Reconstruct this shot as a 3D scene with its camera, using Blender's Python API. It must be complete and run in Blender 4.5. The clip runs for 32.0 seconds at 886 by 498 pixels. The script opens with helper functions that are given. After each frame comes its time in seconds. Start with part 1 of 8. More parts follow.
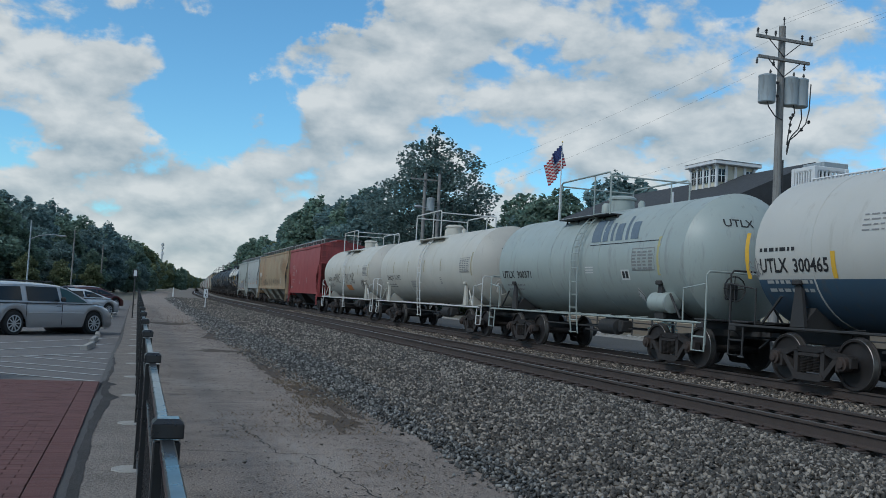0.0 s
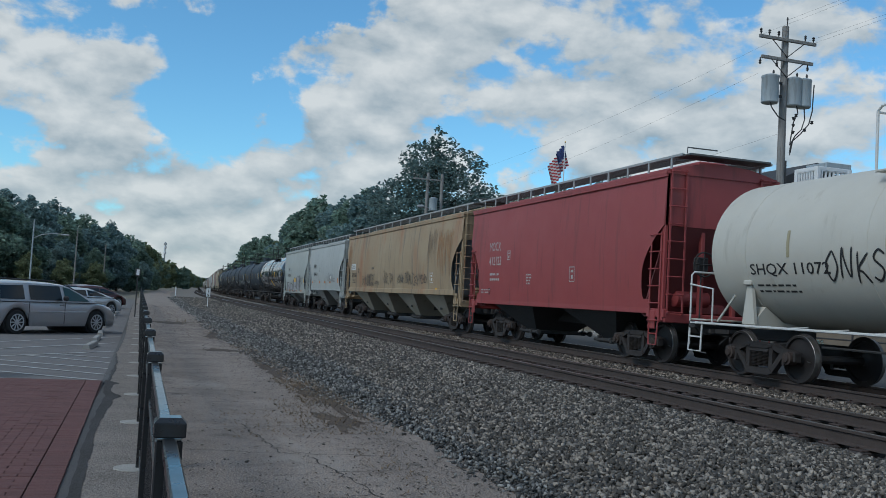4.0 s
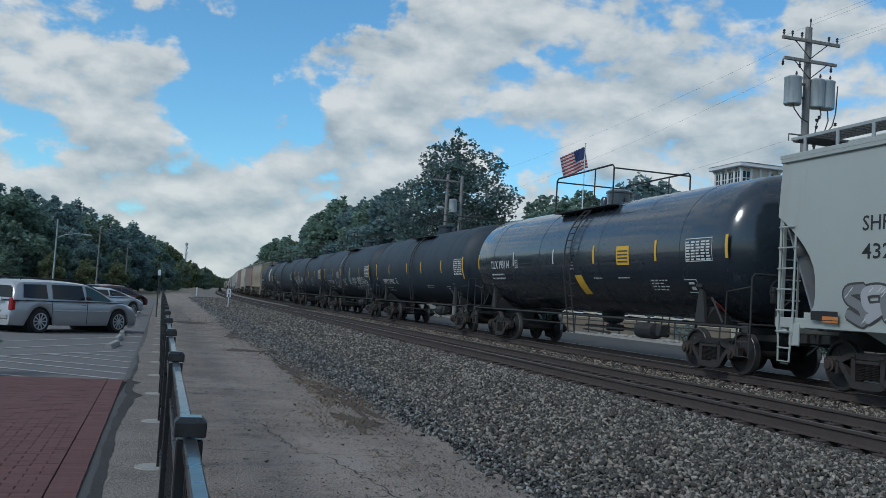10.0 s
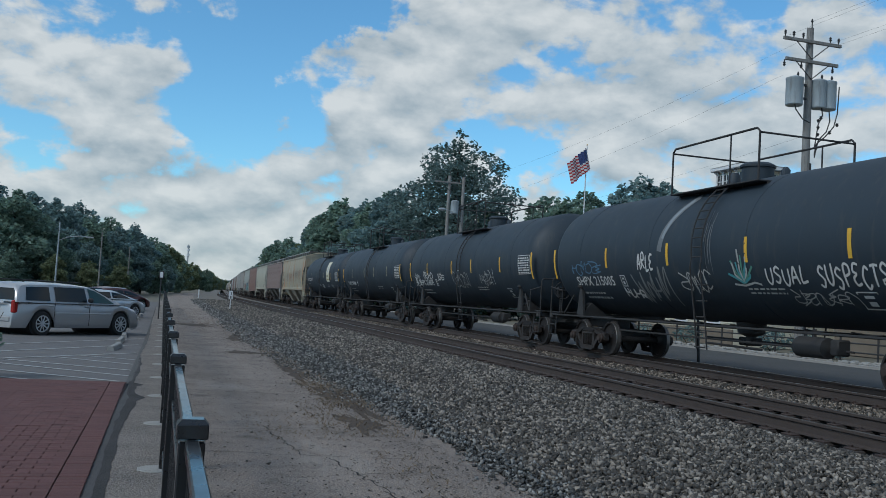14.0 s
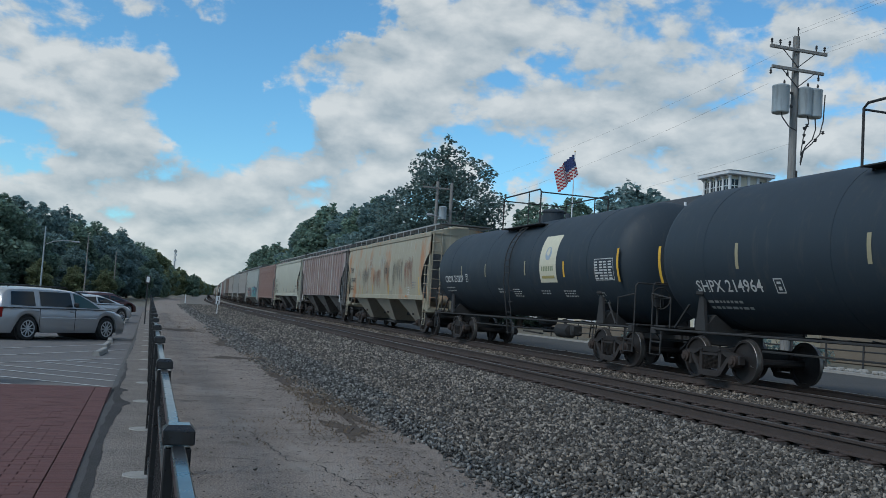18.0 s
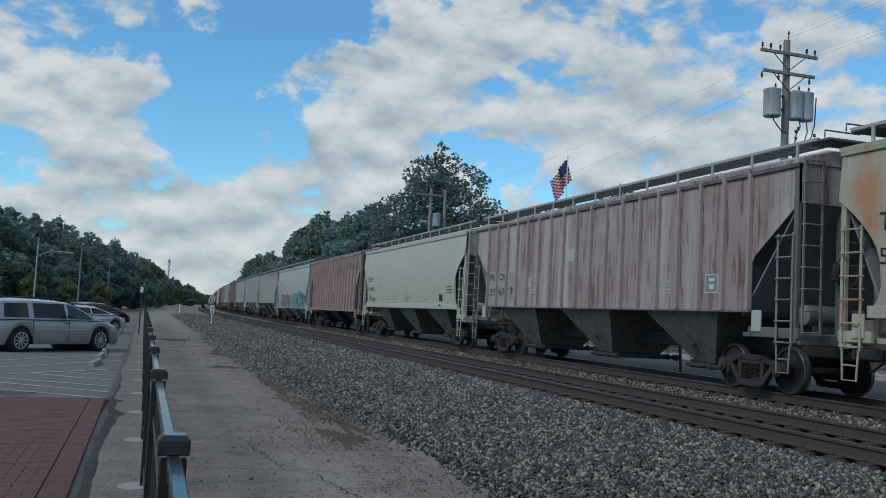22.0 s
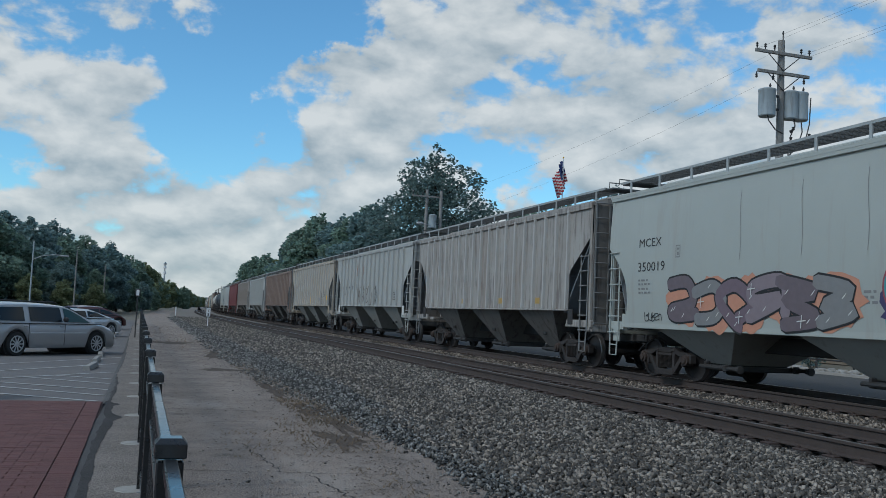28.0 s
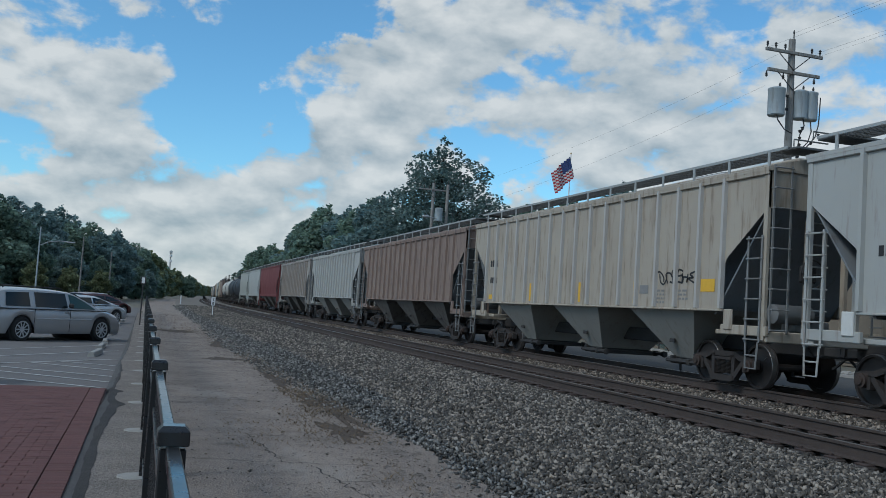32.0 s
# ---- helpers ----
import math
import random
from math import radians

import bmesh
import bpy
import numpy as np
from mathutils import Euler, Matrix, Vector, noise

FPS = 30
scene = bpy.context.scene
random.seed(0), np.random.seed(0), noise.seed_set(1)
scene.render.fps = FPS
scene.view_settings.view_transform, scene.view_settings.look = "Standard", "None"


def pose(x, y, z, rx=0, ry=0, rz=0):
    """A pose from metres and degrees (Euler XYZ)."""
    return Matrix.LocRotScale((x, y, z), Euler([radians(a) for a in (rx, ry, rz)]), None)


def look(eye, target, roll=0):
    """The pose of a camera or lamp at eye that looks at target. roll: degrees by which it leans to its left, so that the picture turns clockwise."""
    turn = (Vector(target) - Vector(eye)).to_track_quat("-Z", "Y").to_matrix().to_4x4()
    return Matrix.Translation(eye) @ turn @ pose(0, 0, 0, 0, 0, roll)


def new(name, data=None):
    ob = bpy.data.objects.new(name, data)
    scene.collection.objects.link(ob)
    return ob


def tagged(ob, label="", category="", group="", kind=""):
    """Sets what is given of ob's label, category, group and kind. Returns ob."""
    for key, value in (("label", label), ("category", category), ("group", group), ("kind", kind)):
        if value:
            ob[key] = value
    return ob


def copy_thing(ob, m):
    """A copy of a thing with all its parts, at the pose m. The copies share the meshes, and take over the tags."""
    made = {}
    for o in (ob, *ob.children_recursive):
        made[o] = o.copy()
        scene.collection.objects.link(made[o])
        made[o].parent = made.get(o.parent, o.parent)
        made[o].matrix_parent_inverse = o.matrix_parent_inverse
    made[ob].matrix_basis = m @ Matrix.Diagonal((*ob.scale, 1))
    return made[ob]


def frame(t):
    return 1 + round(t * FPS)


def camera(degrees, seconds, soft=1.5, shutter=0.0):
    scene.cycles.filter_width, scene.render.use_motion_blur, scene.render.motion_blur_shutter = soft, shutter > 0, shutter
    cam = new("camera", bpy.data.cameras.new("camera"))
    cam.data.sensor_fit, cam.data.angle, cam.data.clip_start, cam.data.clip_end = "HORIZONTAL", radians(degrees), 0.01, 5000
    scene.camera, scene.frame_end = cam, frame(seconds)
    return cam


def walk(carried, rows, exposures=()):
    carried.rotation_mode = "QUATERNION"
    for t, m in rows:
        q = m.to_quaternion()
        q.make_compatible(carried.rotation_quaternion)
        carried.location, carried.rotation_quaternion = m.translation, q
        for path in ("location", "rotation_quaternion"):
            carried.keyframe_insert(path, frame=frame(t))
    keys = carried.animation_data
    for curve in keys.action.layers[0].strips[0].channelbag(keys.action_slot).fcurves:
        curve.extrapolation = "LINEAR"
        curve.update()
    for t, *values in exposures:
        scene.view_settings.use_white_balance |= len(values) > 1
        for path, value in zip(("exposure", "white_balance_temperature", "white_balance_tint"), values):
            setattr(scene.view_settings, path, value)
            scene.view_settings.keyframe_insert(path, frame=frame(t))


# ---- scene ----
# ---------------------------------------------------------------- camera
cam = camera(51.66, 32.0, soft=0.6)
EYE = (0.0, 0.0, 1.43)
PATH = [
    (0, 93.23, -3.17, -18.48),
    (0.5, 93.27, -3.18, -18.49),
    (1, 93.23, -3.34, -18.53),
    (1.5, 93.27, -3.29, -18.48),
    (2, 93.22, -3.17, -18.56),
    (2.5, 93.24, -3.03, -18.63),
    (3, 93.28, -3.26, -18.69),
    (3.5, 93.28, -3.30, -18.49),
    (5.5, 92.91, -3.27, -18.12),
    (6, 92.87, -3.21, -17.97),
    (6.5, 92.99, -3.12, -17.76),
    (7, 92.90, -3.20, -17.66),
    (7.5, 92.94, -3.36, -17.62),
    (8, 92.97, -3.23, -17.62),
    (8.5, 92.86, -3.18, -17.55),
    (9, 92.88, -3.44, -17.14),
    (9.5, 93.05, -3.38, -17.24),
    (10, 93.23, -3.59, -17.12),
    (10.5, 93.23, -3.60, -17.00),
    (11, 93.34, -3.64, -17.01),
    (11.5, 93.32, -3.60, -17.00),
    (12, 93.36, -3.61, -16.97),
    (12.5, 93.32, -3.61, -16.96),
    (13, 93.29, -3.67, -16.78),
    (13.5, 93.34, -3.49, -16.83),
    (14, 93.32, -3.46, -17.00),
    (14.5, 93.44, -3.27, -17.12),
    (16.5, 93.74, -3.56, -17.61),
    (17, 93.35, -3.42, -18.33),
    (17.5, 93.27, -3.55, -18.16),
    (18, 93.72, -3.61, -17.77),
    (18.5, 93.48, -3.11, -17.75),
    (19, 93.76, -3.26, -17.64),
    (19.5, 93.56, -3.57, -17.65),
    (20, 93.38, -3.73, -17.51),
    (20.5, 93.64, -3.24, -18.10),
    (21, 93.91, -3.08, -18.27),
    (21.5, 93.99, -3.03, -18.16),
    (21.9, 94.05, -3.12, -18.06),
    (22, 94.16, -2.94, -18.09),
    (22.5, 94.05, -3.00, -18.47),
    (23, 94.17, -2.97, -18.39),
    (23.5, 94.06, -3.15, -18.36),
    (24, 94.13, -3.11, -18.33),
    (24.5, 94.18, -3.00, -18.32),
    (25, 94.29, -2.77, -18.22),
    (25.5, 94.23, -2.69, -18.31),
    (27.5, 94.31, -2.74, -18.34),
    (28, 94.26, -2.64, -18.31),
    (28.5, 94.03, -3.00, -18.14),
    (29, 94.57, -4.24, -17.14),
    (29.5, 94.21, -3.83, -17.94),
    (30, 94.19, -3.56, -18.31),
    (30.5, 94.17, -3.65, -18.48),
    (31, 94.09, -3.59, -18.36),
    (31.5, 93.90, -3.50, -18.34),
    (32, 93.84, -3.74, -18.04),
]

walk(cam, [(t, pose(*EYE, rx, ry, rz)) for t, rx, ry, rz in PATH],
     exposures=[(0, 0.06, 6010, 6), (32, 0.06, 6010, 6)])

# ---------------------------------------------------------------- sky and sun
SUN_AZ, SUN_EL = radians(-112), radians(42)      # from the track's direction towards the left; height
world = bpy.data.worlds.new("sky")
scene.world = world
world.use_nodes = True
wn, wl = world.node_tree.nodes, world.node_tree.links
wn.clear()


def wnode(kind, **kw):
    n = wn.new(kind)
    for k, v in kw.items():
        if k == "ins":
            for i, x in v.items():
                n.inputs[i].default_value = x
        else:
            setattr(n, k, v)
    return n


w_out = wnode("ShaderNodeOutputWorld")
w_sky = wnode("ShaderNodeTexSky", sky_type="NISHITA", sun_disc=False, sun_elevation=SUN_EL,
              sun_rotation=SUN_AZ, air_density=1.0, dust_density=0.3, ozone_density=1.0)
w_tc = wnode("ShaderNodeTexCoord")
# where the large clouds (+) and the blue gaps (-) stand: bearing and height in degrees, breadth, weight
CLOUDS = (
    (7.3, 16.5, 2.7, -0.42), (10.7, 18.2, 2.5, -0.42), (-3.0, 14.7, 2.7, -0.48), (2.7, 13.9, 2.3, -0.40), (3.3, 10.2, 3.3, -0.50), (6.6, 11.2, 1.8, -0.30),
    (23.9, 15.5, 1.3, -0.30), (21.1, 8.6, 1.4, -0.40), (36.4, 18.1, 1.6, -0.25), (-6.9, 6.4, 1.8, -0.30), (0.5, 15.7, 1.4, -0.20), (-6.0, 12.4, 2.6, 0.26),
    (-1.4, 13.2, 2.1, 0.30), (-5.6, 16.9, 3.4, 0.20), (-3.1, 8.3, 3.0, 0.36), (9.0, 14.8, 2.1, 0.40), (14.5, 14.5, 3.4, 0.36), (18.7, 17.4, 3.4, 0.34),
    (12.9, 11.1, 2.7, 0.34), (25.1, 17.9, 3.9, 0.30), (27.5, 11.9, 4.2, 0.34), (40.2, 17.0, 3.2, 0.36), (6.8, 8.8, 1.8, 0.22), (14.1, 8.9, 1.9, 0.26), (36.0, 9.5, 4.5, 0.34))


def w_noise(shift, scale, detail, rough):
    """Cloud noise on the direction, flattened towards the horizon."""
    mp = wnode("ShaderNodeMapping", ins={1: shift, 3: (1.0, 1.0, 1.8)})
    wl.new(w_tc.outputs["Generated"], mp.inputs[0])
    n = wnode("ShaderNodeTexNoise", ins={"Scale": scale, "Detail": detail, "Roughness": rough, "Distortion": 0.15})
    wl.new(mp.outputs[0], n.inputs["Vector"])
    return n.outputs["Fac"]


def w_math(op, a, b, clamp=False):
    n = wnode("ShaderNodeMath", operation=op, use_clamp=clamp)
    for i, x in enumerate((a, b)):
        if isinstance(x, (int, float)):
            n.inputs[i].default_value = x
        else:
            wl.new(x, n.inputs[i])
    return n.outputs[0]


big, high = w_noise((0, 0, 0), 13.0, 10.0, 0.55), w_noise((0.0, 0.0, 0.035), 13.0, 5.0, 0.5)
soft = w_noise((3.1, 1.7, 0.4), 5.0, 4.0, 0.5)
field = w_math("ADD", w_math("MULTIPLY", big, 1.75), -0.23)
ragged = wnode("ShaderNodeTexNoise", ins={"Scale": 16.0, "Detail": 6.0, "Roughness": 0.55})
wl.new(w_tc.outputs["Generated"], ragged.inputs["Vector"])
drift = wnode("ShaderNodeVectorMath", operation="MULTIPLY_ADD", ins={1: (0.13, 0.13, 0.13), 2: (-0.065, -0.065, -0.065)})
wl.new(ragged.outputs["Color"], drift.inputs[0])
moved = wnode("ShaderNodeVectorMath", operation="ADD")
wl.new(drift.outputs[0], moved.inputs[0])
wl.new(w_tc.outputs["Generated"], moved.inputs[1])
tall = wnode("ShaderNodeVectorMath", operation="MULTIPLY", ins={1: (1, 1, 1.5)})
wl.new(moved.outputs[0], tall.inputs[0])
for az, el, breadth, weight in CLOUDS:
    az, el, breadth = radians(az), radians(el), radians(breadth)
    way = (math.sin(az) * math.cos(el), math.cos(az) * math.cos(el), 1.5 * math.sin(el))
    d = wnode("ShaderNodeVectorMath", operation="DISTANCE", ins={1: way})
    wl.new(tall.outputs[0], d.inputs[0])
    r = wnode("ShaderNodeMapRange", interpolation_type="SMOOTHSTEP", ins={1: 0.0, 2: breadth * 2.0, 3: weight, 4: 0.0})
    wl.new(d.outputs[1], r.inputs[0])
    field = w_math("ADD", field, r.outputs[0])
# more cloud low over the horizon
w_sep = wnode("ShaderNodeSeparateXYZ")
wl.new(w_tc.outputs["Generated"], w_sep.inputs[0])
low = wnode("ShaderNodeMapRange", interpolation_type="SMOOTHSTEP", ins={1: 0.04, 2: 0.17, 3: 0.30, 4: 0.0})
wl.new(w_sep.outputs[2], low.inputs[0])
field = w_math("ADD", field, low.outputs[0])
cov = wnode("ShaderNodeMapRange", interpolation_type="SMOOTHSTEP", ins={1: 0.53, 2: 0.80, 3: 0.0, 4: 1.0})
wl.new(field, cov.inputs[0])
# tops catch the light, bases and thick middles are grey
rim = w_math("MULTIPLY", w_math("SUBTRACT", big, high), 2.0)
lit = w_math("ADD", w_math("ADD", rim, w_math("MULTIPLY", soft, -0.8)), 0.98, True)
shade = wnode("ShaderNodeValToRGB")
shade.color_ramp.elements[0].position, shade.color_ramp.elements[0].color = 0.10, (0.32, 0.37, 0.40, 1)
shade.color_ramp.elements[1].position, shade.color_ramp.elements[1].color = 0.92, (0.67, 0.66, 0.635, 1)
wl.new(lit, shade.inputs[0])
w_skys = wnode("ShaderNodeVectorMath", operation="SCALE", ins={3: 0.12})
wl.new(w_sky.outputs[0], w_skys.inputs[0])
w_mix = wnode("ShaderNodeMix", data_type="RGBA")
wl.new(w_math("MULTIPLY", cov.outputs[0], 0.94), w_mix.inputs[0])
w_tint = wnode("ShaderNodeVectorMath", operation="MULTIPLY", ins={1: (0.64, 1.0, 1.13)})     # clear, washed autumn air
wl.new(w_skys.outputs[0], w_tint.inputs[0])
wl.new(w_tint.outputs[0], w_mix.inputs[6])
wl.new(shade.outputs[0], w_mix.inputs[7])
w_bg = wnode("ShaderNodeBackground", ins={1: 1.0})
wl.new(w_mix.outputs[2], w_bg.inputs[0])
wl.new(w_bg.outputs[0], w_out.inputs[0])

sun = new("sun", bpy.data.lights.new("sun", "SUN"))
sun.data.energy, sun.data.angle, sun.data.color = 1.4, radians(16), (1.0, 0.95, 0.88)
sun.matrix_world = look((0, 0, 60), (60 * -math.sin(SUN_AZ) / math.tan(SUN_EL), -60 * math.cos(SUN_AZ) / math.tan(SUN_EL), 0))


# ---------------------------------------------------------------- materials
def surf(name, col, col2=None, scale=6.0, rough=0.7, metal=0.0, bump=0.0, streak=None, streak_amt=0.4,
         fine=60.0, amount=0.5, per_object=0.0, per_island=0.0, coat=0.0, stretch=(1.0, 1.0, 0.12), streak_scale=5.0, grain=0.45, streak2=None):
    """Paint, stone or metal: two scales of noise between two colours, streaks that run down, fine bump."""
    m = bpy.data.materials.new(name)
    m.use_nodes = True
    n, l = m.node_tree.nodes, m.node_tree.links
    b = n["Principled BSDF"]
    tc = n.new("ShaderNodeTexCoord")
    col2 = col2 or tuple(c * 0.72 for c in col)
    big = n.new("ShaderNodeTexNoise")
    big.inputs["Scale"].default_value, big.inputs["Detail"].default_value, big.inputs["Roughness"].default_value = scale, 5, 0.6
    l.new(tc.outputs["Object"], big.inputs["Vector"])
    small = n.new("ShaderNodeTexNoise")
    small.inputs["Scale"].default_value, small.inputs["Detail"].default_value = fine, 3
    l.new(tc.outputs["Object"], small.inputs["Vector"])
    mixf = n.new("ShaderNodeMath")
    mixf.operation = "MULTIPLY_ADD"
    l.new(small.outputs["Fac"], mixf.inputs[0])
    mixf.inputs[1].default_value = grain
    half = n.new("ShaderNodeMath")
    half.operation = "MULTIPLY_ADD"
    l.new(big.outputs["Fac"], half.inputs[0])
    half.inputs[1].default_value, half.inputs[2].default_value = 1.6 * amount * 1.2, -0.5 * amount - 0.1 - 0.5 * (grain - 0.45)
    l.new(half.outputs[0], mixf.inputs[2])
    cm = n.new("ShaderNodeMix")
    cm.data_type = "RGBA"
    cm.inputs[6].default_value, cm.inputs[7].default_value = (*col, 1), (*col2, 1)
    l.new(mixf.outputs[0], cm.inputs[0])
    out = cm.outputs[2]
    if streak:
        mp = n.new("ShaderNodeMapping")
        mp.inputs[3].default_value = stretch
        l.new(tc.outputs["Object"], mp.inputs[0])
        st = n.new("ShaderNodeTexNoise")
        st.inputs["Scale"].default_value, st.inputs["Detail"].default_value, st.inputs["Roughness"].default_value = streak_scale, 4, 0.65
        l.new(mp.outputs[0], st.inputs["Vector"])
        mr = n.new("ShaderNodeMapRange")
        mr.interpolation_type = "SMOOTHSTEP"
        mr.inputs[1].default_value, mr.inputs[2].default_value = 0.60 - 0.26 * streak_amt, 0.76 - 0.26 * streak_amt
        mr.inputs[4].default_value = min(0.95, 0.25 + streak_amt * 1.5)
        l.new(st.outputs["Fac"], mr.inputs[0])
        sm = n.new("ShaderNodeMix")
        sm.data_type = "RGBA"
        sm.inputs[7].default_value = (*streak, 1)
        l.new(mr.outputs[0], sm.inputs[0])
        l.new(out, sm.inputs[6])
        out = sm.outputs[2]
    if streak2:
        # a second, broader layer of stain: colour, scale, where it begins, strength
        c2, sc2, at2, amt2, down = streak2 if len(streak2) == 5 else (*streak2, 0.16)
        mp = n.new("ShaderNodeMapping")
        mp.inputs[1].default_value, mp.inputs[3].default_value = (7.3, 2.1, 0.0), (1.0, 1.0, down)
        l.new(tc.outputs["Object"], mp.inputs[0])
        st = n.new("ShaderNodeTexNoise")
        st.inputs["Scale"].default_value, st.inputs["Detail"].default_value, st.inputs["Roughness"].default_value = sc2, 7, 0.62
        l.new(mp.outputs[0], st.inputs["Vector"])
        mr = n.new("ShaderNodeMapRange")
        mr.interpolation_type = "SMOOTHSTEP"
        mr.inputs[1].default_value, mr.inputs[2].default_value, mr.inputs[4].default_value = at2, at2 + 0.2, amt2
        l.new(st.outputs["Fac"], mr.inputs[0])
        sm = n.new("ShaderNodeMix")
        sm.data_type = "RGBA"
        sm.inputs[7].default_value = (*c2, 1)
        l.new(mr.outputs[0], sm.inputs[0])
        l.new(out, sm.inputs[6])
        out = sm.outputs[2]
    for amt, node, sock in ((per_object, "ShaderNodeObjectInfo", "Random"), (per_island, "ShaderNodeNewGeometry", "Random Per Island")):
        if amt:
            oi = n.new(node)
            ma = n.new("ShaderNodeMath")
            ma.operation = "MULTIPLY_ADD"
            ma.inputs[1].default_value, ma.inputs[2].default_value = amt, 1 - amt / 2
            pick = oi.outputs[sock]
            if amt > 1.5:
                # few pale pieces among many dark ones
                pw = n.new("ShaderNodeMath")
                pw.operation = "POWER"
                l.new(pick, pw.inputs[0])
                pw.inputs[1].default_value = 2.6
                pick = pw.outputs[0]
                ma.inputs[1].default_value, ma.inputs[2].default_value = amt * 1.25, 0.30
            l.new(pick, ma.inputs[0])
            hs = n.new("ShaderNodeHueSaturation")
            l.new(ma.outputs[0], hs.inputs["Value"])
            l.new(out, hs.inputs["Color"])
            out = hs.outputs[0]
    l.new(out, b.inputs["Base Color"])
    rr = n.new("ShaderNodeMapRange")
    rr.inputs[3].default_value, rr.inputs[4].default_value = max(0.05, rough - 0.1), min(1, rough + 0.12)
    l.new(big.outputs["Fac"], rr.inputs[0])
    l.new(rr.outputs[0], b.inputs["Roughness"])
    b.inputs["Metallic"].default_value = metal
    if coat:
        b.inputs["Coat Weight"].default_value, b.inputs["Coat Roughness"].default_value = coat, 0.08
    if bump:
        bp = n.new("ShaderNodeBump")
        bp.inputs["Strength"].default_value, bp.inputs["Distance"].default_value = bump, 0.02
        l.new(small.outputs["Fac"], bp.inputs["Height"])
        l.new(bp.outputs[0], b.inputs["Normal"])
    return m


def plain(name, col, rough=0.6, metal=0.0, emit=0.0):
    return surf(name, col, tuple(c * 0.85 for c in col), 8.0, rough, metal, amount=0.3)


def glass(name, col=(0.02, 0.025, 0.03), rough=0.05):
    m = bpy.data.materials.new(name)
    m.use_nodes = True
    b = m.node_tree.nodes["Principled BSDF"]
    b.inputs["Base Color"].default_value, b.inputs["Roughness"].default_value = (*col, 1), rough
    b.inputs["Specular IOR Level"].default_value = 0.35
    return m


M_dirt = surf("dry_ground", (0.17, 0.15, 0.12), (0.10, 0.10, 0.065), 0.5, 0.95, bump=0.5, fine=8)
M_path = surf("old_asphalt_path", (0.315, 0.262, 0.222), (0.125, 0.101, 0.086), 0.9, 0.85, bump=1.0, fine=60, amount=0.75, grain=3.0, streak=(0.31, 0.27, 0.235), streak_amt=0.3, streak_scale=0.8, stretch=(1.2, 0.5, 1), streak2=((0.085, 0.070, 0.060), 2.6, 0.54, 0.7, 1.0))
M_asphalt = surf("parking_asphalt", (0.160, 0.150, 0.146), (0.095, 0.090, 0.088), 0.8, 0.9, bump=0.4, fine=70, grain=0.9)
M_patch = surf("dark_asphalt_patch", (0.038, 0.034, 0.033), (0.018, 0.017, 0.016), 2.0, 0.93, bump=0.6, fine=40)
M_seam = surf("grey_asphalt_fillet", (0.085, 0.082, 0.082), (0.05, 0.048, 0.048), 1.6, 0.92, bump=0.5, fine=50, grain=0.8)
M_road = surf("street_asphalt", (0.068, 0.068, 0.068), (0.048, 0.048, 0.048), 0.35, 0.88, bump=0.3, fine=60)
M_conc = surf("weathered_concrete", (0.235, 0.205, 0.18), (0.105, 0.091, 0.081), 2.2, 0.9, bump=0.8, fine=55, amount=0.6, grain=3.0)
M_concp = surf("pale_concrete", (0.36, 0.35, 0.33), (0.22, 0.215, 0.2), 4.0, 0.9, bump=0.4, fine=45)
M_brick = surf("red_paver", (0.135, 0.058, 0.053), (0.09, 0.042, 0.040), 3.0, 0.88, bump=0.5, fine=80, per_object=0.2, grain=0.8)
M_brick_far = surf("red_paver_far", (0.135, 0.058, 0.053), (0.09, 0.042, 0.040), 3.0, 0.88, bump=0.5, fine=80, per_island=0.22, grain=0.8)
M_mortar = surf("paver_sand", (0.072, 0.04, 0.036), (0.045, 0.03, 0.028), 6.0, 0.95)
M_white_line = surf("worn_road_paint", (0.55, 0.55, 0.54), (0.22, 0.22, 0.22), 5.0, 0.85, amount=0.8, fine=35)
# bed coloured near black to paint the shade in gaps between the stones
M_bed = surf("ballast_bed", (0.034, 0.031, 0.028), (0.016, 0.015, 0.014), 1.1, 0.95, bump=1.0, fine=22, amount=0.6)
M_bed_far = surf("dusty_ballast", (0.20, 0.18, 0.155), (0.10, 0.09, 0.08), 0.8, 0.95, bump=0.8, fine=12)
M_stone = surf("ballast_stone", (0.165, 0.145, 0.122), (0.080, 0.070, 0.060), 9.0, 0.66, bump=0.4, per_island=1.8)
M_stone_dark = surf("ballast_stone_dark", (0.135, 0.132, 0.124), (0.055, 0.054, 0.051), 9.0, 0.62, bump=0.4, per_island=2.0)
M_stone_brown = surf("ballast_stone_brown", (0.185, 0.155, 0.125), (0.10, 0.08, 0.066), 2.5, 0.88, bump=0.3, per_island=1.6)
M_rail = surf("rusty_rail", (0.082, 0.062, 0.054), (0.048, 0.038, 0.034), 5.0, 0.75, 0.3, bump=0.3)
M_railtop = surf("rail_head_polished", (0.38, 0.36, 0.34), (0.24, 0.21, 0.19), 4.0, 0.32, 0.9)
M_tie = surf("creosoted_tie", (0.064, 0.052, 0.046), (0.034, 0.028, 0.026), 3.0, 0.9, bump=0.8, fine=30, per_object=0.4)
M_plate = surf("rusty_plate", (0.075, 0.05, 0.042), (0.04, 0.03, 0.028), 9.0, 0.8, 0.2)
M_blackpaint = surf("black_fence_enamel", (0.012, 0.013, 0.015), (0.022, 0.024, 0.026), 9.0, 0.28, 0.0, coat=0.3)
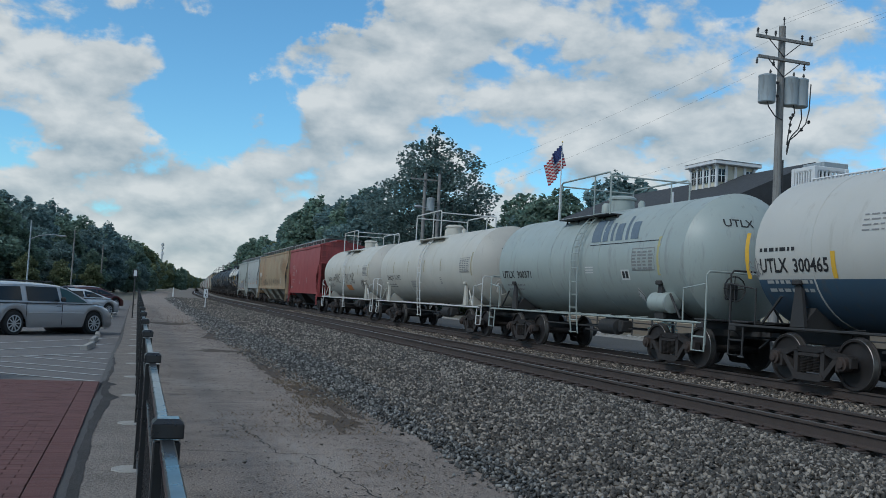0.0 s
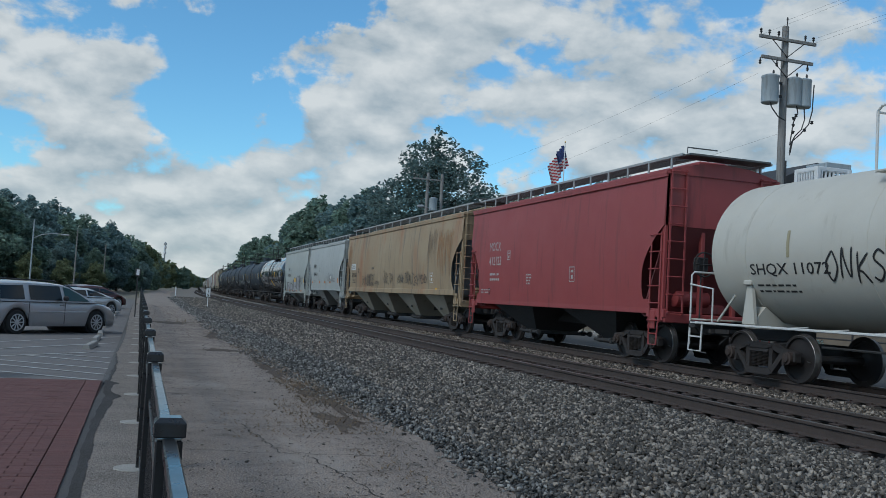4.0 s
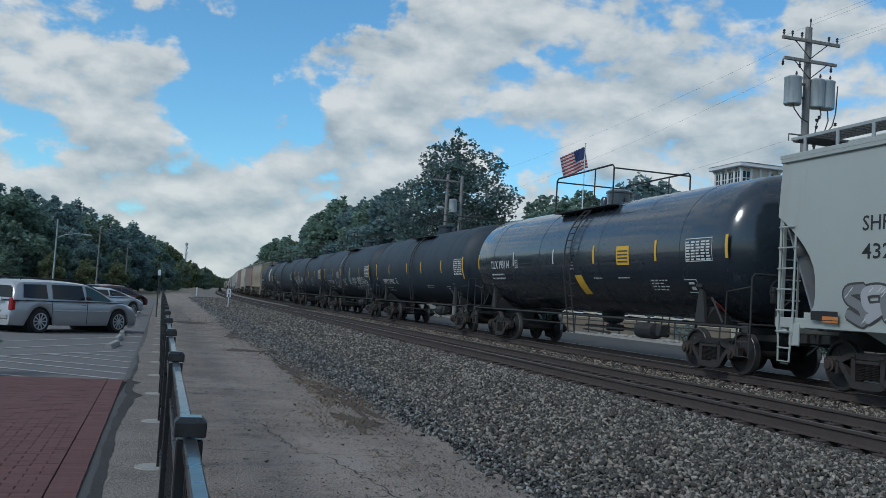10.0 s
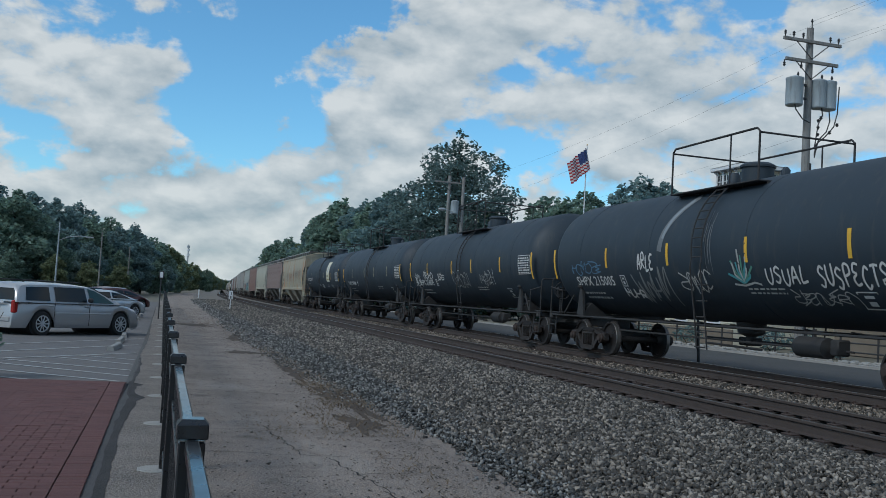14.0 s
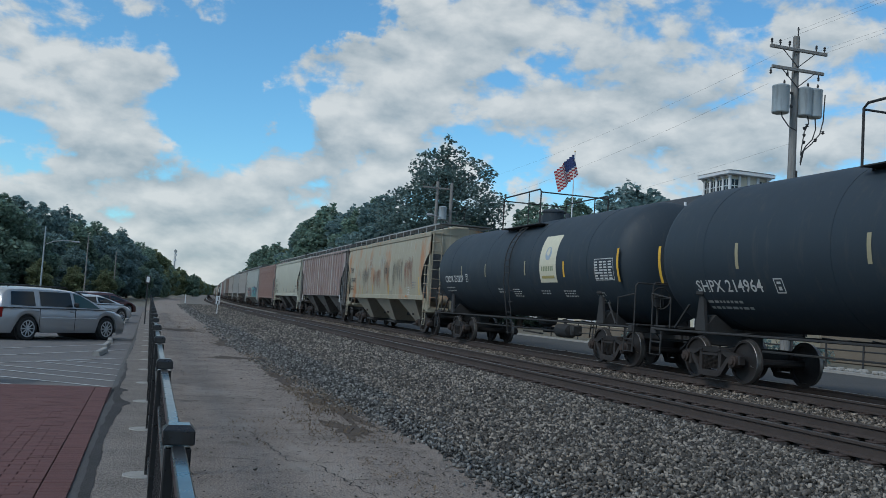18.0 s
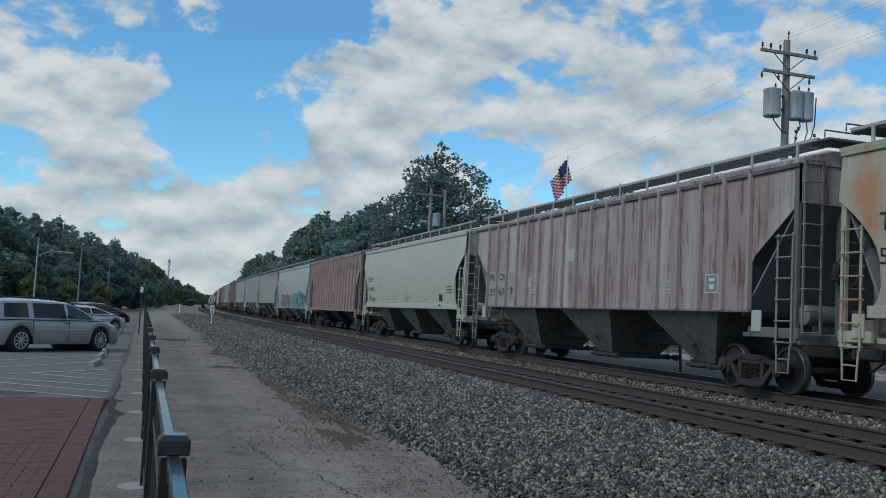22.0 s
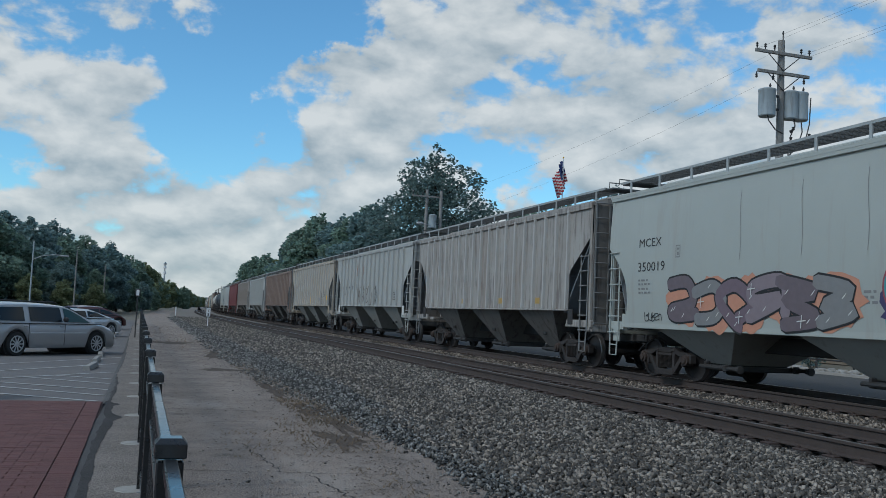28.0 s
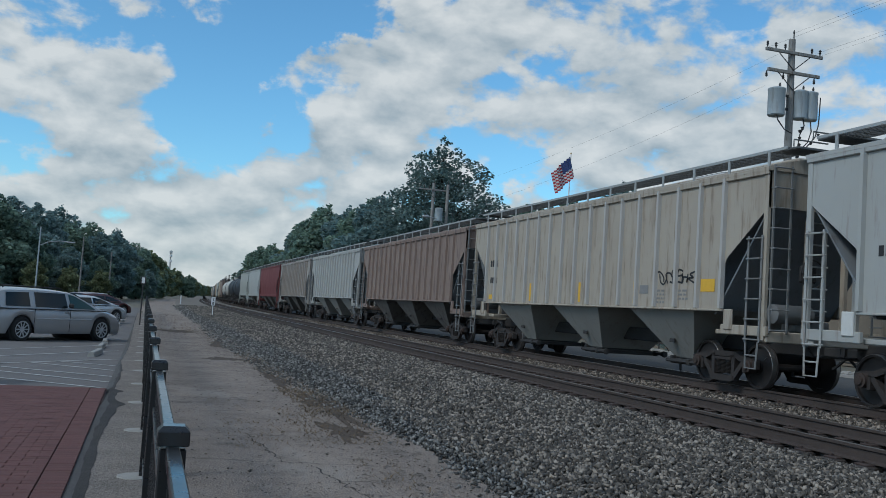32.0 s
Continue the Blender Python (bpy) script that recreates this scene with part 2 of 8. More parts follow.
M_truck = surf("grimy_cast_steel", (0.046, 0.039, 0.037), (0.024, 0.021, 0.020), 5.0, 0.75, 0.2, bump=0.4, streak=(0.075, 0.05, 0.038), streak_amt=0.25)
M_truckbrown = surf("rusty_cast_steel", (0.062, 0.044, 0.037), (0.034, 0.026, 0.024), 5.0, 0.8, 0.2, bump=0.4)
M_wheel = surf("wheel_steel", (0.040, 0.034, 0.033), (0.026, 0.023, 0.022), 6.0, 0.6, 0.4)
M_rim = surf("worn_wheel_tread", (0.22, 0.21, 0.20), (0.13, 0.12, 0.115), 6.0, 0.42, 0.7)
M_under = surf("underframe_black", (0.028, 0.029, 0.031), (0.042, 0.038, 0.036), 4.0, 0.8, bump=0.3)
M_spring = surf("spring_steel", (0.06, 0.05, 0.045), (0.03, 0.027, 0.025), 9.0, 0.6, 0.5)
M_wood = surf("pole_wood", (0.27, 0.265, 0.255), (0.18, 0.175, 0.165), 2.0, 0.9, bump=0.6, stretch=(1, 1, 0.05), streak=(0.12, 0.11, 0.10), streak_amt=0.4, streak_scale=30)
M_steel = surf("galvanised_steel", (0.40, 0.42, 0.43), (0.30, 0.31, 0.32), 6.0, 0.45, 0.6)
M_can = surf("transformer_grey", (0.36, 0.41, 0.44), (0.28, 0.32, 0.34), 4.0, 0.45, 0.1, streak=(0.22, 0.23, 0.23), streak_amt=0.3)
M_dark = surf("dark_fitting", (0.025, 0.025, 0.027), (0.05, 0.05, 0.05), 9.0, 0.6)
M_wire = plain("cable_black", (0.03, 0.03, 0.032), 0.6)
M_bark = surf("bark", (0.065, 0.052, 0.04), (0.03, 0.025, 0.02), 4.0, 0.95, bump=1.0, fine=20)
M_white = surf("white_trim_paint", (0.72, 0.73, 0.73), (0.58, 0.59, 0.60), 3.0, 0.6)
M_cream = surf("cream_siding", (0.62, 0.58, 0.46), (0.50, 0.46, 0.36), 2.0, 0.7)
M_tan = surf("tan_siding", (0.20, 0.165, 0.125), (0.14, 0.115, 0.09), 2.0, 0.75)
M_shingle = surf("charcoal_shingle", (0.050, 0.054, 0.06), (0.028, 0.030, 0.034), 3.0, 0.9, bump=0.6, fine=18)
M_glass = glass("window_glass")


def leafy(name, col, col2):
    """Foliage: light passes through the thin blades; each spray has its own tone."""
    m = surf(name, col, col2, 0.4, 0.6, per_island=0.9)
    n, l = m.node_tree.nodes, m.node_tree.links
    b, out = n["Principled BSDF"], n["Material Output"]
    tr, mx = n.new("ShaderNodeBsdfTranslucent"), n.new("ShaderNodeMixShader")
    l.new(b.inputs["Base Color"].links[0].from_socket, tr.inputs[0])
    mx.inputs[0].default_value = 0.5
    l.new(b.outputs[0], mx.inputs[1])
    l.new(tr.outputs[0], mx.inputs[2])
    l.new(mx.outputs[0], out.inputs[0])
    return m


# first leaf green is paler and bluer: distance haze put into its colour
M_leaf_a = leafy("leaf_hazed", (0.205, 0.30, 0.295), (0.15, 0.23, 0.225))
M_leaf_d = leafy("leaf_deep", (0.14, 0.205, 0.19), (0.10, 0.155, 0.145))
M_leaf_b = leafy("leaf_green", (0.205, 0.29, 0.225), (0.145, 0.22, 0.175))
M_leaf_c = leafy("leaf_light", (0.21, 0.25, 0.14), (0.15, 0.18, 0.10))
# blue haze of the far hills is mixed into their colour
M_hill = surf("hazed_distant_woods", (0.075, 0.105, 0.105), (0.055, 0.08, 0.085), 0.02, 0.95)


# ---------------------------------------------------------------- mesh kit
class Geo:
    """Collects vertices and faces with a material slot, and makes one mesh of them."""

    def __init__(self):
        self.v, self.f, self.m = [], [], []

    def add(self, verts, faces, mat=0):
        k = len(self.v)
        self.v += [tuple(p) for p in verts]
        self.f += [tuple(i + k for i in f) for f in faces]
        self.m += [mat] * len(faces)
        return self

    def box(self, c, s, mat=0, ch=0.0, turn=None):
        """A box of size s about c with chamfered edges."""
        hx, hy, hz = (a / 2 for a in s)
        ch = min(ch, hx * 0.9, hy * 0.9, hz * 0.9)
        if ch <= 0:
            v = [(x, y, z) for x in (-hx, hx) for y in (-hy, hy) for z in (-hz, hz)]
            f = [(0, 1, 3, 2), (4, 6, 7, 5), (0, 4, 5, 1), (2, 3, 7, 6), (0, 2, 6, 4), (1, 5, 7, 3)]
        else:
            v, idx = [], {}
            for sx in (-1, 1):
                for sy in (-1, 1):
                    for sz in (-1, 1):
                        for a in range(3):
                            p = [sx * (hx - ch), sy * (hy - ch), sz * (hz - ch)]
                            p[a] = (sx * hx, sy * hy, sz * hz)[a]
                            idx[sx, sy, sz, a] = len(v)
                            v.append(tuple(p))
            f = []
            S = (-1, 1)
            for a in range(3):
                b, c2 = (a + 1) % 3, (a + 2) % 3
                for s0 in S:
                    q = []
                    for s1, s2 in ((-1, -1), (1, -1), (1, 1), (-1, 1)):
                        k = [0, 0, 0]
                        k[a], k[b], k[c2] = s0, s1, s2
                        q.append(idx[(*k, a)])
                    f.append(tuple(q if s0 > 0 else q[::-1]))
                for s1 in S:
                    for s2 in S:
                        k0, k1 = [0, 0, 0], [0, 0, 0]
                        k0[a], k0[b], k0[c2] = -1, s1, s2
                        k1[a], k1[b], k1[c2] = 1, s1, s2
                        q = (idx[(*k0, b)], idx[(*k1, b)], idx[(*k1, c2)], idx[(*k0, c2)])
                        f.append(q if s1 * s2 > 0 else q[::-1])
            for s0 in S:
                for s1 in S:
                    for s2 in S:
                        q = tuple(idx[s0, s1, s2, a] for a in range(3))
                        f.append(q if s0 * s1 * s2 > 0 else q[::-1])
        if turn is not None:
            v = [turn @ Vector(p) for p in v]
        return self.add([(p[0] + c[0], p[1] + c[1], p[2] + c[2]) for p in v], f, mat)

    def prism(self, poly, axis, a, b, mat=0):
        """A polygon extruded from a to b along an axis; its points are the two other coordinates in order."""
        def at(p, w):
            q = list(p)
            q.insert(axis, w)
            return tuple(q)
        n = len(poly)
        v = [at(p, a) for p in poly] + [at(p, b) for p in poly]
        f = [tuple(range(n))[::-1], tuple(range(n, 2 * n))] + [(i, (i + 1) % n, n + (i + 1) % n, n + i) for i in range(n)]
        return self.add(v, f, mat)

    def tube(self, pts, r, n=6, mat=0, cap=True):
        pts = [Vector(p) for p in pts]
        rs = r if isinstance(r, (list, tuple)) else [r] * len(pts)
        v, f, ref = [], [], None
        for i, p in enumerate(pts):
            d = (pts[min(i + 1, len(pts) - 1)] - pts[max(i - 1, 0)])
            d = d.normalized() if d.length > 1e-9 else Vector((0, 0, 1))
            if ref is None:
                ref = Vector((0, 0, 1)) if abs(d.z) < 0.9 else Vector((1, 0, 0))
            u = (ref - d * ref.dot(d)).normalized()
            w = d.cross(u)
            ref = u
            for k in range(n):
                a = 2 * math.pi * k / n
                v.append(p + (u * math.cos(a) + w * math.sin(a)) * rs[i])
        for i in range(len(pts) - 1):
            for k in range(n):
                f.append((i * n + k, i * n + (k + 1) % n, (i + 1) * n + (k + 1) % n, (i + 1) * n + k))
        if cap:
            f += [tuple(range(n))[::-1], tuple(range((len(pts) - 1) * n, len(pts) * n))]
        return self.add(v, f, mat)

    def lathe(self, prof, c, axis=2, n=24, mat=0, mats=None):
        """Turns (radius, height) pairs about an axis through c."""
        v, f, m = [], [], []
        o1, o2 = (axis + 1) % 3, (axis + 2) % 3
        for r, hgt in prof:
            for k in range(n):
                a = 2 * math.pi * k / n
                p = [0, 0, 0]
                p[axis], p[o1], p[o2] = c[axis] + hgt, c[o1] + r * math.cos(a), c[o2] + r * math.sin(a)
                v.append(tuple(p))
        k0 = len(self.v)
        self.v += v
        for i in range(len(prof) - 1):
            for k in range(n):
                self.f.append((k0 + i * n + k, k0 + i * n + (k + 1) % n, k0 + (i + 1) * n + (k + 1) % n, k0 + (i + 1) * n + k))
                self.m.append(mats[i] if mats else mat)
        self.f.append(tuple(k0 + i for i in range(n))[::-1])
        self.f.append(tuple(k0 + (len(prof) - 1) * n + i for i in range(n)))
        self.m += [mats[0] if mats else mat, mats[-1] if mats else mat]
        return self

    def grid(self, fn, us, vs, mat=0, flip=False):
        v = [fn(u, w) for u in us for w in vs]
        n = len(vs)
        f = [(i * n + j, (i + 1) * n + j, (i + 1) * n + j + 1, i * n + j + 1) for i in range(len(us) - 1) for j in range(n - 1)]
        return self.add(v, [q[::-1] for q in f] if flip else f, mat)

    def mesh(self, name, mats, smooth=None):
        me = bpy.data.meshes.new(name)
        me.from_pydata(self.v, [], self.f)
        for m in mats if isinstance(mats, (list, tuple)) else [mats]:
            me.materials.append(m)
        if any(self.m):
            me.polygons.foreach_set("material_index", self.m)
        bm = bmesh.new()
        bm.from_mesh(me)
        if len(bm.faces) < 20000:
            bmesh.ops.recalc_face_normals(bm, faces=bm.faces)
        bm.to_mesh(me)
        bm.free()
        if smooth:
            me.polygons.foreach_set("use_smooth", [True] * len(me.polygons))
            me.set_sharp_from_angle(angle=radians(smooth))
        me.update()
        return me


def part(name, geo, mats=None, parent=None, label="", smooth=None, at=None):
    """Links a Geo or a ready mesh as one object, under a thing or a part."""
    me = geo if isinstance(geo, bpy.types.Mesh) else geo.mesh(name, mats, smooth)
    ob = new(name, me)
    if parent is not None:
        ob.parent = parent
    if at is not None:
        ob.matrix_basis = at if isinstance(at, Matrix) else Matrix.Translation(at)
    if label:
        tagged(ob, label)
    return ob


def thing(name, label, category, group="", kind="", at=None, data=None):
    ob = new(name, data)
    if at is not None:
        ob.matrix_basis = at if isinstance(at, Matrix) else Matrix.Translation(at)
    return tagged(ob, label, category, group, kind)


CACHE = {}


def shared(key, build):
    if key not in CACHE:
        CACHE[key] = build()
    return CACHE[key]


TEXTS = {}


def text_verts(s, size, bold=0.0):
    """The flat mesh of a line of text: points (u, v) from its lower left corner, and faces."""
    key = (s, size, bold)
    if key not in TEXTS:
        cu = bpy.data.curves.new("lettering", "FONT")
        cu.body, cu.size, cu.resolution_u, cu.offset = s, size, 2, bold
        ob = bpy.data.objects.new("lettering", cu)
        scene.collection.objects.link(ob)
        bpy.context.view_layer.update()
        me = bpy.data.meshes.new_from_object(ob.evaluated_get(bpy.context.evaluated_depsgraph_get()))
        TEXTS[key] = ([(p.co.x, p.co.y) for p in me.vertices], [tuple(p.vertices) for p in me.polygons])
        bpy.data.objects.remove(ob)
        bpy.data.curves.remove(cu)
        bpy.data.meshes.remove(me)
    return TEXTS[key]


RAIL_Z = 0.247
TRACK_X = (8.42, 12.86)


def bend(s):
    """The sideways drift of the tracks and its slope: straight, then a gentle curve, then straight again."""
    if s < 50:
        return 0.0, 0.0
    if s < 220:
        return (s - 50) ** 2 / 5800, (s - 50) / 2900
    return 170 ** 2 / 5800 + (s - 220) * 170 / 2900, 170 / 2900


def ribbon(prof, s_list, mat_list, name, kind="structure", label="", category="", flat=True):
    """Extrudes a cross profile of (x, z) along the tracks' line."""
    g = Geo()
    for i in range(len(prof) - 1):
        g.grid(lambda u, w, i=i: (prof[i + w][0] + bend(u)[0], u, prof[i + w][1]), s_list, [0, 1], 0)
    ob = part(name, g, mat_list)
    return tagged(ob, label, category, "", kind)


S_LINE = list(range(-40, 50, 10)) + list(range(50, 230, 6)) + [240, 300, 400, 600, 900, 1400]


# ---------------------------------------------------------------- ground, path, lot, road
def sheet(name, x0, x1, y0, y1, z, mat, label, category, nx=1, ny=1, kind="structure", follow=False, jag=0.0):
    g = Geo()
    rnd = random.Random(name)
    xs = [x0 + (x1 - x0) * i / nx for i in range(nx + 1)]
    ys = [y0 + (y1 - y0) * i / ny for i in range(ny + 1)]
    j = {}
    def fn(x, y):
        k = (x, y)
        if k not in j:
            j[k] = rnd.uniform(-jag, jag) if x in (xs[0], xs[-1]) else 0
        return (x + (bend(y)[0] if follow else 0) + j[k], y, z)
    g.grid(fn, xs, ys)
    return tagged(part(name, g, mat), label, category, "", kind)


def lot_z(y):
    """The lot falls away gently from the paving."""
    return -0.0139 * min(max(y - 12.0, 0.0), 18.0)


def lot(x, y):
    """A point of the lot's plan, carried along the line of sight to its sloping surface."""
    k = min(1.175, 1.263 / (1.43 - 0.0139 * y)) if y > 12 else 1.0
    return (x * k, y * k)


def build_ground():
    g = Geo()
    ys = [-300, -60, 0, 30, 60, 100, 160, 240, 400, 800, 1600, 3000]
    xs = [-2500, -800, -300, -120, -60, -30, -12, -0.15, 0, 12, 30, 60, 120, 300, 800, 2500]
    g.grid(lambda x, y: (x, y, -0.30 if x < 0 else -0.03), xs, ys)
    tagged(part("ground", g, M_dirt), "dry earth and sparse grass reaching the horizon", "ground", "", "structure")
    sheet("path", 0.0, 3.6, -10, 62, 0.0, M_path, "worn cracked asphalt path beside the ballast", "path", 3, 60, jag=0.05)
    sheet("path_gravel", -0.3, 4.6, 62, 230, -0.004, M_path, "dusty gravel at the end of the path", "path", 2, 40, follow=True, jag=0.3)
    g = Geo()
    g.grid(lambda x, y: (x, y, lot_z(y) - 0.004), [-60, -30, -12, -0.2], [-10, 0, 12, 14, 18, 22, 26, 30, 40, 60, 95])
    tagged(part("parking_lot", g, M_asphalt), "worn grey asphalt parking lot", "parking lot", "", "structure")
    # concrete kerb strip under the fence, and the tar that wanders along its broken edge
    rnd = random.Random(4)
    ys = [2 + i * 0.12 for i in range(500)]
    TY = (2, 8.4, 10, 11.2, 11.8, 12.1, 12.4, 12.9, 13.4, 13.6, 13.9, 15, 17, 19.6, 24, 28, 40, 62)
    TL = (-.34, -.36, -.37, -.34, -.32, -.31, -.33, -.35, -.35, -.35, -.37, -.40, -.39, -.40, -.37, -.37, -.40, -.42)
    TR = (-.25, -.285, -.285, -.23, -.20, -.11, -.23, -.27, -.25, -.13, -.30, -.28, -.275, -.34, -.27, -.28, -.33, -.35)
    wob = [0.010 * math.sin(1.9 * y) * math.sin(0.7 * y + 1) + 0.006 * math.sin(5.3 * y + 2 * math.sin(y)) + rnd.uniform(-.006, .006) for y in ys]
    left = [float(np.interp(y, TY, TR)) + q for y, q in zip(ys, wob)]
    g = Geo()
    g.grid(lambda i, w: ((left[i], 0.0, 0.0)[w] if w < 2 else 0.16, ys[i], 0.012), range(len(ys)), [0, 1, 2])
    g.grid(lambda i, w: (left[i] - 0.003 * w, ys[i], 0.012 - 0.28 * w), range(len(ys)), [0, 1])
    tagged(part("kerb_strip", g, M_conc), "weathered concrete strip along the foot of the fence", "kerb", "", "structure")
    g = Geo()
    g.grid(lambda i, w: (-0.424 if w == 0 else left[i] + 0.002, ys[i], lot_z(ys[i]) + 0.001 + (0.006 - lot_z(ys[i])) * w * (ys[i] > 14.2)), range(len(ys)), [0, 1])
    tagged(part("asphalt_seam", g, M_seam), "grey asphalt fillet between the bricks and the concrete strip", "asphalt seam", "", "structure")
    tl = [float(np.interp(y, TY, TL)) + 0.6 * q + rnd.uniform(-.008, .008) for y, q in zip(ys, wob[7:] + wob[:7])]
    g = Geo()
    g.grid(lambda i, w: (tl[i] if w == 0 else left[i] + 0.004, ys[i], lot_z(ys[i]) * (1 - w) * (ys[i] > 14.2) + 0.005 + 0.010 * w), range(len(ys)), [0, 1])
    tagged(part("tar_seam", g, M_patch), "black tar run along the broken edge of the concrete", "tar seam", "", "structure")
    # white lines on the lot
    def line(a, b, wdt=0.09):
        a, b = Vector(lot(*a)), Vector(lot(*b))
        d = (b - a).normalized()
        n = Vector((-d.y, d.x)) * wdt / 2
        g = Geo()
        q = [a.lerp(b, k / 6) for k in range(7)]
        g.grid(lambda k, w: (q[k].x + n.x * w, q[k].y + n.y * w, lot_z(q[k].y) + 0.004), range(7), [-1, 1])
        tagged(part("lot_line", g, M_white_line), "worn white painted parking line on the asphalt", "road marking", "painted lines of the parking lot", "structure")
    for a, b in (((-4.4, 15.6), (-1.45, 13.88)), ((-3.6, 16.2), (-0.5, 14.12)), ((-3.9, 17.55), (-0.42, 15.0)),
                 ((-2.55, 17.3), (-0.39, 15.96)), ((-1.9, 18.25), (-0.41, 17.15)), ((-1.4, 18.75), (-0.42, 18.2)),
                 ((-2.6, 17.45), (-0.43, 19.97)), ((-4.6, 16.5), (-0.44, 22.72)), ((-5.0, 18.2), (-0.40, 25.28)),
                 ((-5.3, 23.0), (-0.9, 29.6)), ((-5.6, 27.5), (-0.9, 34.4))):
        line(a, b)
    # street beyond the tracks
    sheet("road", 16.4, 23.7, -60, 420, 0.0, M_road, "grey asphalt street beyond the tracks", "road", 3, 60, follow=True)
    for xx, nm in ((16.3, "road_edge"), (23.75, "kerb")):
        g = Geo()
        prof = [(-0.10, -0.02), (-0.09, 0.0 + (0.09 if nm == "kerb" else 0.012)), (0.09, (0.10 if nm == "kerb" else 0.012)), (0.10, -0.02)]
        for i in range(3):
            g.grid(lambda u, w, i=i: (xx + prof[i + w][0] + bend(u)[0], u, prof[i + w][1]), [s for s in S_LINE if s < 420], [0, 1])
        tagged(part(nm, g, M_concp), "pale concrete edge of the street", "kerb", "", "structure")
    sheet("verge", 23.85, 30.0, -40, 90, 0.05, M_dirt, "bare earth verge beyond the street", "verge", 2, 10)


def build_pavers():
    """Brick paving at the corner of the lot, courses across it in running bond, each paver proud of its sand joints."""
    base = sheet("brick_paving", -9.0, -0.40, 4.0, 14.08, 0.0, M_mortar, "red brick paving at the edge of the parking lot", "paving")
    me = shared("paver", lambda: Geo().box((0, 0, 0), (0.196, 0.098, 0.02), ch=0.003).mesh("brick", M_brick))
    rnd = random.Random(7)
    count, rest = 0, Geo()
    for j in range(96):
        y = 4.25 + j * 0.1015
        for i in range(42):
            x = -0.727 - i * 0.2015 - (0.1 if j % 2 else 0)
            if y < 5.6 or x < -0.20 * y - 1.0:
                continue
            at = (x + rnd.uniform(-.002, .002), y, 0.006 + rnd.uniform(-.0012, .0012))
            if count < 260 and i < 5 and y < 9.6:
                part("brick", me, None, base, at=Matrix.Translation(at) @ Matrix.Rotation(rnd.uniform(-.010, .010), 4, "Z"))
                count += 1
            else:
                rest.box(at, (0.197, 0.0985, 0.02))
        if j % 2 and y > 5.6:
            rest.box((-0.677, y, 0.006), (0.096, 0.0985, 0.02))
        # header course along the seam
        at = (-0.5205 + rnd.uniform(-.002, .002), y, 0.006 + rnd.uniform(-.001, .001))
        if count < 300 and 5.6 < y < 9.6:
            part("brick", me, None, base, at=Matrix.Translation(at))
            count += 1
        else:
            rest.box(at, (0.197, 0.0985, 0.02))
    tagged(part("brick_field", rest, M_brick_far, base), kind="stuff")


def edge_x(y):
    """Where the ballast begins beside the path."""
    return np.interp(y, (5, 7, 9, 11, 13, 16, 23, 29, 45, 110), (2.68, 2.74, 2.74, 2.72, 2.5, 2.42, 2.3, 2.2, 2.5, 2.6)) + 0.07 * np.sin(y * 0.9) + 0.06 * np.sin(y * 2.3)


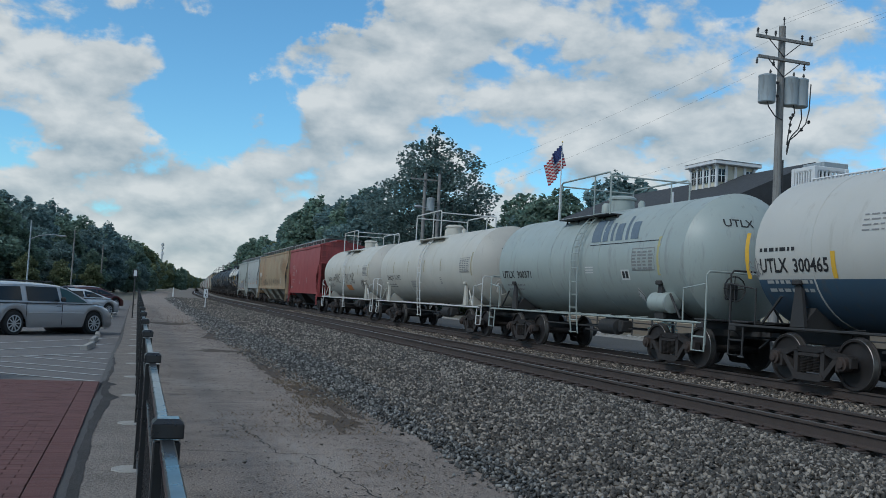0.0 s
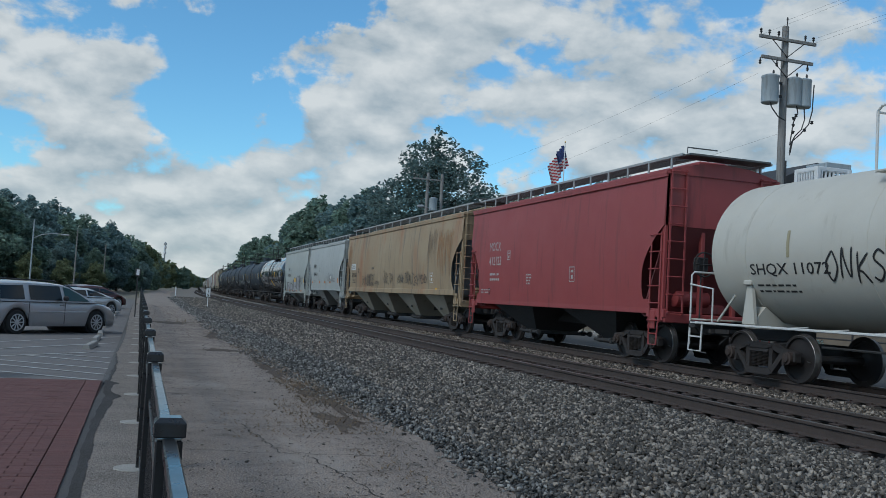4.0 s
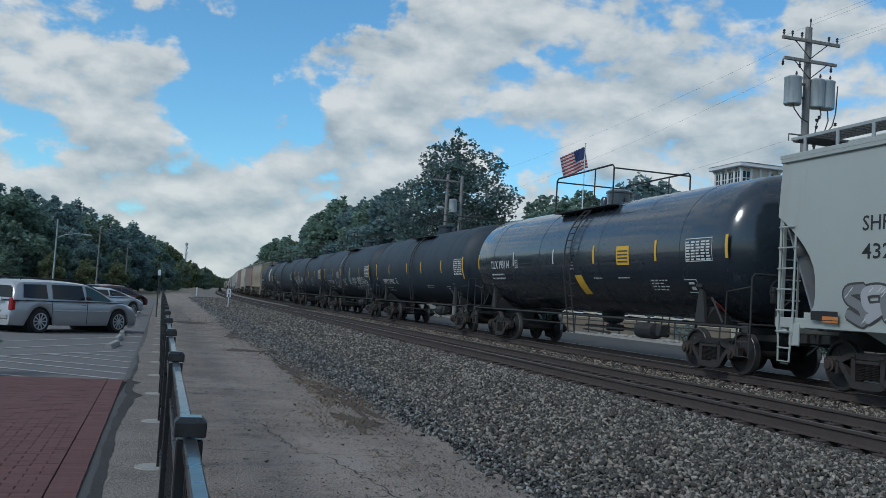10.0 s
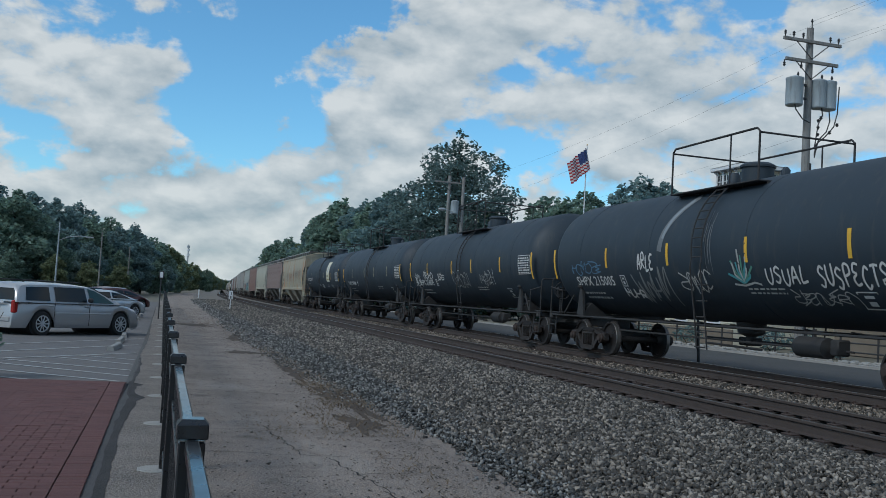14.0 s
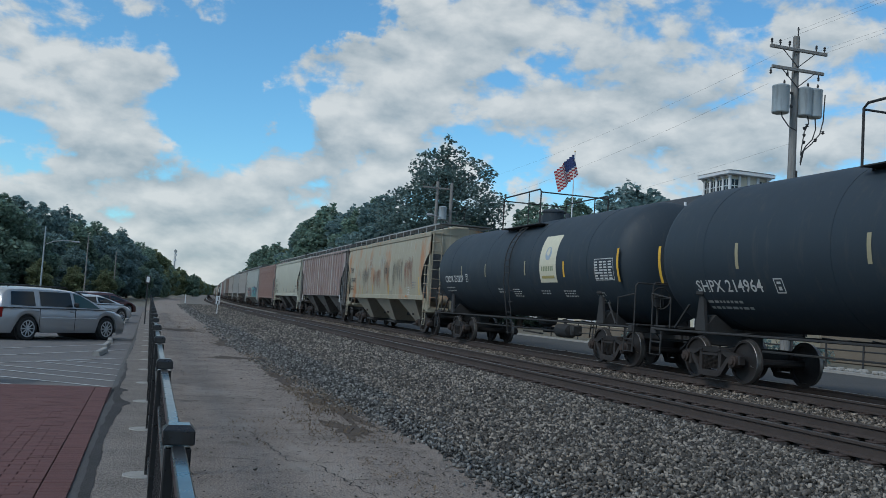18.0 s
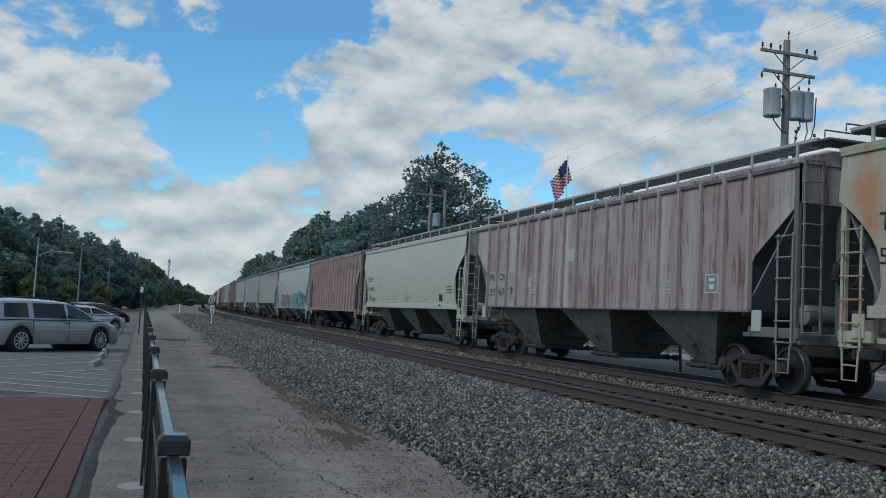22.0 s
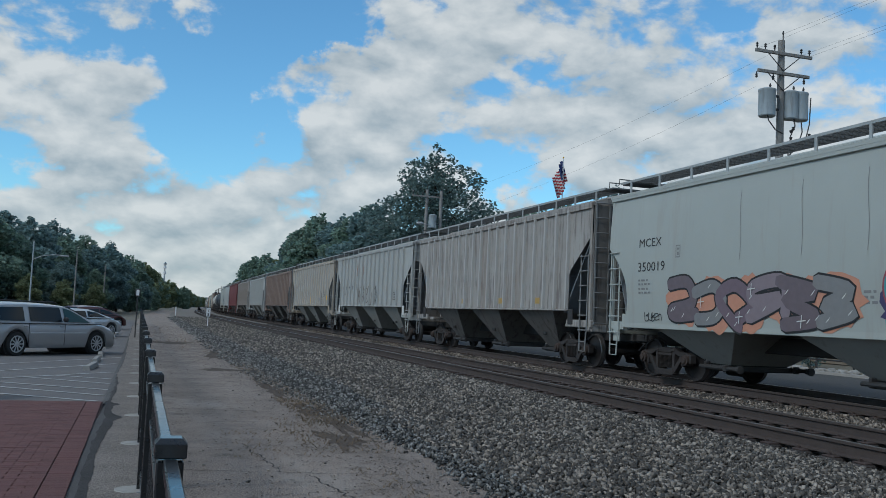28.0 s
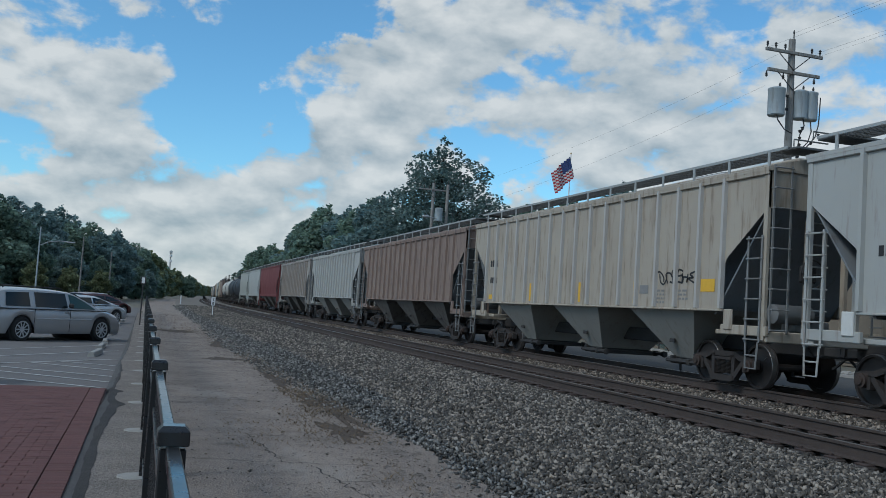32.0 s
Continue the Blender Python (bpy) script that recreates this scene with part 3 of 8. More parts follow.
def build_ballast():
    prof = [(2.7, -0.035), (2.95, 0.006), (3.4, 0.04), (5.2, 0.06), (6.2, 0.065), (6.9, 0.045), (7.25, 0.03), (7.45, -0.01), (7.6, -0.03), (9.3, -0.03), (9.95, 0.02), (10.4, 0.03), (10.9, 0.03), (11.3, 0.03), (14.4, 0.03), (15.2, 0.03), (16.25, -0.02)]
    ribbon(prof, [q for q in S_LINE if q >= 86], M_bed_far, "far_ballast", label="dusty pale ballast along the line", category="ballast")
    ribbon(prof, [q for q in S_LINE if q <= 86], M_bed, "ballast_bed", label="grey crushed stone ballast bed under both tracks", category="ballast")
    bed = bpy.data.objects["ballast_bed"]
    rng = np.random.default_rng(5)
    px, pz = [p[0] for p in prof], [p[1] for p in prof]

    def stones(name, zones, mat, label):
        P = []
        for x0, x1, y0, y1, dens, size in zones:
            n = int((x1 - x0) * (y1 - y0) * dens)
            x = rng.uniform(x0, x1, n)
            y = rng.uniform(y0, y1, n)
            keep = (x > edge_x(y) + rng.normal(0, 0.10, n) * (rng.random(n) < 0.5))
            P.append(np.c_[x, y, size * rng.uniform(0.6, 1.35, n)][keep])
        P = np.concatenate(P)
        n = len(P)
        # eight-cornered rough blocks
        cube = np.array([(a, b, c) for a in (-1, 1) for b in (-1, 1) for c in (-1, 1)], float)
        V = cube[None] * rng.uniform(0.35, 1.0, (n, 8, 3)) * np.stack([P[:, 2] * 0.70, P[:, 2] * 0.46, P[:, 2] * 0.30], 1)[:, None]
        a, b, c = rng.uniform(0, 6.28, n), rng.normal(0, 0.75, n), rng.normal(0, 0.75, n)
        ca, sa, cb, sb, cc, sc = np.cos(a), np.sin(a), np.cos(b), np.sin(b), np.cos(c), np.sin(c)
        x, y, z = V[..., 0], V[..., 1], V[..., 2]
        y, z = y * cb[:, None] - z * sb[:, None], y * sb[:, None] + z * cb[:, None]
        x, z = x * cc[:, None] + z * sc[:, None], -x * sc[:, None] + z * cc[:, None]
        x, y = x * ca[:, None] - y * sa[:, None], x * sa[:, None] + y * ca[:, None]
        ground = np.interp(P[:, 0], px, pz) + rng.uniform(-0.018, 0.042, n)
        off = np.array([bend(s)[0] for s in P[:, 1]])
        V = np.stack([x + (P[:, 0] + off)[:, None], y + P[:, 1:2], z + ground[:, None]], 2).reshape(-1, 3)
        F = np.array([(0, 1, 3, 2), (4, 6, 7, 5), (0, 4, 5, 1), (2, 3, 7, 6), (0, 2, 6, 4), (1, 5, 7, 3)])
        F = (F[None] + (np.arange(n) * 8)[:, None, None]).reshape(-1)
        me = bpy.data.meshes.new(name)
        me.vertices.add(len(V))
        me.vertices.foreach_set("co", V.ravel())
        me.loops.add(len(F))
        me.loops.foreach_set("vertex_index", F)
        me.polygons.add(len(F) // 4)
        me.polygons.foreach_set("loop_start", np.arange(0, len(F), 4))
        me.materials.append(mat)
        me.update(calc_edges=True)
        me.validate()
        tagged(part(name, me, None, bed), label, kind="stuff")

    stones("ballast_stones", [(3.1, 7.3, 5.2, 10, 1250, 0.045), (3.2, 7.35, 10, 13, 1000, 0.047), (3.6, 7.35, 13, 16, 800, .050), (3.7, 7.35, 16, 28, 520, 0.058), (3.5, 7.3, 28, 60, 150, 0.08), (3.4, 7.2, 60, 110, 32, 0.11), (7.3, 9.6, 5, 18, 90, 0.05), (7.3, 9.6, 18, 34, 60, 0.06)], M_stone, "loose grey crushed stones")
    stones("ballast_stones_dark", [(2.3, 3.3, 5.2, 10, 1100, 0.036), (2.3, 3.6, 10, 16, 900, 0.038), (2.2, 3.9, 16, 28, 520, 0.046), (2.1, 3.7, 28, 60, 130, 0.07), (2.4, 3.6, 60, 110, 30, 0.10)], M_stone_dark, "small dark dusty crushed stones")
    stones("ballast_stones_brown", [(9.65, 11.6, 7, 30, 420, 0.062), (9.65, 11.6, 30, 70, 130, 0.08), (14.4, 16.2, 12, 50, 60, 0.07)], M_stone_brown, "loose brownish crushed stones between the tracks")


def build_tracks():
    for k, cx in enumerate(TRACK_X):
        tr = thing("track", "steel rails on dark creosoted wooden ties" if k == 0 else "rusty rails on dark ties under the train", "railway track", "", "structure")
        for sgn in (-1, 1):
            g = Geo()
            x0 = cx + sgn * 0.7525
            foot = [(-0.07, -0.172), (-0.07, -0.16), (-0.012, -0.14), (-0.010, -0.045), (-0.036, -0.035), (-0.036, -0.006), (-0.028, 0.0),
                    (0.028, 0.0), (0.036, -0.006), (0.036, -0.035), (0.010, -0.045), (0.012, -0.14), (0.07, -0.16), (0.07, -0.172)]
            for i in range(len(foot) - 1):
                g.grid(lambda u, w, i=i: (x0 + foot[i + w][0] + bend(u)[0], u, RAIL_Z + foot[i + w][1]), S_LINE, [0, 1], 1 if i == 6 else 0)
            part("rail", g, [M_rail, M_railtop], tr)
        rnd = random.Random(3 + k)
        tie = shared("tie", lambda: Geo().box((0, 0, 0), (2.59, 0.225, 0.16), ch=0.012).mesh("tie", M_tie))
        plate = shared("tie_plate", lambda: Geo().box((0, 0, 0), (0.36, 0.19, 0.022), ch=0.006).box((-0.11, 0.05, 0.02), (0.035, 0.035, 0.03)).box((0.11, -0.05, 0.02), (0.035, 0.035, 0.03)).box((0.11, 0.05, 0.02), (0.03, 0.03, 0.03)).mesh("tie_plate", M_plate))
        n = 120 if k == 0 else 80
        for i in range(n):
            s = 3.0 + i * 0.51 + (5 if k else 0)
            d, sl = bend(s)
            t = part("tie", tie, None, tr, at=Matrix.Translation((cx + d + rnd.uniform(-.03, .03), s + rnd.uniform(-.02, .02), RAIL_Z - 0.275)) @ Matrix.Rotation(rnd.uniform(-.012, .012), 4, "Z"))
            if i < 75:
                for sgn in (-1, 1):
                    part("tie_plate", plate, None, t, at=(sgn * 0.7525, 0, 0.09))
        g = Geo()
        for i in range(500):
            s = 3.0 + (n + i) * 0.51 + (5 if k else 0)
            g.box((cx + bend(s)[0] + rnd.uniform(-.03, .03), s, RAIL_Z - 0.275), (2.59, 0.225, 0.16))
        tagged(part("far_ties", g, M_tie, tr), kind="stuff")


# ---------------------------------------------------------------- fence
def build_fence():
    fx, top, step = 0.103, 1.08, 2.445
    fence = thing("fence", "black enamelled steel picket fence with capped square posts", "fence")
    def post():
        g = Geo().box((0, 0, 0.51), (0.070, 0.070, 1.02), ch=0.004)
        return g.mesh("post", M_blackpaint)
    def cap():
        g = Geo().box((0, 0, 1.047), (0.083, 0.083, 0.040), ch=0.003)
        g.add([(-.0405, -.0405, 1.066), (.0405, -.0405, 1.066), (.0405, .0405, 1.066), (-.0405, .0405, 1.066), (-.028, -.028, 1.079), (.028, -.028, 1.079), (.028, .028, 1.079), (-.028, .028, 1.079)],
              [(0, 1, 5, 4), (1, 2, 6, 5), (2, 3, 7, 6), (3, 0, 4, 7), (4, 5, 6, 7)])
        return g.mesh("cap", M_blackpaint)
    pm, cm = post(), cap()
    rail = Geo().box((0, 0, 0), (0.036, step - 0.070, 0.036), ch=0.004).mesh("rail", M_blackpaint)
    picket = Geo().box((0, 0, 0.0), (0.019, 0.019, 0.88), ch=0.002).mesh("picket", M_blackpaint)
    pad = Geo().lathe([(0.15, -0.01), (0.14, 0.018), (0.0, 0.024)], (0, 0, 0), 2, 9).mesh("footing", M_concp)
    y0 = 2.565 - 2 * step
    far = Geo()
    n = 0
    for i in range(28):
        y = y0 + i * step
        p = part("post", pm, None, fence, at=(fx, y, 0.0))
        part("cap", cm, None, p)
        part("footing", pad, None, p, "pale concrete footing", at=(-0.06, 0, 0.0))
        for z in (1.008, 0.82, 0.14):
            part("rail", rail, None, fence, at=(fx, y + step / 2, z))
        for j in range(1, 21):
            yy = y + j * step / 21
            if 1 <= i and n < 300:
                part("picket", picket, None, fence, at=(fx, yy, 0.565))
                n += 1
            else:
                far.box((fx, yy, 0.565), (0.019, 0.019, 0.88))
    tagged(part("far_pickets", far, M_blackpaint, fence), kind="stuff")


# ---------------------------------------------------------------- rolling stock: running gear
WHEELS = {1: [], -1: []}
WR = 0.457


def mesh_wheelset():
    g = Geo()
    for s in (-1, 1):
        prof = [(0.09, 0.10), (0.13, 0.085), (0.14, 0.045), (0.30, 0.015), (0.395, 0.02), (0.405, 0.066), (0.448, 0.068), (0.457, 0.06), (0.462, -0.035), (0.487, -0.048), (0.487, -0.066),
                (0.40, -0.07), (0.39, -0.03), (0.30, -0.03), (0.14, -0.06), (0.10, -0.10)]
        mats = [0, 0, 0, 0, 0, 0, 1, 1, 0, 0, 0, 0, 0, 0, 0]
        g.lathe([(r, s * hh) for r, hh in prof], (s * 0.765, 0, 0), 0, 30, mats=mats)
        # a chalk stroke on the plate shows the turning
        g.box((s * 0.79, 0.25, 0.0), (0.03, 0.10, 0.012), 1)
    g.lathe([(0.085, -0.75), (0.08, 0.0), (0.085, 0.75)], (0, 0, 0), 0, 10)
    return g.mesh("wheelset", [M_wheel, M_rim], 35)


def mesh_side_frame(s):
    """A cast side frame with its two windows, in the plane of the journals."""
    g = Geo()
    a, b = (-1.07, -0.93) if s < 0 else (0.93, 1.07)
    # top chord that arches over the springs and ends in the pedestal jaws
    g.prism([(-1.08, 0.40), (-1.08, 0.57), (-0.94, 0.62), (-0.62, 0.64), (-0.42, 0.72), (0.42, 0.72), (0.62, 0.64), (0.94, 0.62), (1.08, 0.57), (1.08, 0.40),
             (1.02, 0.40), (1.02, 0.52), (0.76, 0.53), (0.58, 0.54), (0.40, 0.61), (-0.40, 0.61), (-0.58, 0.54), (-0.76, 0.53), (-1.02, 0.52), (-1.02, 0.40)], 0, a, b)
    # diagonal tension members down to the spring seat
    for sy in (-1, 1):
        g.prism([(sy * 0.78, 0.55), (sy * 0.64, 0.55), (sy * 0.36, 0.24), (sy * 0.40, 0.13)], 0, a + 0.01, b - 0.01)
        g.prism([(sy * 0.70, 0.32), (sy * 0.78, 0.30), (sy * 0.79, 0.55), (sy * 0.70, 0.55)], 0, a, b)
        g.prism([(sy * 0.29, 0.18), (sy * 0.39, 0.18), (sy * 0.41, 0.64), (sy * 0.30, 0.64)], 0, a + 0.015, b - 0.015)
        g.box((a if s < 0 else b, sy * 0.34, 0.66), (0.05, 0.14, 0.06), ch=0.01)
    g.prism([(-0.42, 0.13), (-0.36, 0.22), (0.36, 0.22), (0.42, 0.13), (0.30, 0.09), (-0.30, 0.09)], 0, a - 0.01, b + 0.01)
    g.box((s * 1.0, 0, 0.56), (0.15, 0.56, 0.07), ch=0.015)
    return g.mesh("side_frame", M_truck, 40)


def mesh_springs(s):
    g = Geo()
    prof = []
    for k in range(11):
        z = 0.25 + k * 0.028
        prof += [(0.06, z), (0.088, z + 0.009), (0.06, z + 0.02)]
    g.lathe(prof, (s * 1.0, 0, 0), 2, 9)
    return g.mesh("spring", M_spring, 40)


def mesh_bearing(s):
    g = Geo().lathe([(0.03, s * 0.24), (0.075, s * 0.235), (0.085, s * 0.20), (0.125, s * 0.19), (0.13, s * 0.03), (0.12, s * 0.0)], (s * 0.93, 0, 0), 0, 14)
    g.box((s * 1.0, 0, 0.09), (0.17, 0.26, 0.08), ch=0.02)
    return g.mesh("axle_bearing", M_truckbrown, 35)


def mesh_bolster():
    g = Geo().prism([(-1.02, 0.46), (-1.02, 0.66), (-0.4, 0.74), (0.4, 0.74), (1.02, 0.66), (1.02, 0.46), (0.4, 0.40), (-0.4, 0.40)], 1, -0.2, 0.2)
    for sy in (-1, 1):
        g.box((0, sy * 0.42, 0.42), (1.7, 0.09, 0.10), ch=0.02)
        g.tube([(-0.6, sy * 0.42, 0.38), (-0.1, sy * 0.1, 0.36), (0.5, sy * 0.42, 0.38)], 0.03, 5)
        for sx in (-1, 1):
            g.box((sx * 0.77, sy * 0.40, 0.47), (0.11, 0.06, 0.34), ch=0.015)
    return g.mesh("bolster", M_under, 40)


def truck(car, y):
    """A two-axle truck: bolster > side frames, spring groups, bearings, wheelsets."""
    b = part("truck", shared("bolster", mesh_bolster), None, car, at=(0, y, 0))
    for s in (-1, 1):
        part("side_frame", shared(("frame", s), lambda: mesh_side_frame(s)), None, b)
        for y in (-0.17, 0.0, 0.17):
            part("spring", shared(("springs", s), lambda: mesh_springs(s)), None, b, at=(0, y, 0))
        for sy in (-1, 1):
            part("axle_bearing", shared(("bearing", s), lambda: mesh_bearing(s)), None, b, at=(0, sy * 0.889, WR))
    for sy in (-1, 1):
        WHEELS[sy].append(part("wheelset", shared("wheelset", mesh_wheelset), None, b, at=(0, sy * 0.889, WR)))


def mesh_coupler():
    g = Geo().box((0, -0.38, 0.86), (0.22, 0.62, 0.2), ch=0.03)
    g.prism([(-0.19, 0.72), (0.17, 0.72), (0.19, 1.0), (-0.15, 1.0)], 1, -0.12, 0.02)
    g.box((0.08, 0.03, 0.86), (0.16, 0.10, 0.28), ch=0.03)
    g.tube([(-0.25, -0.3, 0.8), (-0.3, -0.1, 0.62), (-0.28, 0.05, 0.55)], 0.03, 6)
    g.tube([(0.2, -0.5, 0.78), (-1.2, -0.5, 0.78), (-1.35, -0.5, 0.95)], 0.02, 5)
    return g.mesh("coupler", M_under, 40)


def couplers(car, L):
    for s in (-1, 1):
        part("coupler", shared("coupler", mesh_coupler), None, car, at=Matrix.Translation((0, s * L / 2, 0)) @ Matrix.Rotation(0 if s > 0 else math.pi, 4, "Z"))


def ladder_mesh(h0, h1, w, rungs, foot=0.0, mat=None, rad=0.016, name="ladder"):
    """A side ladder in the plane x = 0, its width along y, with a stirrup step below."""
    key = (name, h0, h1, w, rungs, foot, mat.name)
    def build():
        g = Geo()
        for s in (-1, 1):
            g.box((0, s * w / 2, (h0 + h1) / 2), (0.025, 0.05, h1 - h0), ch=0.006)
        for k in range(rungs):
            z = h0 + 0.06 + (h1 - h0 - 0.12) * k / max(1, rungs - 1)
            g.tube([(0.05, -w / 2 - 0.02, z), (-0.05, -w / 2, z), (-0.05, w / 2, z), (0.05, w / 2 + 0.02, z)], rad, 5)
        if foot:
            g.tube([(0, -w / 2 + 0.02, h0 + 0.02), (-0.01, -w / 2 + 0.05, h0 - foot), (-0.01, w / 2 - 0.05, h0 - foot), (0, w / 2 - 0.02, h0 + 0.02)], 0.02, 5)
            g.tube([(-0.01, -w / 2 + 0.04, h0 - foot * 0.5), (-0.01, w / 2 - 0.04, h0 - foot * 0.5)], 0.016, 5)
        return g.mesh(name, mat)
    return shared(key, build)


# ---------------------------------------------------------------- lettering and paint on car sides
INK = {}


def ink(name, col, rough=0.6):
    if name not in INK:
        INK[name] = surf("paint_" + name, col, tuple(c * 0.8 for c in col), 7.0, rough, amount=0.5, fine=40)
    return INK[name]


# loose forms of a spray tag, as (across, up) of one stroke
TAG_FORMS = (((.1, 0), (.15, 1), (.8, .9), (.75, .5), (.2, .45), (.9, 0)), ((.85, .85), (.4, 1), (.1, .5), (.4, 0), (.9, .2)), ((.1, 1), (.15, .1), (.6, 0), (.9, .4), (.85, 1)),
             ((.9, .9), (.3, 1), (.2, .6), (.8, .4), (.7, 0), (.1, .05)), ((.5, 1), (.1, .6), (.4, 0), (.9, .4), (.6, .95), (.45, 1)), ((.1, 0), (.3, 1), (.5, .3), (.75, 1), (.9, 0)),
             ((.1, .9), (.9, 1), (.5, .95), (.45, .1), (.2, .2)), ((.1, 1), (.2, 0), (.25, .5), (.8, .55), (.85, 1), (.9, 0)), ((.9, 1), (.2, .8), (.7, .5), (.15, .35), (.95, 0)))


LETTER_FORMS = {"U": (((.08, 1), (.1, .3), (.45, 0), (.85, .3), (.9, 1.05)),), "A": (((.0, 0), (.25, .7), (.5, 1.05), (.75, .5), (.95, 0)), ((.15, .4), (.85, .42))),
                "L": (((.25, 1.05), (.15, .1), (.35, 0), (.95, .1)),), "P": (((.2, 0), (.15, 1), (.75, 1.02), (.85, .65), (.15, .5)),),
                "E": (((.9, .95), (.35, 1), (.15, .65), (.55, .52), (.1, .3), (.35, 0), (.95, .08)),), "C": (((.9, .85), (.5, 1.02), (.1, .5), (.45, 0), (.95, .2)),),
                "T": (((.0, .95), (.5, 1.0), (1.0, .97)), ((.5, 1), (.45, 0))), "R": (((.15, 0), (.15, 1), (.75, 1), (.8, .6), (.2, .5), (.95, 0)),),
                "O": (((.5, 1), (.05, .55), (.45, 0), (.95, .45), (.6, .98), (.35, .9)),), "N": (((.05, 0), (.15, 1), (.3, .7), (.75, .05), (.9, 1.05)),),
                "K": (((.15, 1.05), (.1, 0)), ((.9, 1), (.2, .5), (.5, .35), (1.0, 0))), "S": (((.9, .85), (.45, 1), (.15, .72), (.8, .35), (.5, 0), (.05, .12)),),
                "I": (((.3, 1), (.7, 1)), ((.5, 1), (.45, 0)), ((.2, 0), (.75, 0))), "D": (((.15, 1), (.1, 0), (.7, .1), (.95, .55), (.6, .95), (.05, 1)),)}


def spline(ctrl, m=6):
    """A smooth line through a few points."""
    pts = []
    for j in range(len(ctrl) - 1):
        p0, p1, p2, p3 = ctrl[max(0, j - 1)], ctrl[j], ctrl[j + 1], ctrl[min(len(ctrl) - 1, j + 2)]
        for q in range(m):
            t = q / m
            pts.append(tuple(0.5 * (2 * b + (c - a) * t + (2 * a - 5 * b + 4 * c - d) * t * t + (3 * b - a - 3 * c + d) * t ** 3) for a, b, c, d in zip(p0, p1, p2, p3)))
    return pts + [ctrl[-1]]


class Side:
    """Places flat work (letters, bars, strokes) on a car's side. fn(u, v) gives the point at u metres from
    the car's far end towards its near end and v metres up; the far end is on the viewer's left."""

    def __init__(self, car, fn):
        self.car, self.fn = car, fn

    def emit(self, name, pts, faces, mat, label="", lift=0.0):
        g = Geo()
        g.add([self.fn(u, v, lift) for u, v in pts], faces)
        return part(name, g, mat, self.car, label)

    def text(self, s, u, v, size, mat, bold=0.0, squeeze=1.0, name="lettering"):
        pts, faces = text_verts(s, size, bold)
        return self.emit(name, [(u + a * squeeze, v + b) for a, b in pts], faces, mat)

    def fit(self, s, u0, u1, v, h, mat, bold=0.002, name="lettering"):
        """A line of text that runs from u0 to u1, its capitals h high."""
        pts, faces = text_verts(s, 1.0, bold / h)
        a, b = min(p[0] for p in pts), max(p[0] for p in pts)
        c, d = min(p[1] for p in pts), max(p[1] for p in pts)
        return self.emit(name, [(u0 + (p - a) / (b - a) * (u1 - u0), v + (q - c) / (d - c) * h) for p, q in pts], faces, mat)

    def letters(self, u, v, h, n, mat, gap=0.30, name="mark"):
        """An owner's mark as plain upright bars of its size."""
        pts, faces = [], []
        for k in range(n):
            w = h * 0.62
            x = u + k * (w + h * 0.22)
            i = len(pts)
            pts += [(x, v), (x + w, v), (x + w, v + h), (x, v + h)]
            faces.append((i, i + 1, i + 2, i + 3))
        return self.emit(name, pts, faces, mat)

    def quads(self, rects, mat, name="stripe", label="", lift=0.0, sub=1):
        pts, faces = [], []
        for u0, v0, u1, v1 in rects:
            for k in range(sub):
                a, b = v0 + (v1 - v0) * k / sub, v0 + (v1 - v0) * (k + 1) / sub
                i = len(pts)
                pts += [(u0, a), (u1, a), (u1, b), (u0, b)]
                faces.append((i, i + 1, i + 2, i + 3))
        return self.emit(name, pts, faces, mat, label, lift)

    def bars(self, u, v, w, rows, mat, h=0.045, pitch=0.09, seed=0, name="small_print"):
        """Small print as broken bars."""
        rnd = random.Random(seed + int(u * 100))
        rects = []
        for k in range(rows):
            x = u
            end = u + w * rnd.uniform(0.75, 1.0)
            while x < end:
                d = rnd.uniform(0.06, 0.2)
                rects.append((x, v - k * pitch, min(x + d, end), v - k * pitch + h))
                x += d + 0.05
        return self.quads(rects, mat, name)

    def panel(self, u, v, w, h, mat, rows=6, cols=4, name="data_panel"):
        """A stencilled table of test dates: a frame with rows of cells."""
        t = 0.018
        rects = [(u, v, u + w, v + t), (u, v + h, u + w, v + h + t), (u, v, u + t, v + h), (u + w - t, v, u + w, v + h)]
        rnd = random.Random(int(u * 77))
        for i in range(rows):
            for j in range(cols):
                a = u + 0.03 + (w - 0.06) * j / cols
                rects.append((a, v + 0.03 + (h - 0.05) * i / rows, a + (w - 0.06) / cols * rnd.uniform(0.55, 0.9), v + 0.03 + (h - 0.05) * (i + 0.55) / rows))
        return self.quads(rects, mat, name, sub=2)

    def sign(self, u, v, w, h, mat, inner=None, name="plate_box"):
        """A small outlined box with two strokes in it."""
        t = 0.022
        self.quads([(u, v, u + w, v + t), (u, v + h - t, u + w, v + h), (u, v, u + t, v + h), (u + w - t, v, u + w, v + h),
                    (u + w * .3, v + h * .62, u + w * .75, v + h * .78), (u + w * .35, v + h * .2, u + w * .7, v + h * .45)], mat, name)

    def stroke(self, pts, w, mat, name="spray_line", lift=0.0, closed=False):
        """A sprayed line of a given width through points."""
        out, faces = [], []
        n = len(pts)
        for i, (u, v) in enumerate(pts):
            a, b = pts[max(0, i - 1)], pts[min(n - 1, i + 1)]
            du, dv = b[0] - a[0], b[1] - a[1]
            q = math.hypot(du, dv) or 1
            out += [(u - dv / q * w / 2, v + du / q * w / 2), (u + dv / q * w / 2, v - du / q * w / 2)]
        for i in range(n - 1):
            faces.append((2 * i, 2 * i + 1, 2 * i + 3, 2 * i + 2))
        return self.emit(name, out, faces, mat, "", lift)

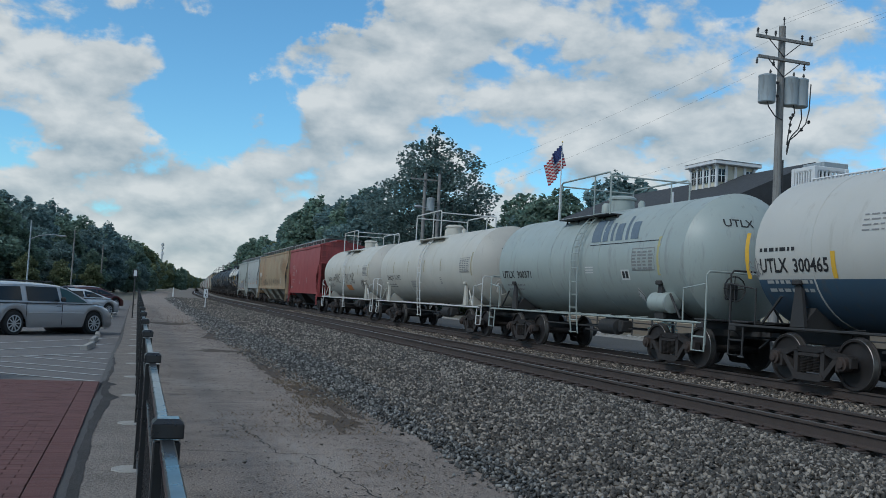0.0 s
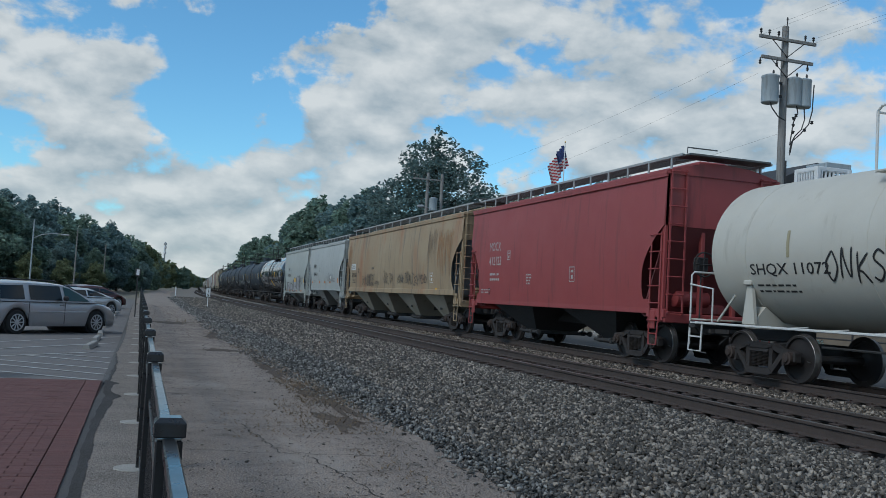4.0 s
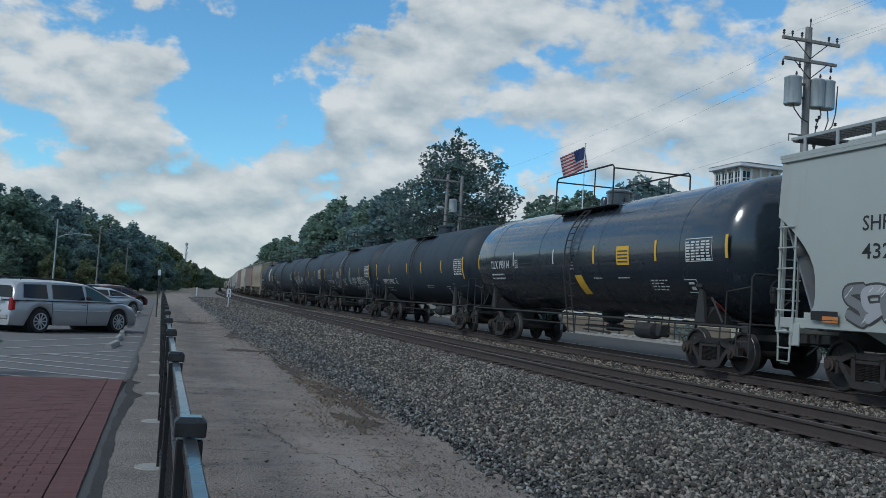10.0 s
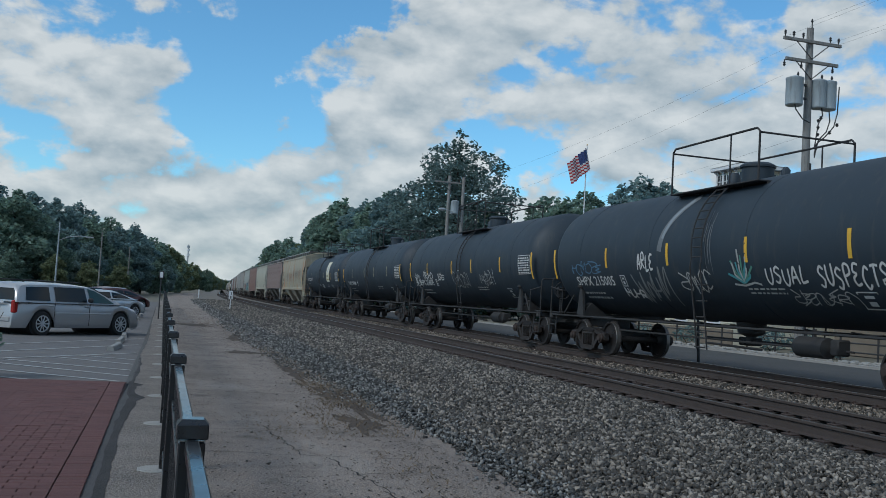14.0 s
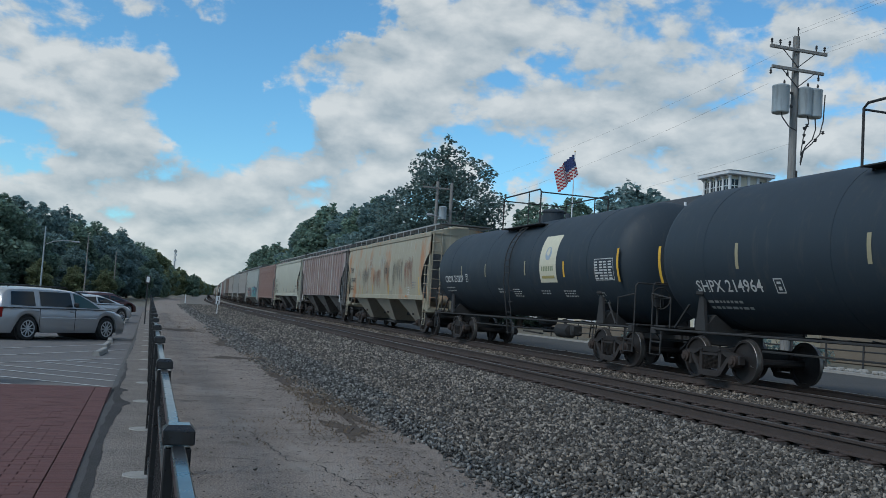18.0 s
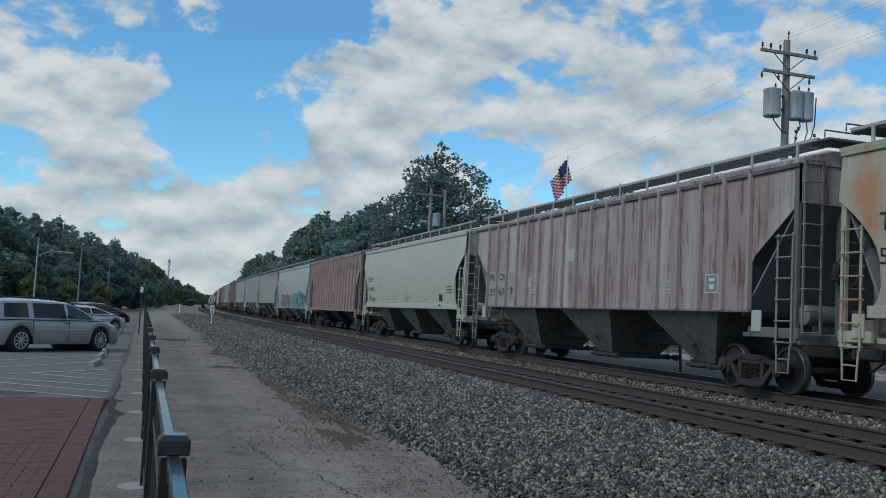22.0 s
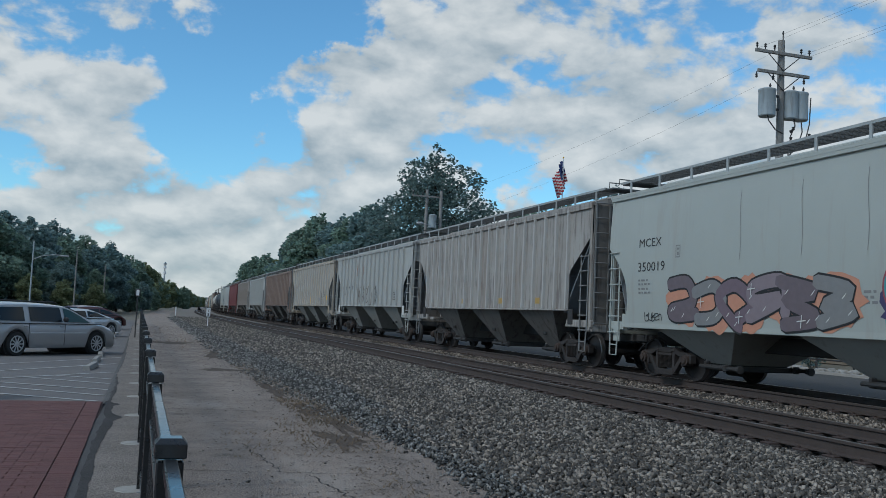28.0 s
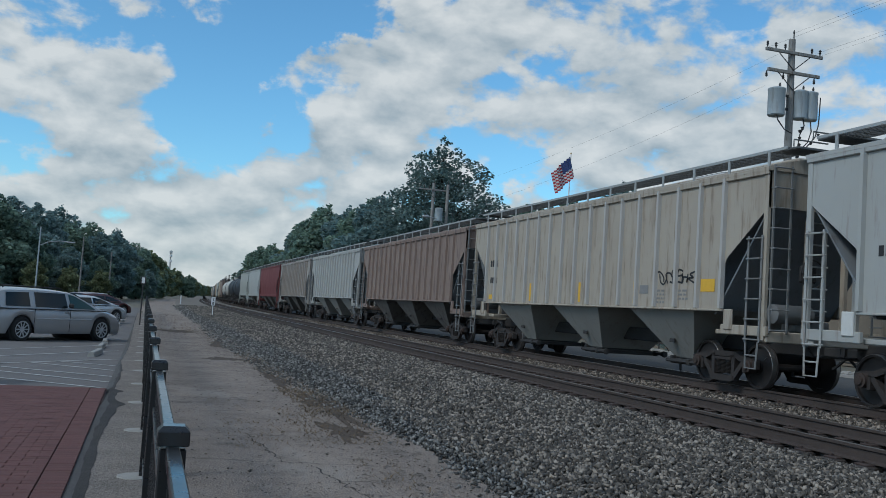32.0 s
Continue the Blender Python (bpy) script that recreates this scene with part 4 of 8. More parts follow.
    def scrawl(self, u, v, w, h, mat, n=6, seed=1, width=0.03, name="graffiti_tag"):
        """A quick spray tag: looping strokes that read as no letters."""
        rnd = random.Random(seed)
        g = Geo()
        for k in range(n):
            cx, cw = u + w * (k + 0.5) / n, w / n * rnd.uniform(0.8, 1.25)
            hh, lean, drop = h * rnd.uniform(0.65, 1.0), rnd.uniform(-0.1, 0.25), h * rnd.uniform(0, 0.2)
            form = rnd.choice(TAG_FORMS)
            fx, fy, cw = rnd.random() < .6, rnd.random() < .5, cw * rnd.uniform(1.3, 1.9)
            ctrl = [(cx + cw * ((1 - p if fx else p) - 0.5 + lean * q) + cw * rnd.uniform(-.12, .12), v + drop + hh * ((1 - q if fy else q) + rnd.uniform(-.12, .12))) for p, q in form]
            pts = []
            for j in range(len(ctrl) - 1):
                p0, p1, p2, p3 = ctrl[max(0, j - 1)], ctrl[j], ctrl[j + 1], ctrl[min(len(ctrl) - 1, j + 2)]
                for q in range(6):
                    t = q / 6
                    pts.append(tuple(0.5 * (2 * b + (c - a) * t + (2 * a - 5 * b + 4 * c - d) * t * t + (3 * b - a - 3 * c + d) * t ** 3) for a, b, c, d in zip(p0, p1, p2, p3)))
            pts.append(ctrl[-1])
            out = []
            m = len(pts)
            for i, (a, b) in enumerate(pts):
                p, q = pts[max(0, i - 1)], pts[min(m - 1, i + 1)]
                du, dv = q[0] - p[0], q[1] - p[1]
                r = math.hypot(du, dv) or 1
                out += [self.fn(a - dv / r * width / 2, b + du / r * width / 2, 0.002 + 0.0004 * k), self.fn(a + dv / r * width / 2, b - du / r * width / 2, 0.002 + 0.0004 * k)]
            g.add(out, [(2 * i, 2 * i + 1, 2 * i + 3, 2 * i + 2) for i in range(m - 1)])
        ob = part(name, g, mat, self.car)
        tagged(ob, kind="stuff")
        return ob

    def stain(self, u, v, w, h, mat, seed=0, name="run_stain"):
        """A run of rust or grime: ragged fingers of different length, hung from above."""
        rnd = random.Random(seed)
        g = Geo()
        n = max(2, int(w / 0.07))
        for k in range(n):
            a = u + w * (k + rnd.uniform(-.3, .3)) / n
            ww = rnd.uniform(0.012, 0.05)
            top, bot = v + h * rnd.uniform(.75, 1.0), v + h * rnd.uniform(0.0, .6)
            m = 5
            pts = []
            for i in range(m + 1):
                q = i / m
                z = top + (bot - top) * q
                half = ww / 2 * (0.25 + 0.75 * math.sin(math.pi * min(1, q * .8 + .15)))
                x = a + .015 * math.sin(5 * q + k)
                pts += [self.fn(x - half, z, 0.001), self.fn(x + half, z, 0.001)]
            g.add(pts, [(2 * i, 2 * i + 1, 2 * i + 3, 2 * i + 2) for i in range(m)])
        ob = part(name, g, mat, self.car)
        ob["kind"] = "stuff"
        return ob

    def ribbon(self, g, pts, w, lift, m=0):
        """Adds one thick sprayed band with rounded ends to a Geo."""
        out, n = [], len(pts)
        for i, (a, b) in enumerate(pts):
            p, q = pts[max(0, i - 1)], pts[min(n - 1, i + 1)]
            du, dv = q[0] - p[0], q[1] - p[1]
            r = math.hypot(du, dv) or 1
            k = w / 2 * (0.55 if i in (0, n - 1) else 1.0)
            out += [self.fn(a - dv / r * k, b + du / r * k, lift), self.fn(a + dv / r * k, b - du / r * k, lift)]
        g.add(out, [(2 * i, 2 * i + 1, 2 * i + 3, 2 * i + 2) for i in range(n - 1)], m)

    def blocks(self, u, v, w, h, n, fills, outline, seed=1, name="graffiti_piece", glow=None):
        """A large painted piece: fat looping bands, outlined and filled, over a cloud of colour."""
        rnd = random.Random(seed)
        if glow:
            for k in range(5):
                cu, cv, ru, rv = u + w * (k + .5) / 5, v + h * rnd.uniform(.45, .6), w * rnd.uniform(.10, .15), h * rnd.uniform(.45, .62)
                pts = [(cu + ru * math.cos(a) * rnd.uniform(.8, 1.15), cv + rv * math.sin(a) * rnd.uniform(.85, 1.1)) for a in [j * 2 * math.pi / 28 for j in range(28)]]
                self.emit(name, pts + [(cu, cv)], [(j, (j + 1) % 28, 28) for j in range(28)], glow, "", 0.002 + 0.0003 * k)
        for k in range(n):
            cw = w / n * 1.12
            x0, sl = u + w * k / n, rnd.uniform(-.05, .25)
            form = rnd.choice(TAG_FORMS)
            fx, fy = rnd.random() < .6, rnd.random() < .5
            pts = spline([(x0 + cw * (-.15 + 1.3 * (1 - p if fx else p) + sl * (q - .5) * .6 + rnd.uniform(-.1, .1)), v + h * (0.12 + 0.76 * (1 - q if fy else q) + rnd.uniform(-.1, .1))) for p, q in form])
            W = min(cw * 0.42, h * 0.27)
            g = Geo()
            self.ribbon(g, pts, W + 0.07, 0.006 + 0.0012 * k)
            part(name, g, outline, self.car)
            g = Geo()
            self.ribbon(g, pts, W - 0.01, 0.009 + 0.0012 * k)
            part(name, g, fills[k % len(fills)], self.car)
            g = Geo()
            for j in range(3):
                a, b = pts[rnd.randrange(len(pts))]
                self.ribbon(g, [(a - .05, b - .04), (a, b), (a + .05, b + .05)], 0.02, 0.012 + 0.0012 * k)
            part(name, g, Wh, self.car)

    def tag(self, word, u, v, w, h, mat, width=0.04, name="graffiti_tag"):
        """A quick spray tag, letter by letter."""
        g = Geo()
        for k, ch in enumerate(word):
            for stroke in LETTER_FORMS[ch]:
                pts = spline([(u + w / len(word) * (k + 0.08 + 0.84 * (p + 0.12 * q)), v + h * (q + 0.10 * math.sin(2.1 * k))) for p, q in stroke])
                self.ribbon(g, pts, width, 0.003 + 0.0004 * k)
        ob = part(name, g, mat, self.car)
        tagged(ob, kind="stuff")
        return ob


# ---------------------------------------------------------------- tank cars
def tank_car(name, label, L, mat, R=1.48, zc=2.50, mat_end=None, frame_mat=None, dome=0.0, low_mat=None, railing=True, platform=1.6, group="tank cars of the train", detail=2, handrail=None, round_head=False):
    """A tank car: tank, jacket rings, saddles, sills, top platform, ladders, end platforms, running gear.
    Rail top is z = 0; y runs along the car, its far end at +y."""
    car = thing(name, label, "tank car", group)
    fm = frame_mat or mat
    hr = handrail or fm
    tl = L - 1.0                                  # tank over its heads
    # domed heads that meet the shell at a crease
    A = radians(54)
    hd = R * math.tan(A / 2)
    cap = [(max(0.02, R * math.sin(A * k / 7) / math.sin(A)), R * (1 - math.cos(A * k / 7)) / math.sin(A)) for k in range(8)]
    if round_head:
        hd = 0.80
        cap = [(max(0.02, R * math.sin(math.pi / 2 * k / 9)), hd * (1 - math.cos(math.pi / 2 * k / 9))) for k in range(10)]
    g = Geo()
    prof = [(r, -tl / 2 + d) for r, d in cap]
    prof += [(R, -tl / 2 + hd + (tl - 2 * hd) * k / 10) for k in range(1, 10)]
    prof += [(r, tl / 2 - d) for r, d in cap[::-1]]
    nseg = 48
    ring_m = [1 if min(r0, r1) < R * 0.995 else 0 for (r0, _), (r1, _) in zip(prof, prof[1:])]
    g.lathe(prof, (0, 0, zc), 1, nseg, mats=ring_m)
    if low_mat:
        for i, f in enumerate(g.f):
            if len(f) == 4 and sum(g.v[j][2] for j in f) / 4 < zc - 0.52:
                g.m[i] = 2
    tank = part("tank", g, [mat, mat_end or mat, low_mat or mat], car, smooth=25)
    g = Geo()
    for y in ((-0.36 * tl, -0.12 * tl, 0.12 * tl, 0.36 * tl) if detail > 1 else ()):
        part("jacket_seam", Geo().lathe([(R - 0.004, -0.02), (R + 0.006, -0.018), (R + 0.006, 0.018), (R - 0.004, 0.02)], (0, y, zc), 1, nseg), mat, tank, smooth=30)
    ty = L / 2 - 2.35
    for s in (-1, 1):
        # body bolster with its raking saddle arms
        g = Geo()
        g.prism([(-1.28, 0.98), (1.28, 0.98), (1.33, 1.10), (1.05, 1.42), (0.6, 1.12), (-0.6, 1.12), (-1.05, 1.42), (-1.33, 1.10)], 1, s * ty - 0.16, s * ty + 0.16)
        for sx in (-1, 1):
            g.prism([(s * ty - 0.20, 1.06), (s * ty + 0.20, 1.06), (s * ty + 0.07, 1.85), (s * ty - 0.07, 1.85)], 0, sx * 1.30 - 0.04, sx * 1.30 + 0.03)
            g.tube([(sx * 1.38, s * (ty + 0.95), 1.08), (sx * 1.34, s * (ty + 0.45), 1.62)], 0.028, 5)
            g.box((sx * 1.33, s * ty, 1.88), (0.16, 0.24, 0.10), ch=0.02)
        part("saddle", g, fm, car)
        g = Geo().box((0, s * (L / 2 - 1.35), 0.90), (0.44, 2.3, 0.36), ch=0.03)
        g.box((0, s * (L / 2 - 0.55), 0.98), (2.9, 0.22, 0.16), ch=0.02)
        part("stub_sill", g, M_under, car)
        truck(car, s * ty)
        # end platform with corner handrails
        g = Geo().box((0, s * (L / 2 - 0.62), 1.09), (2.7, 0.62, 0.035), ch=0.008)
        part("end_platform", g, fm, car)
        for sx in (-1, 1):
            y0, y1 = s * (L / 2 - 0.42), s * (L / 2 - 1.25)
            g = Geo().tube([(sx * 1.4, y0, 0.55), (sx * 1.4, y0, 2.05), (sx * 1.34, y0, 2.12), (sx * 0.5, y0, 2.12), (-sx * 0.5, y0, 2.12)] if sx < 0 else [(sx * 1.4, y0, 0.55), (sx * 1.4, y0, 2.1), (sx * 1.2, y0, 2.12)], 0.022, 6)
            g.tube([(sx * 1.42, y1, 1.05), (sx * 1.42, y1, 1.75), (sx * 1.42, y0, 1.85)], 0.02, 6)
            part("corner_handrail", g, hr, car)
            st = Geo().tube([(sx * 1.4, y0, 1.05), (sx * 1.42, y0, 0.42), (sx * 1.42, y0 - s * 0.45, 0.42), (sx * 1.4, y0 - s * 0.45, 1.05)], 0.022, 6)
            st.tube([(sx * 1.41, y0, 0.72), (sx * 1.41, y0 - s * 0.45, 0.72)], 0.018, 5)
            part("step_stirrup", st, hr, car)
    for sx in (-1, 1):
        g = Geo().tube([(sx * 1.43, -L / 2 + 0.5, 1.02), (sx * 1.43, L / 2 - 0.5, 1.02)], 0.026, 6)
        for k in range(8):
            y = -ty + 1.2 + (2 * ty - 2.4) * k / 7
            g.tube([(sx * 1.43, y, 1.02), (sx * 0.9, y, 1.06)], 0.018, 5)
        part("side_rail", g, hr, car)
    # bottom outlet, brake gear
    g = Geo().lathe([(0.34, 0.02), (0.30, -0.22), (0.12, -0.30), (0.10, -0.46)], (0, 0, zc - R), 2, 14)
    g.tube([(0, -1.6, 0.72), (0, 1.8, 0.72)], 0.03, 5)
    g.box((0.35, 0.5, 0.7), (0.5, 0.25, 0.2), ch=0.03)
    part("bottom_outlet", g, M_under, car, smooth=40)
    g = Geo().lathe([(0.02, -0.45), (0.2, -0.40), (0.2, 0.40), (0.02, 0.45)], (-0.95, -ty + 2.9, 0.75), 1, 14)
    g.tube([(-0.95, -ty + 2.9, 0.9), (-0.95, -ty + 2.9, 1.1)], 0.04, 5)
    g.box((-0.95, -ty + 2.2, 0.78), (0.3, 0.22, 0.3), ch=0.03)
    g.tube([(-0.9, -ty + 1.9, 0.72), (-0.9, ty - 1.6, 0.72)], 0.022, 5)
    g.tube([(-1.1, -1.9, 0.6), (-0.7, -1.2, 0.58), (-0.4, 1.1, 0.6)], 0.03, 5)
    part("brake_reservoir", g, M_under, car, smooth=40)
    # hand brake on the near end, and the rail across the head
    g = Geo()
    yb = -L / 2 + 0.62
    ring = [(-0.62 + 0.27 * math.cos(a), yb - 0.10, 1.78 + 0.27 * math.sin(a)) for a in [k * math.pi / 8 for k in range(17)]]
    g.tube(ring, 0.018, 5, cap=False)
    for k in range(4):
        g.tube([(-0.62, yb - 0.08, 1.78), ring[k * 4]], 0.013, 4)
    g.box((-0.62, yb + 0.02, 1.72), (0.26, 0.16, 0.36), ch=0.03)
    g.tube([(-0.62, yb + 0.03, 1.1), (-0.62, yb + 0.03, 1.6)], 0.03, 5)
    part("brake_wheel", g, M_under if fm is M_under else mat_end or mat, car)
    couplers(car, L)
    # manway, platform and top railing
    top = zc + R
    g = Geo().lathe([(0.36, -0.15), (0.36, 0.30), (0.40, 0.31), (0.40, 0.36), (0.30, 0.42), (0.05, 0.44)], (0, 0, top), 2, 18)
    g.lathe([(0.15, -0.1), (0.15, 0.22), (0.1, 0.3)], (0.0, 0.9, top), 2, 10).lathe([(0.1, -0.1), (0.1, 0.18), (0.05, 0.25)], (0.15, -0.8, top), 2, 8)
    part("manway", g, mat, car, smooth=35)
    pw = platform
    g = Geo()
    for sx in (-1, 1):
        g.box((sx * 0.95, 0, top + 0.02 - 0.28), (0.55, pw * 2, 0.03), ch=0.005)
        for k in range(5):
            y = -pw + pw * 2 * k / 4
            g.tube([(sx * 0.95, y, top - 0.26), (sx * 0.98, y, top - 0.62)], 0.025, 5)
    part("platform", g, fm, car)
    if railing:
        zr = top + 0.85
        for sx in (-1, 1):
            g = Geo().tube([(sx * 1.2, -pw, top - 0.28), (sx * 1.2, -pw, zr - 0.08), (sx * 1.2, -pw + 0.1, zr), (sx * 1.2, pw - 0.1, zr), (sx * 1.2, pw, zr - 0.08), (sx * 1.2, pw, top - 0.28)], 0.026, 6)
            g.tube([(sx * 1.2, -pw * .4, top - 0.28), (sx * 1.2, -pw * .4, zr)], 0.02, 5)
            part("top_railing", g, hr, car)
        for sy in (-1, 1):
            g = Geo().tube([(-1.2, sy * pw, zr - 0.1), (1.2, sy * pw, zr - 0.1)], 0.022, 6)
            part("top_railing", g, hr, car)
    for sx in (-1, 1):
        # curved ladder from the sill to the platform
        g = Geo()
        ly = -0.35
        def arc(a):
            return (sx * (R + 0.12) * math.cos(a), zc + (R + 0.12) * math.sin(a))
        angs = [radians(d) for d in range(-8, 62, 7)]
        for w in (-0.2, 0.2):
            pts = [(sx * 1.5, ly + w, 0.50), (sx * 1.56, ly + w, 1.0), (sx * (R + 0.13), ly + w, zc - 0.45)] + [(arc(a)[0], ly + w, arc(a)[1]) for a in angs]
            g.tube(pts, 0.02, 5)
        for z in (0.54, 0.86, 1.2, 1.55, 1.9):
            x = sx * 1.55
            g.tube([(x, ly - 0.2, z), (x, ly + 0.2, z)], 0.016, 5)
        for a in angs[::1]:
            g.tube([(arc(a)[0], ly - 0.2, arc(a)[1]), (arc(a)[0], ly + 0.2, arc(a)[1])], 0.016, 5)
        part("ladder", g, hr, car)

    def fn(u, v, lift=0.0):
        z = min(max(v, zc - R * 0.97), zc + R * 0.97)
        rr = R + 0.006 + lift
        a = math.asin((z - zc) / R)
        return (-rr * math.cos(a), L / 2 - u, zc + rr * math.sin(a))
    side = Side(car, fn)

    def head(u, v, lift=0.0):
        """A point of the near head, u across from the viewer's left."""
        q = min(1.0, math.hypot(u, v - zc) * math.sin(A) / R)
        return (u, -tl / 2 + R * (1 - math.sqrt(1 - q * q)) / math.sin(A) - 0.008 - lift, v)
    side.head = Side(car, head)
    return car, side


# ---------------------------------------------------------------- covered hopper cars
def hopper_car(name, label, L, mat, z_sill=1.52, z_eave=4.30, hw=1.50, bays=3, ribs=0, cut="diag", mat_bay=None, mat_end=None, bulge=0.0, roof_mat=None, trim=None, sill_mat=None,
               rib_mat=None, band=0.0, group="covered hopper cars of the train", cut_in=1.35, cut_top=3.6, ladder_mat=None, overhang=0.55, board=True, end_wall=None, bay_top=0.62, rib_deep=0.085):
    """A covered hopper: body with cut-away ends, ribs, roof and walkway, hopper bays, sills, ladders, running gear."""
    car = thing(name, label, "hopper car", group)
    # recessed lower ends default to a grey that has their shade in it
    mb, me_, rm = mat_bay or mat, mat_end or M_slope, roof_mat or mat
    lm, sm, tm = ladder_mat or mat, sill_mat or mat, trim or mat
    hl = L / 2 - overhang                         # half length of the body

    def end_y(z):
        """Half length of the side sheet at height z: the lower corners are cut away."""
        if z >= cut_top:
            return hl
        t = (cut_top - z) / (cut_top - z_sill)
        if cut == "diag":
            k = min(1.0, t / 0.50)
            return hl - cut_in * k
        if cut == "curve":
            # a rounded notch: deep by mid height, easing back a little at the sill
            f = math.sin(math.pi / 2 * min(1.0, t / 0.6)) ** 0.9 - 0.3 * max(0.0, t - 0.8) / 0.2
            return hl - cut_in * 0.68 * f
        return hl

    zs = [z_sill + (z_eave - z_sill) * k / 18 for k in range(19)]
    for extra in (cut_top,):
        zs.append(extra)
    zs = sorted(set(zs))

    def sx_of(z):
        t = (z - z_sill) / (z_eave - z_sill)
        return hw + bulge * math.sin(math.pi * min(1, max(0, t))) * 0.9

    us = [-1 + 2 * k / 24 for k in range(25)]
    g = Geo()
    for s in (-1, 1):
        g.grid(lambda z, u, s=s: (s * sx_of(z), u * end_y(z), z), zs, us, 0)
        g.grid(lambda z, w, s=s: ((1 - 2 * w) * sx_of(z), s * end_y(z), z), [z for z in zs if z >= cut_top], [0, 1], 0)
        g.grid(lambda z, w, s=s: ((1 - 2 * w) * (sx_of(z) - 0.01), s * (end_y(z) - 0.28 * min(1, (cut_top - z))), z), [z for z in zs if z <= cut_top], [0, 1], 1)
    # bottom
    g.grid(lambda u, w: ((1 - 2 * w) * hw, u * end_y(z_sill), z_sill), us, [0, 1], 1)
    body = part("body", g, [mat, me_], car, smooth=35)
    # arched roof with a lip at the eave
    g = Geo()
    arch = [(-hw - 0.06, z_eave - 0.02), (-hw - 0.06, z_eave + 0.05), (-hw * 0.8, z_eave + 0.16), (-hw * 0.45, z_eave + 0.27), (0, z_eave + 0.32), (hw * 0.45, z_eave + 0.27), (hw * 0.8, z_eave + 0.16), (hw + 0.06, z_eave + 0.05), (hw + 0.06, z_eave - 0.02)]
    g.prism(arch, 1, -hl - 0.03, hl + 0.03)
    part("roof", g, rm, car, smooth=25)
    g = Geo().box((0, 0, z_eave + 0.37), (0.75, hl * 1.86, 0.14), ch=0.03)
    part("hatch_cover", g, rm, car)
    # walkway on brackets
    zw = z_eave + 0.44
    for s in (-1, 1) if board else ():
        g = Geo()
        for k in range(9):
            g.box((s * (0.58 + 0.075 * k), 0, zw), (0.022, 2 * hl + 0.25, 0.035))
        for k in range(60):
            g.box((s * 0.88, -hl + 2 * hl * (k + 0.5) / 60, zw - 0.004), (0.62, 0.035, 0.02))
        board = part("running_board", g, M_grate, car)
        part("board_edge", Geo().box((s * 1.23, 0, zw - 0.005), (0.03, 2 * hl + 0.27, 0.055)), M_gratelight, board)
        for k in range(13):
            part("board_post", shared(("board_post", s, z_eave), lambda: Geo().box((s * 1.235, 0, z_eave + 0.23), (0.025, 0.07, 0.42)).mesh("board_post", M_gratelight)), None, board, at=(0, -hl + 2 * hl * (k + 0.3) / 12.6, 0))
    for s in (-1, 1):
        g = Geo().box((0, s * (hl - 0.02), zw), (2.2, 0.6, 0.05), ch=0.008)
        g.tube([(-1.2, s * (hl + 0.28), zw), (-1.2, s * (hl + 0.28), zw + 0.14), (-0.4, s * (hl + 0.28), zw + 0.14)], 0.016, 5)
        part("end_walkway", g, M_grate, car)
    # ribs
    if ribs:
        rib_z0, rib_z1 = z_sill + 0.02, z_eave - 0.03
        for s in (-1, 1):
            me = shared(("rib", s, hw, rib_deep, rib_z0, rib_z1, (rib_mat or mat).name), lambda s=s: Geo().prism([(s * (hw - 0.01), -0.050), (s * (hw + rib_deep), -0.040), (s * (hw + rib_deep), 0.040), (s * (hw - 0.01), 0.050)], 2, rib_z0, rib_z1).mesh("rib", rib_mat or mat))
            span = end_y(z_sill) - 0.04
            for k in range(ribs):
                part("rib", me, None, car, at=(0, -span + 2 * span * k / (ribs - 1), 0))
    # side sill, top chord
    for s in (-1, 1):
        g = Geo().box((s * (hw - 0.031 if band > .15 else hw + 0.02), 0, z_sill - 0.02 + band / 2), (0.07, 2 * end_y(z_sill) + 0.02, (0.09 if band else 0.045) + band), ch=0.012)
        part("side_sill", g, tm, car)
        g = Geo().box((s * (hw + 0.025), 0, z_eave - 0.05), (0.06, 2 * hl + 0.02, 0.10), ch=0.012)
        part("top_chord", g, rm if rm is not mat else tm, car)
    # hopper bays, each an inverted pyramid with an outlet gate
    span = 2 * (hl - 0.725 * cut_in if cut == "curve" else end_y(z_sill)) - 0.5
    bw = span / bays
    zb = 0.42
    for k in range(bays):
        c = -span / 2 + bw * (k + 0.5)
        g = Geo()
        # the side plates lean far in towards the outlet, and daylight shows between the bays
        ht, hb, xb = bw / 2 * bay_top, min(0.36, bw * 0.10), 0.72
        top = [(-hw + 0.04, c - ht), (hw - 0.04, c - ht), (hw - 0.04, c + ht), (-hw + 0.04, c + ht)]
        bot = [(-xb, c - hb), (xb, c - hb), (xb, c + hb), (-xb, c + hb)]
        z1 = z_sill - 0.04
        v = [(*p, z1) for p in top] + [(*p, zb) for p in bot]
        g.add(v, [(0, 1, 5, 4), (1, 2, 6, 5), (2, 3, 7, 6), (3, 0, 4, 7), (4, 5, 6, 7)])
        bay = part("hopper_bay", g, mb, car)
        g = Geo().box((0, c, zb - 0.06), (1.7, 0.86, 0.12), ch=0.02)
        g.box((0, c, zb + 0.06), (2 * xb + 0.05, 2 * hb + 0.06, 0.12), ch=0.02)
        for s in (-1, 1):
            g.tube([(s * 0.9, c - 0.85, zb - 0.05), (s * 0.9, c + 0.5, zb - 0.05)], 0.045, 7)
            g.lathe([(0.03, -0.08), (0.085, -0.07), (0.085, -0.01), (0.06, 0.03), (0.06, 0.10)], (s * 0.9, c - 0.88, zb - 0.05), 1, 10)
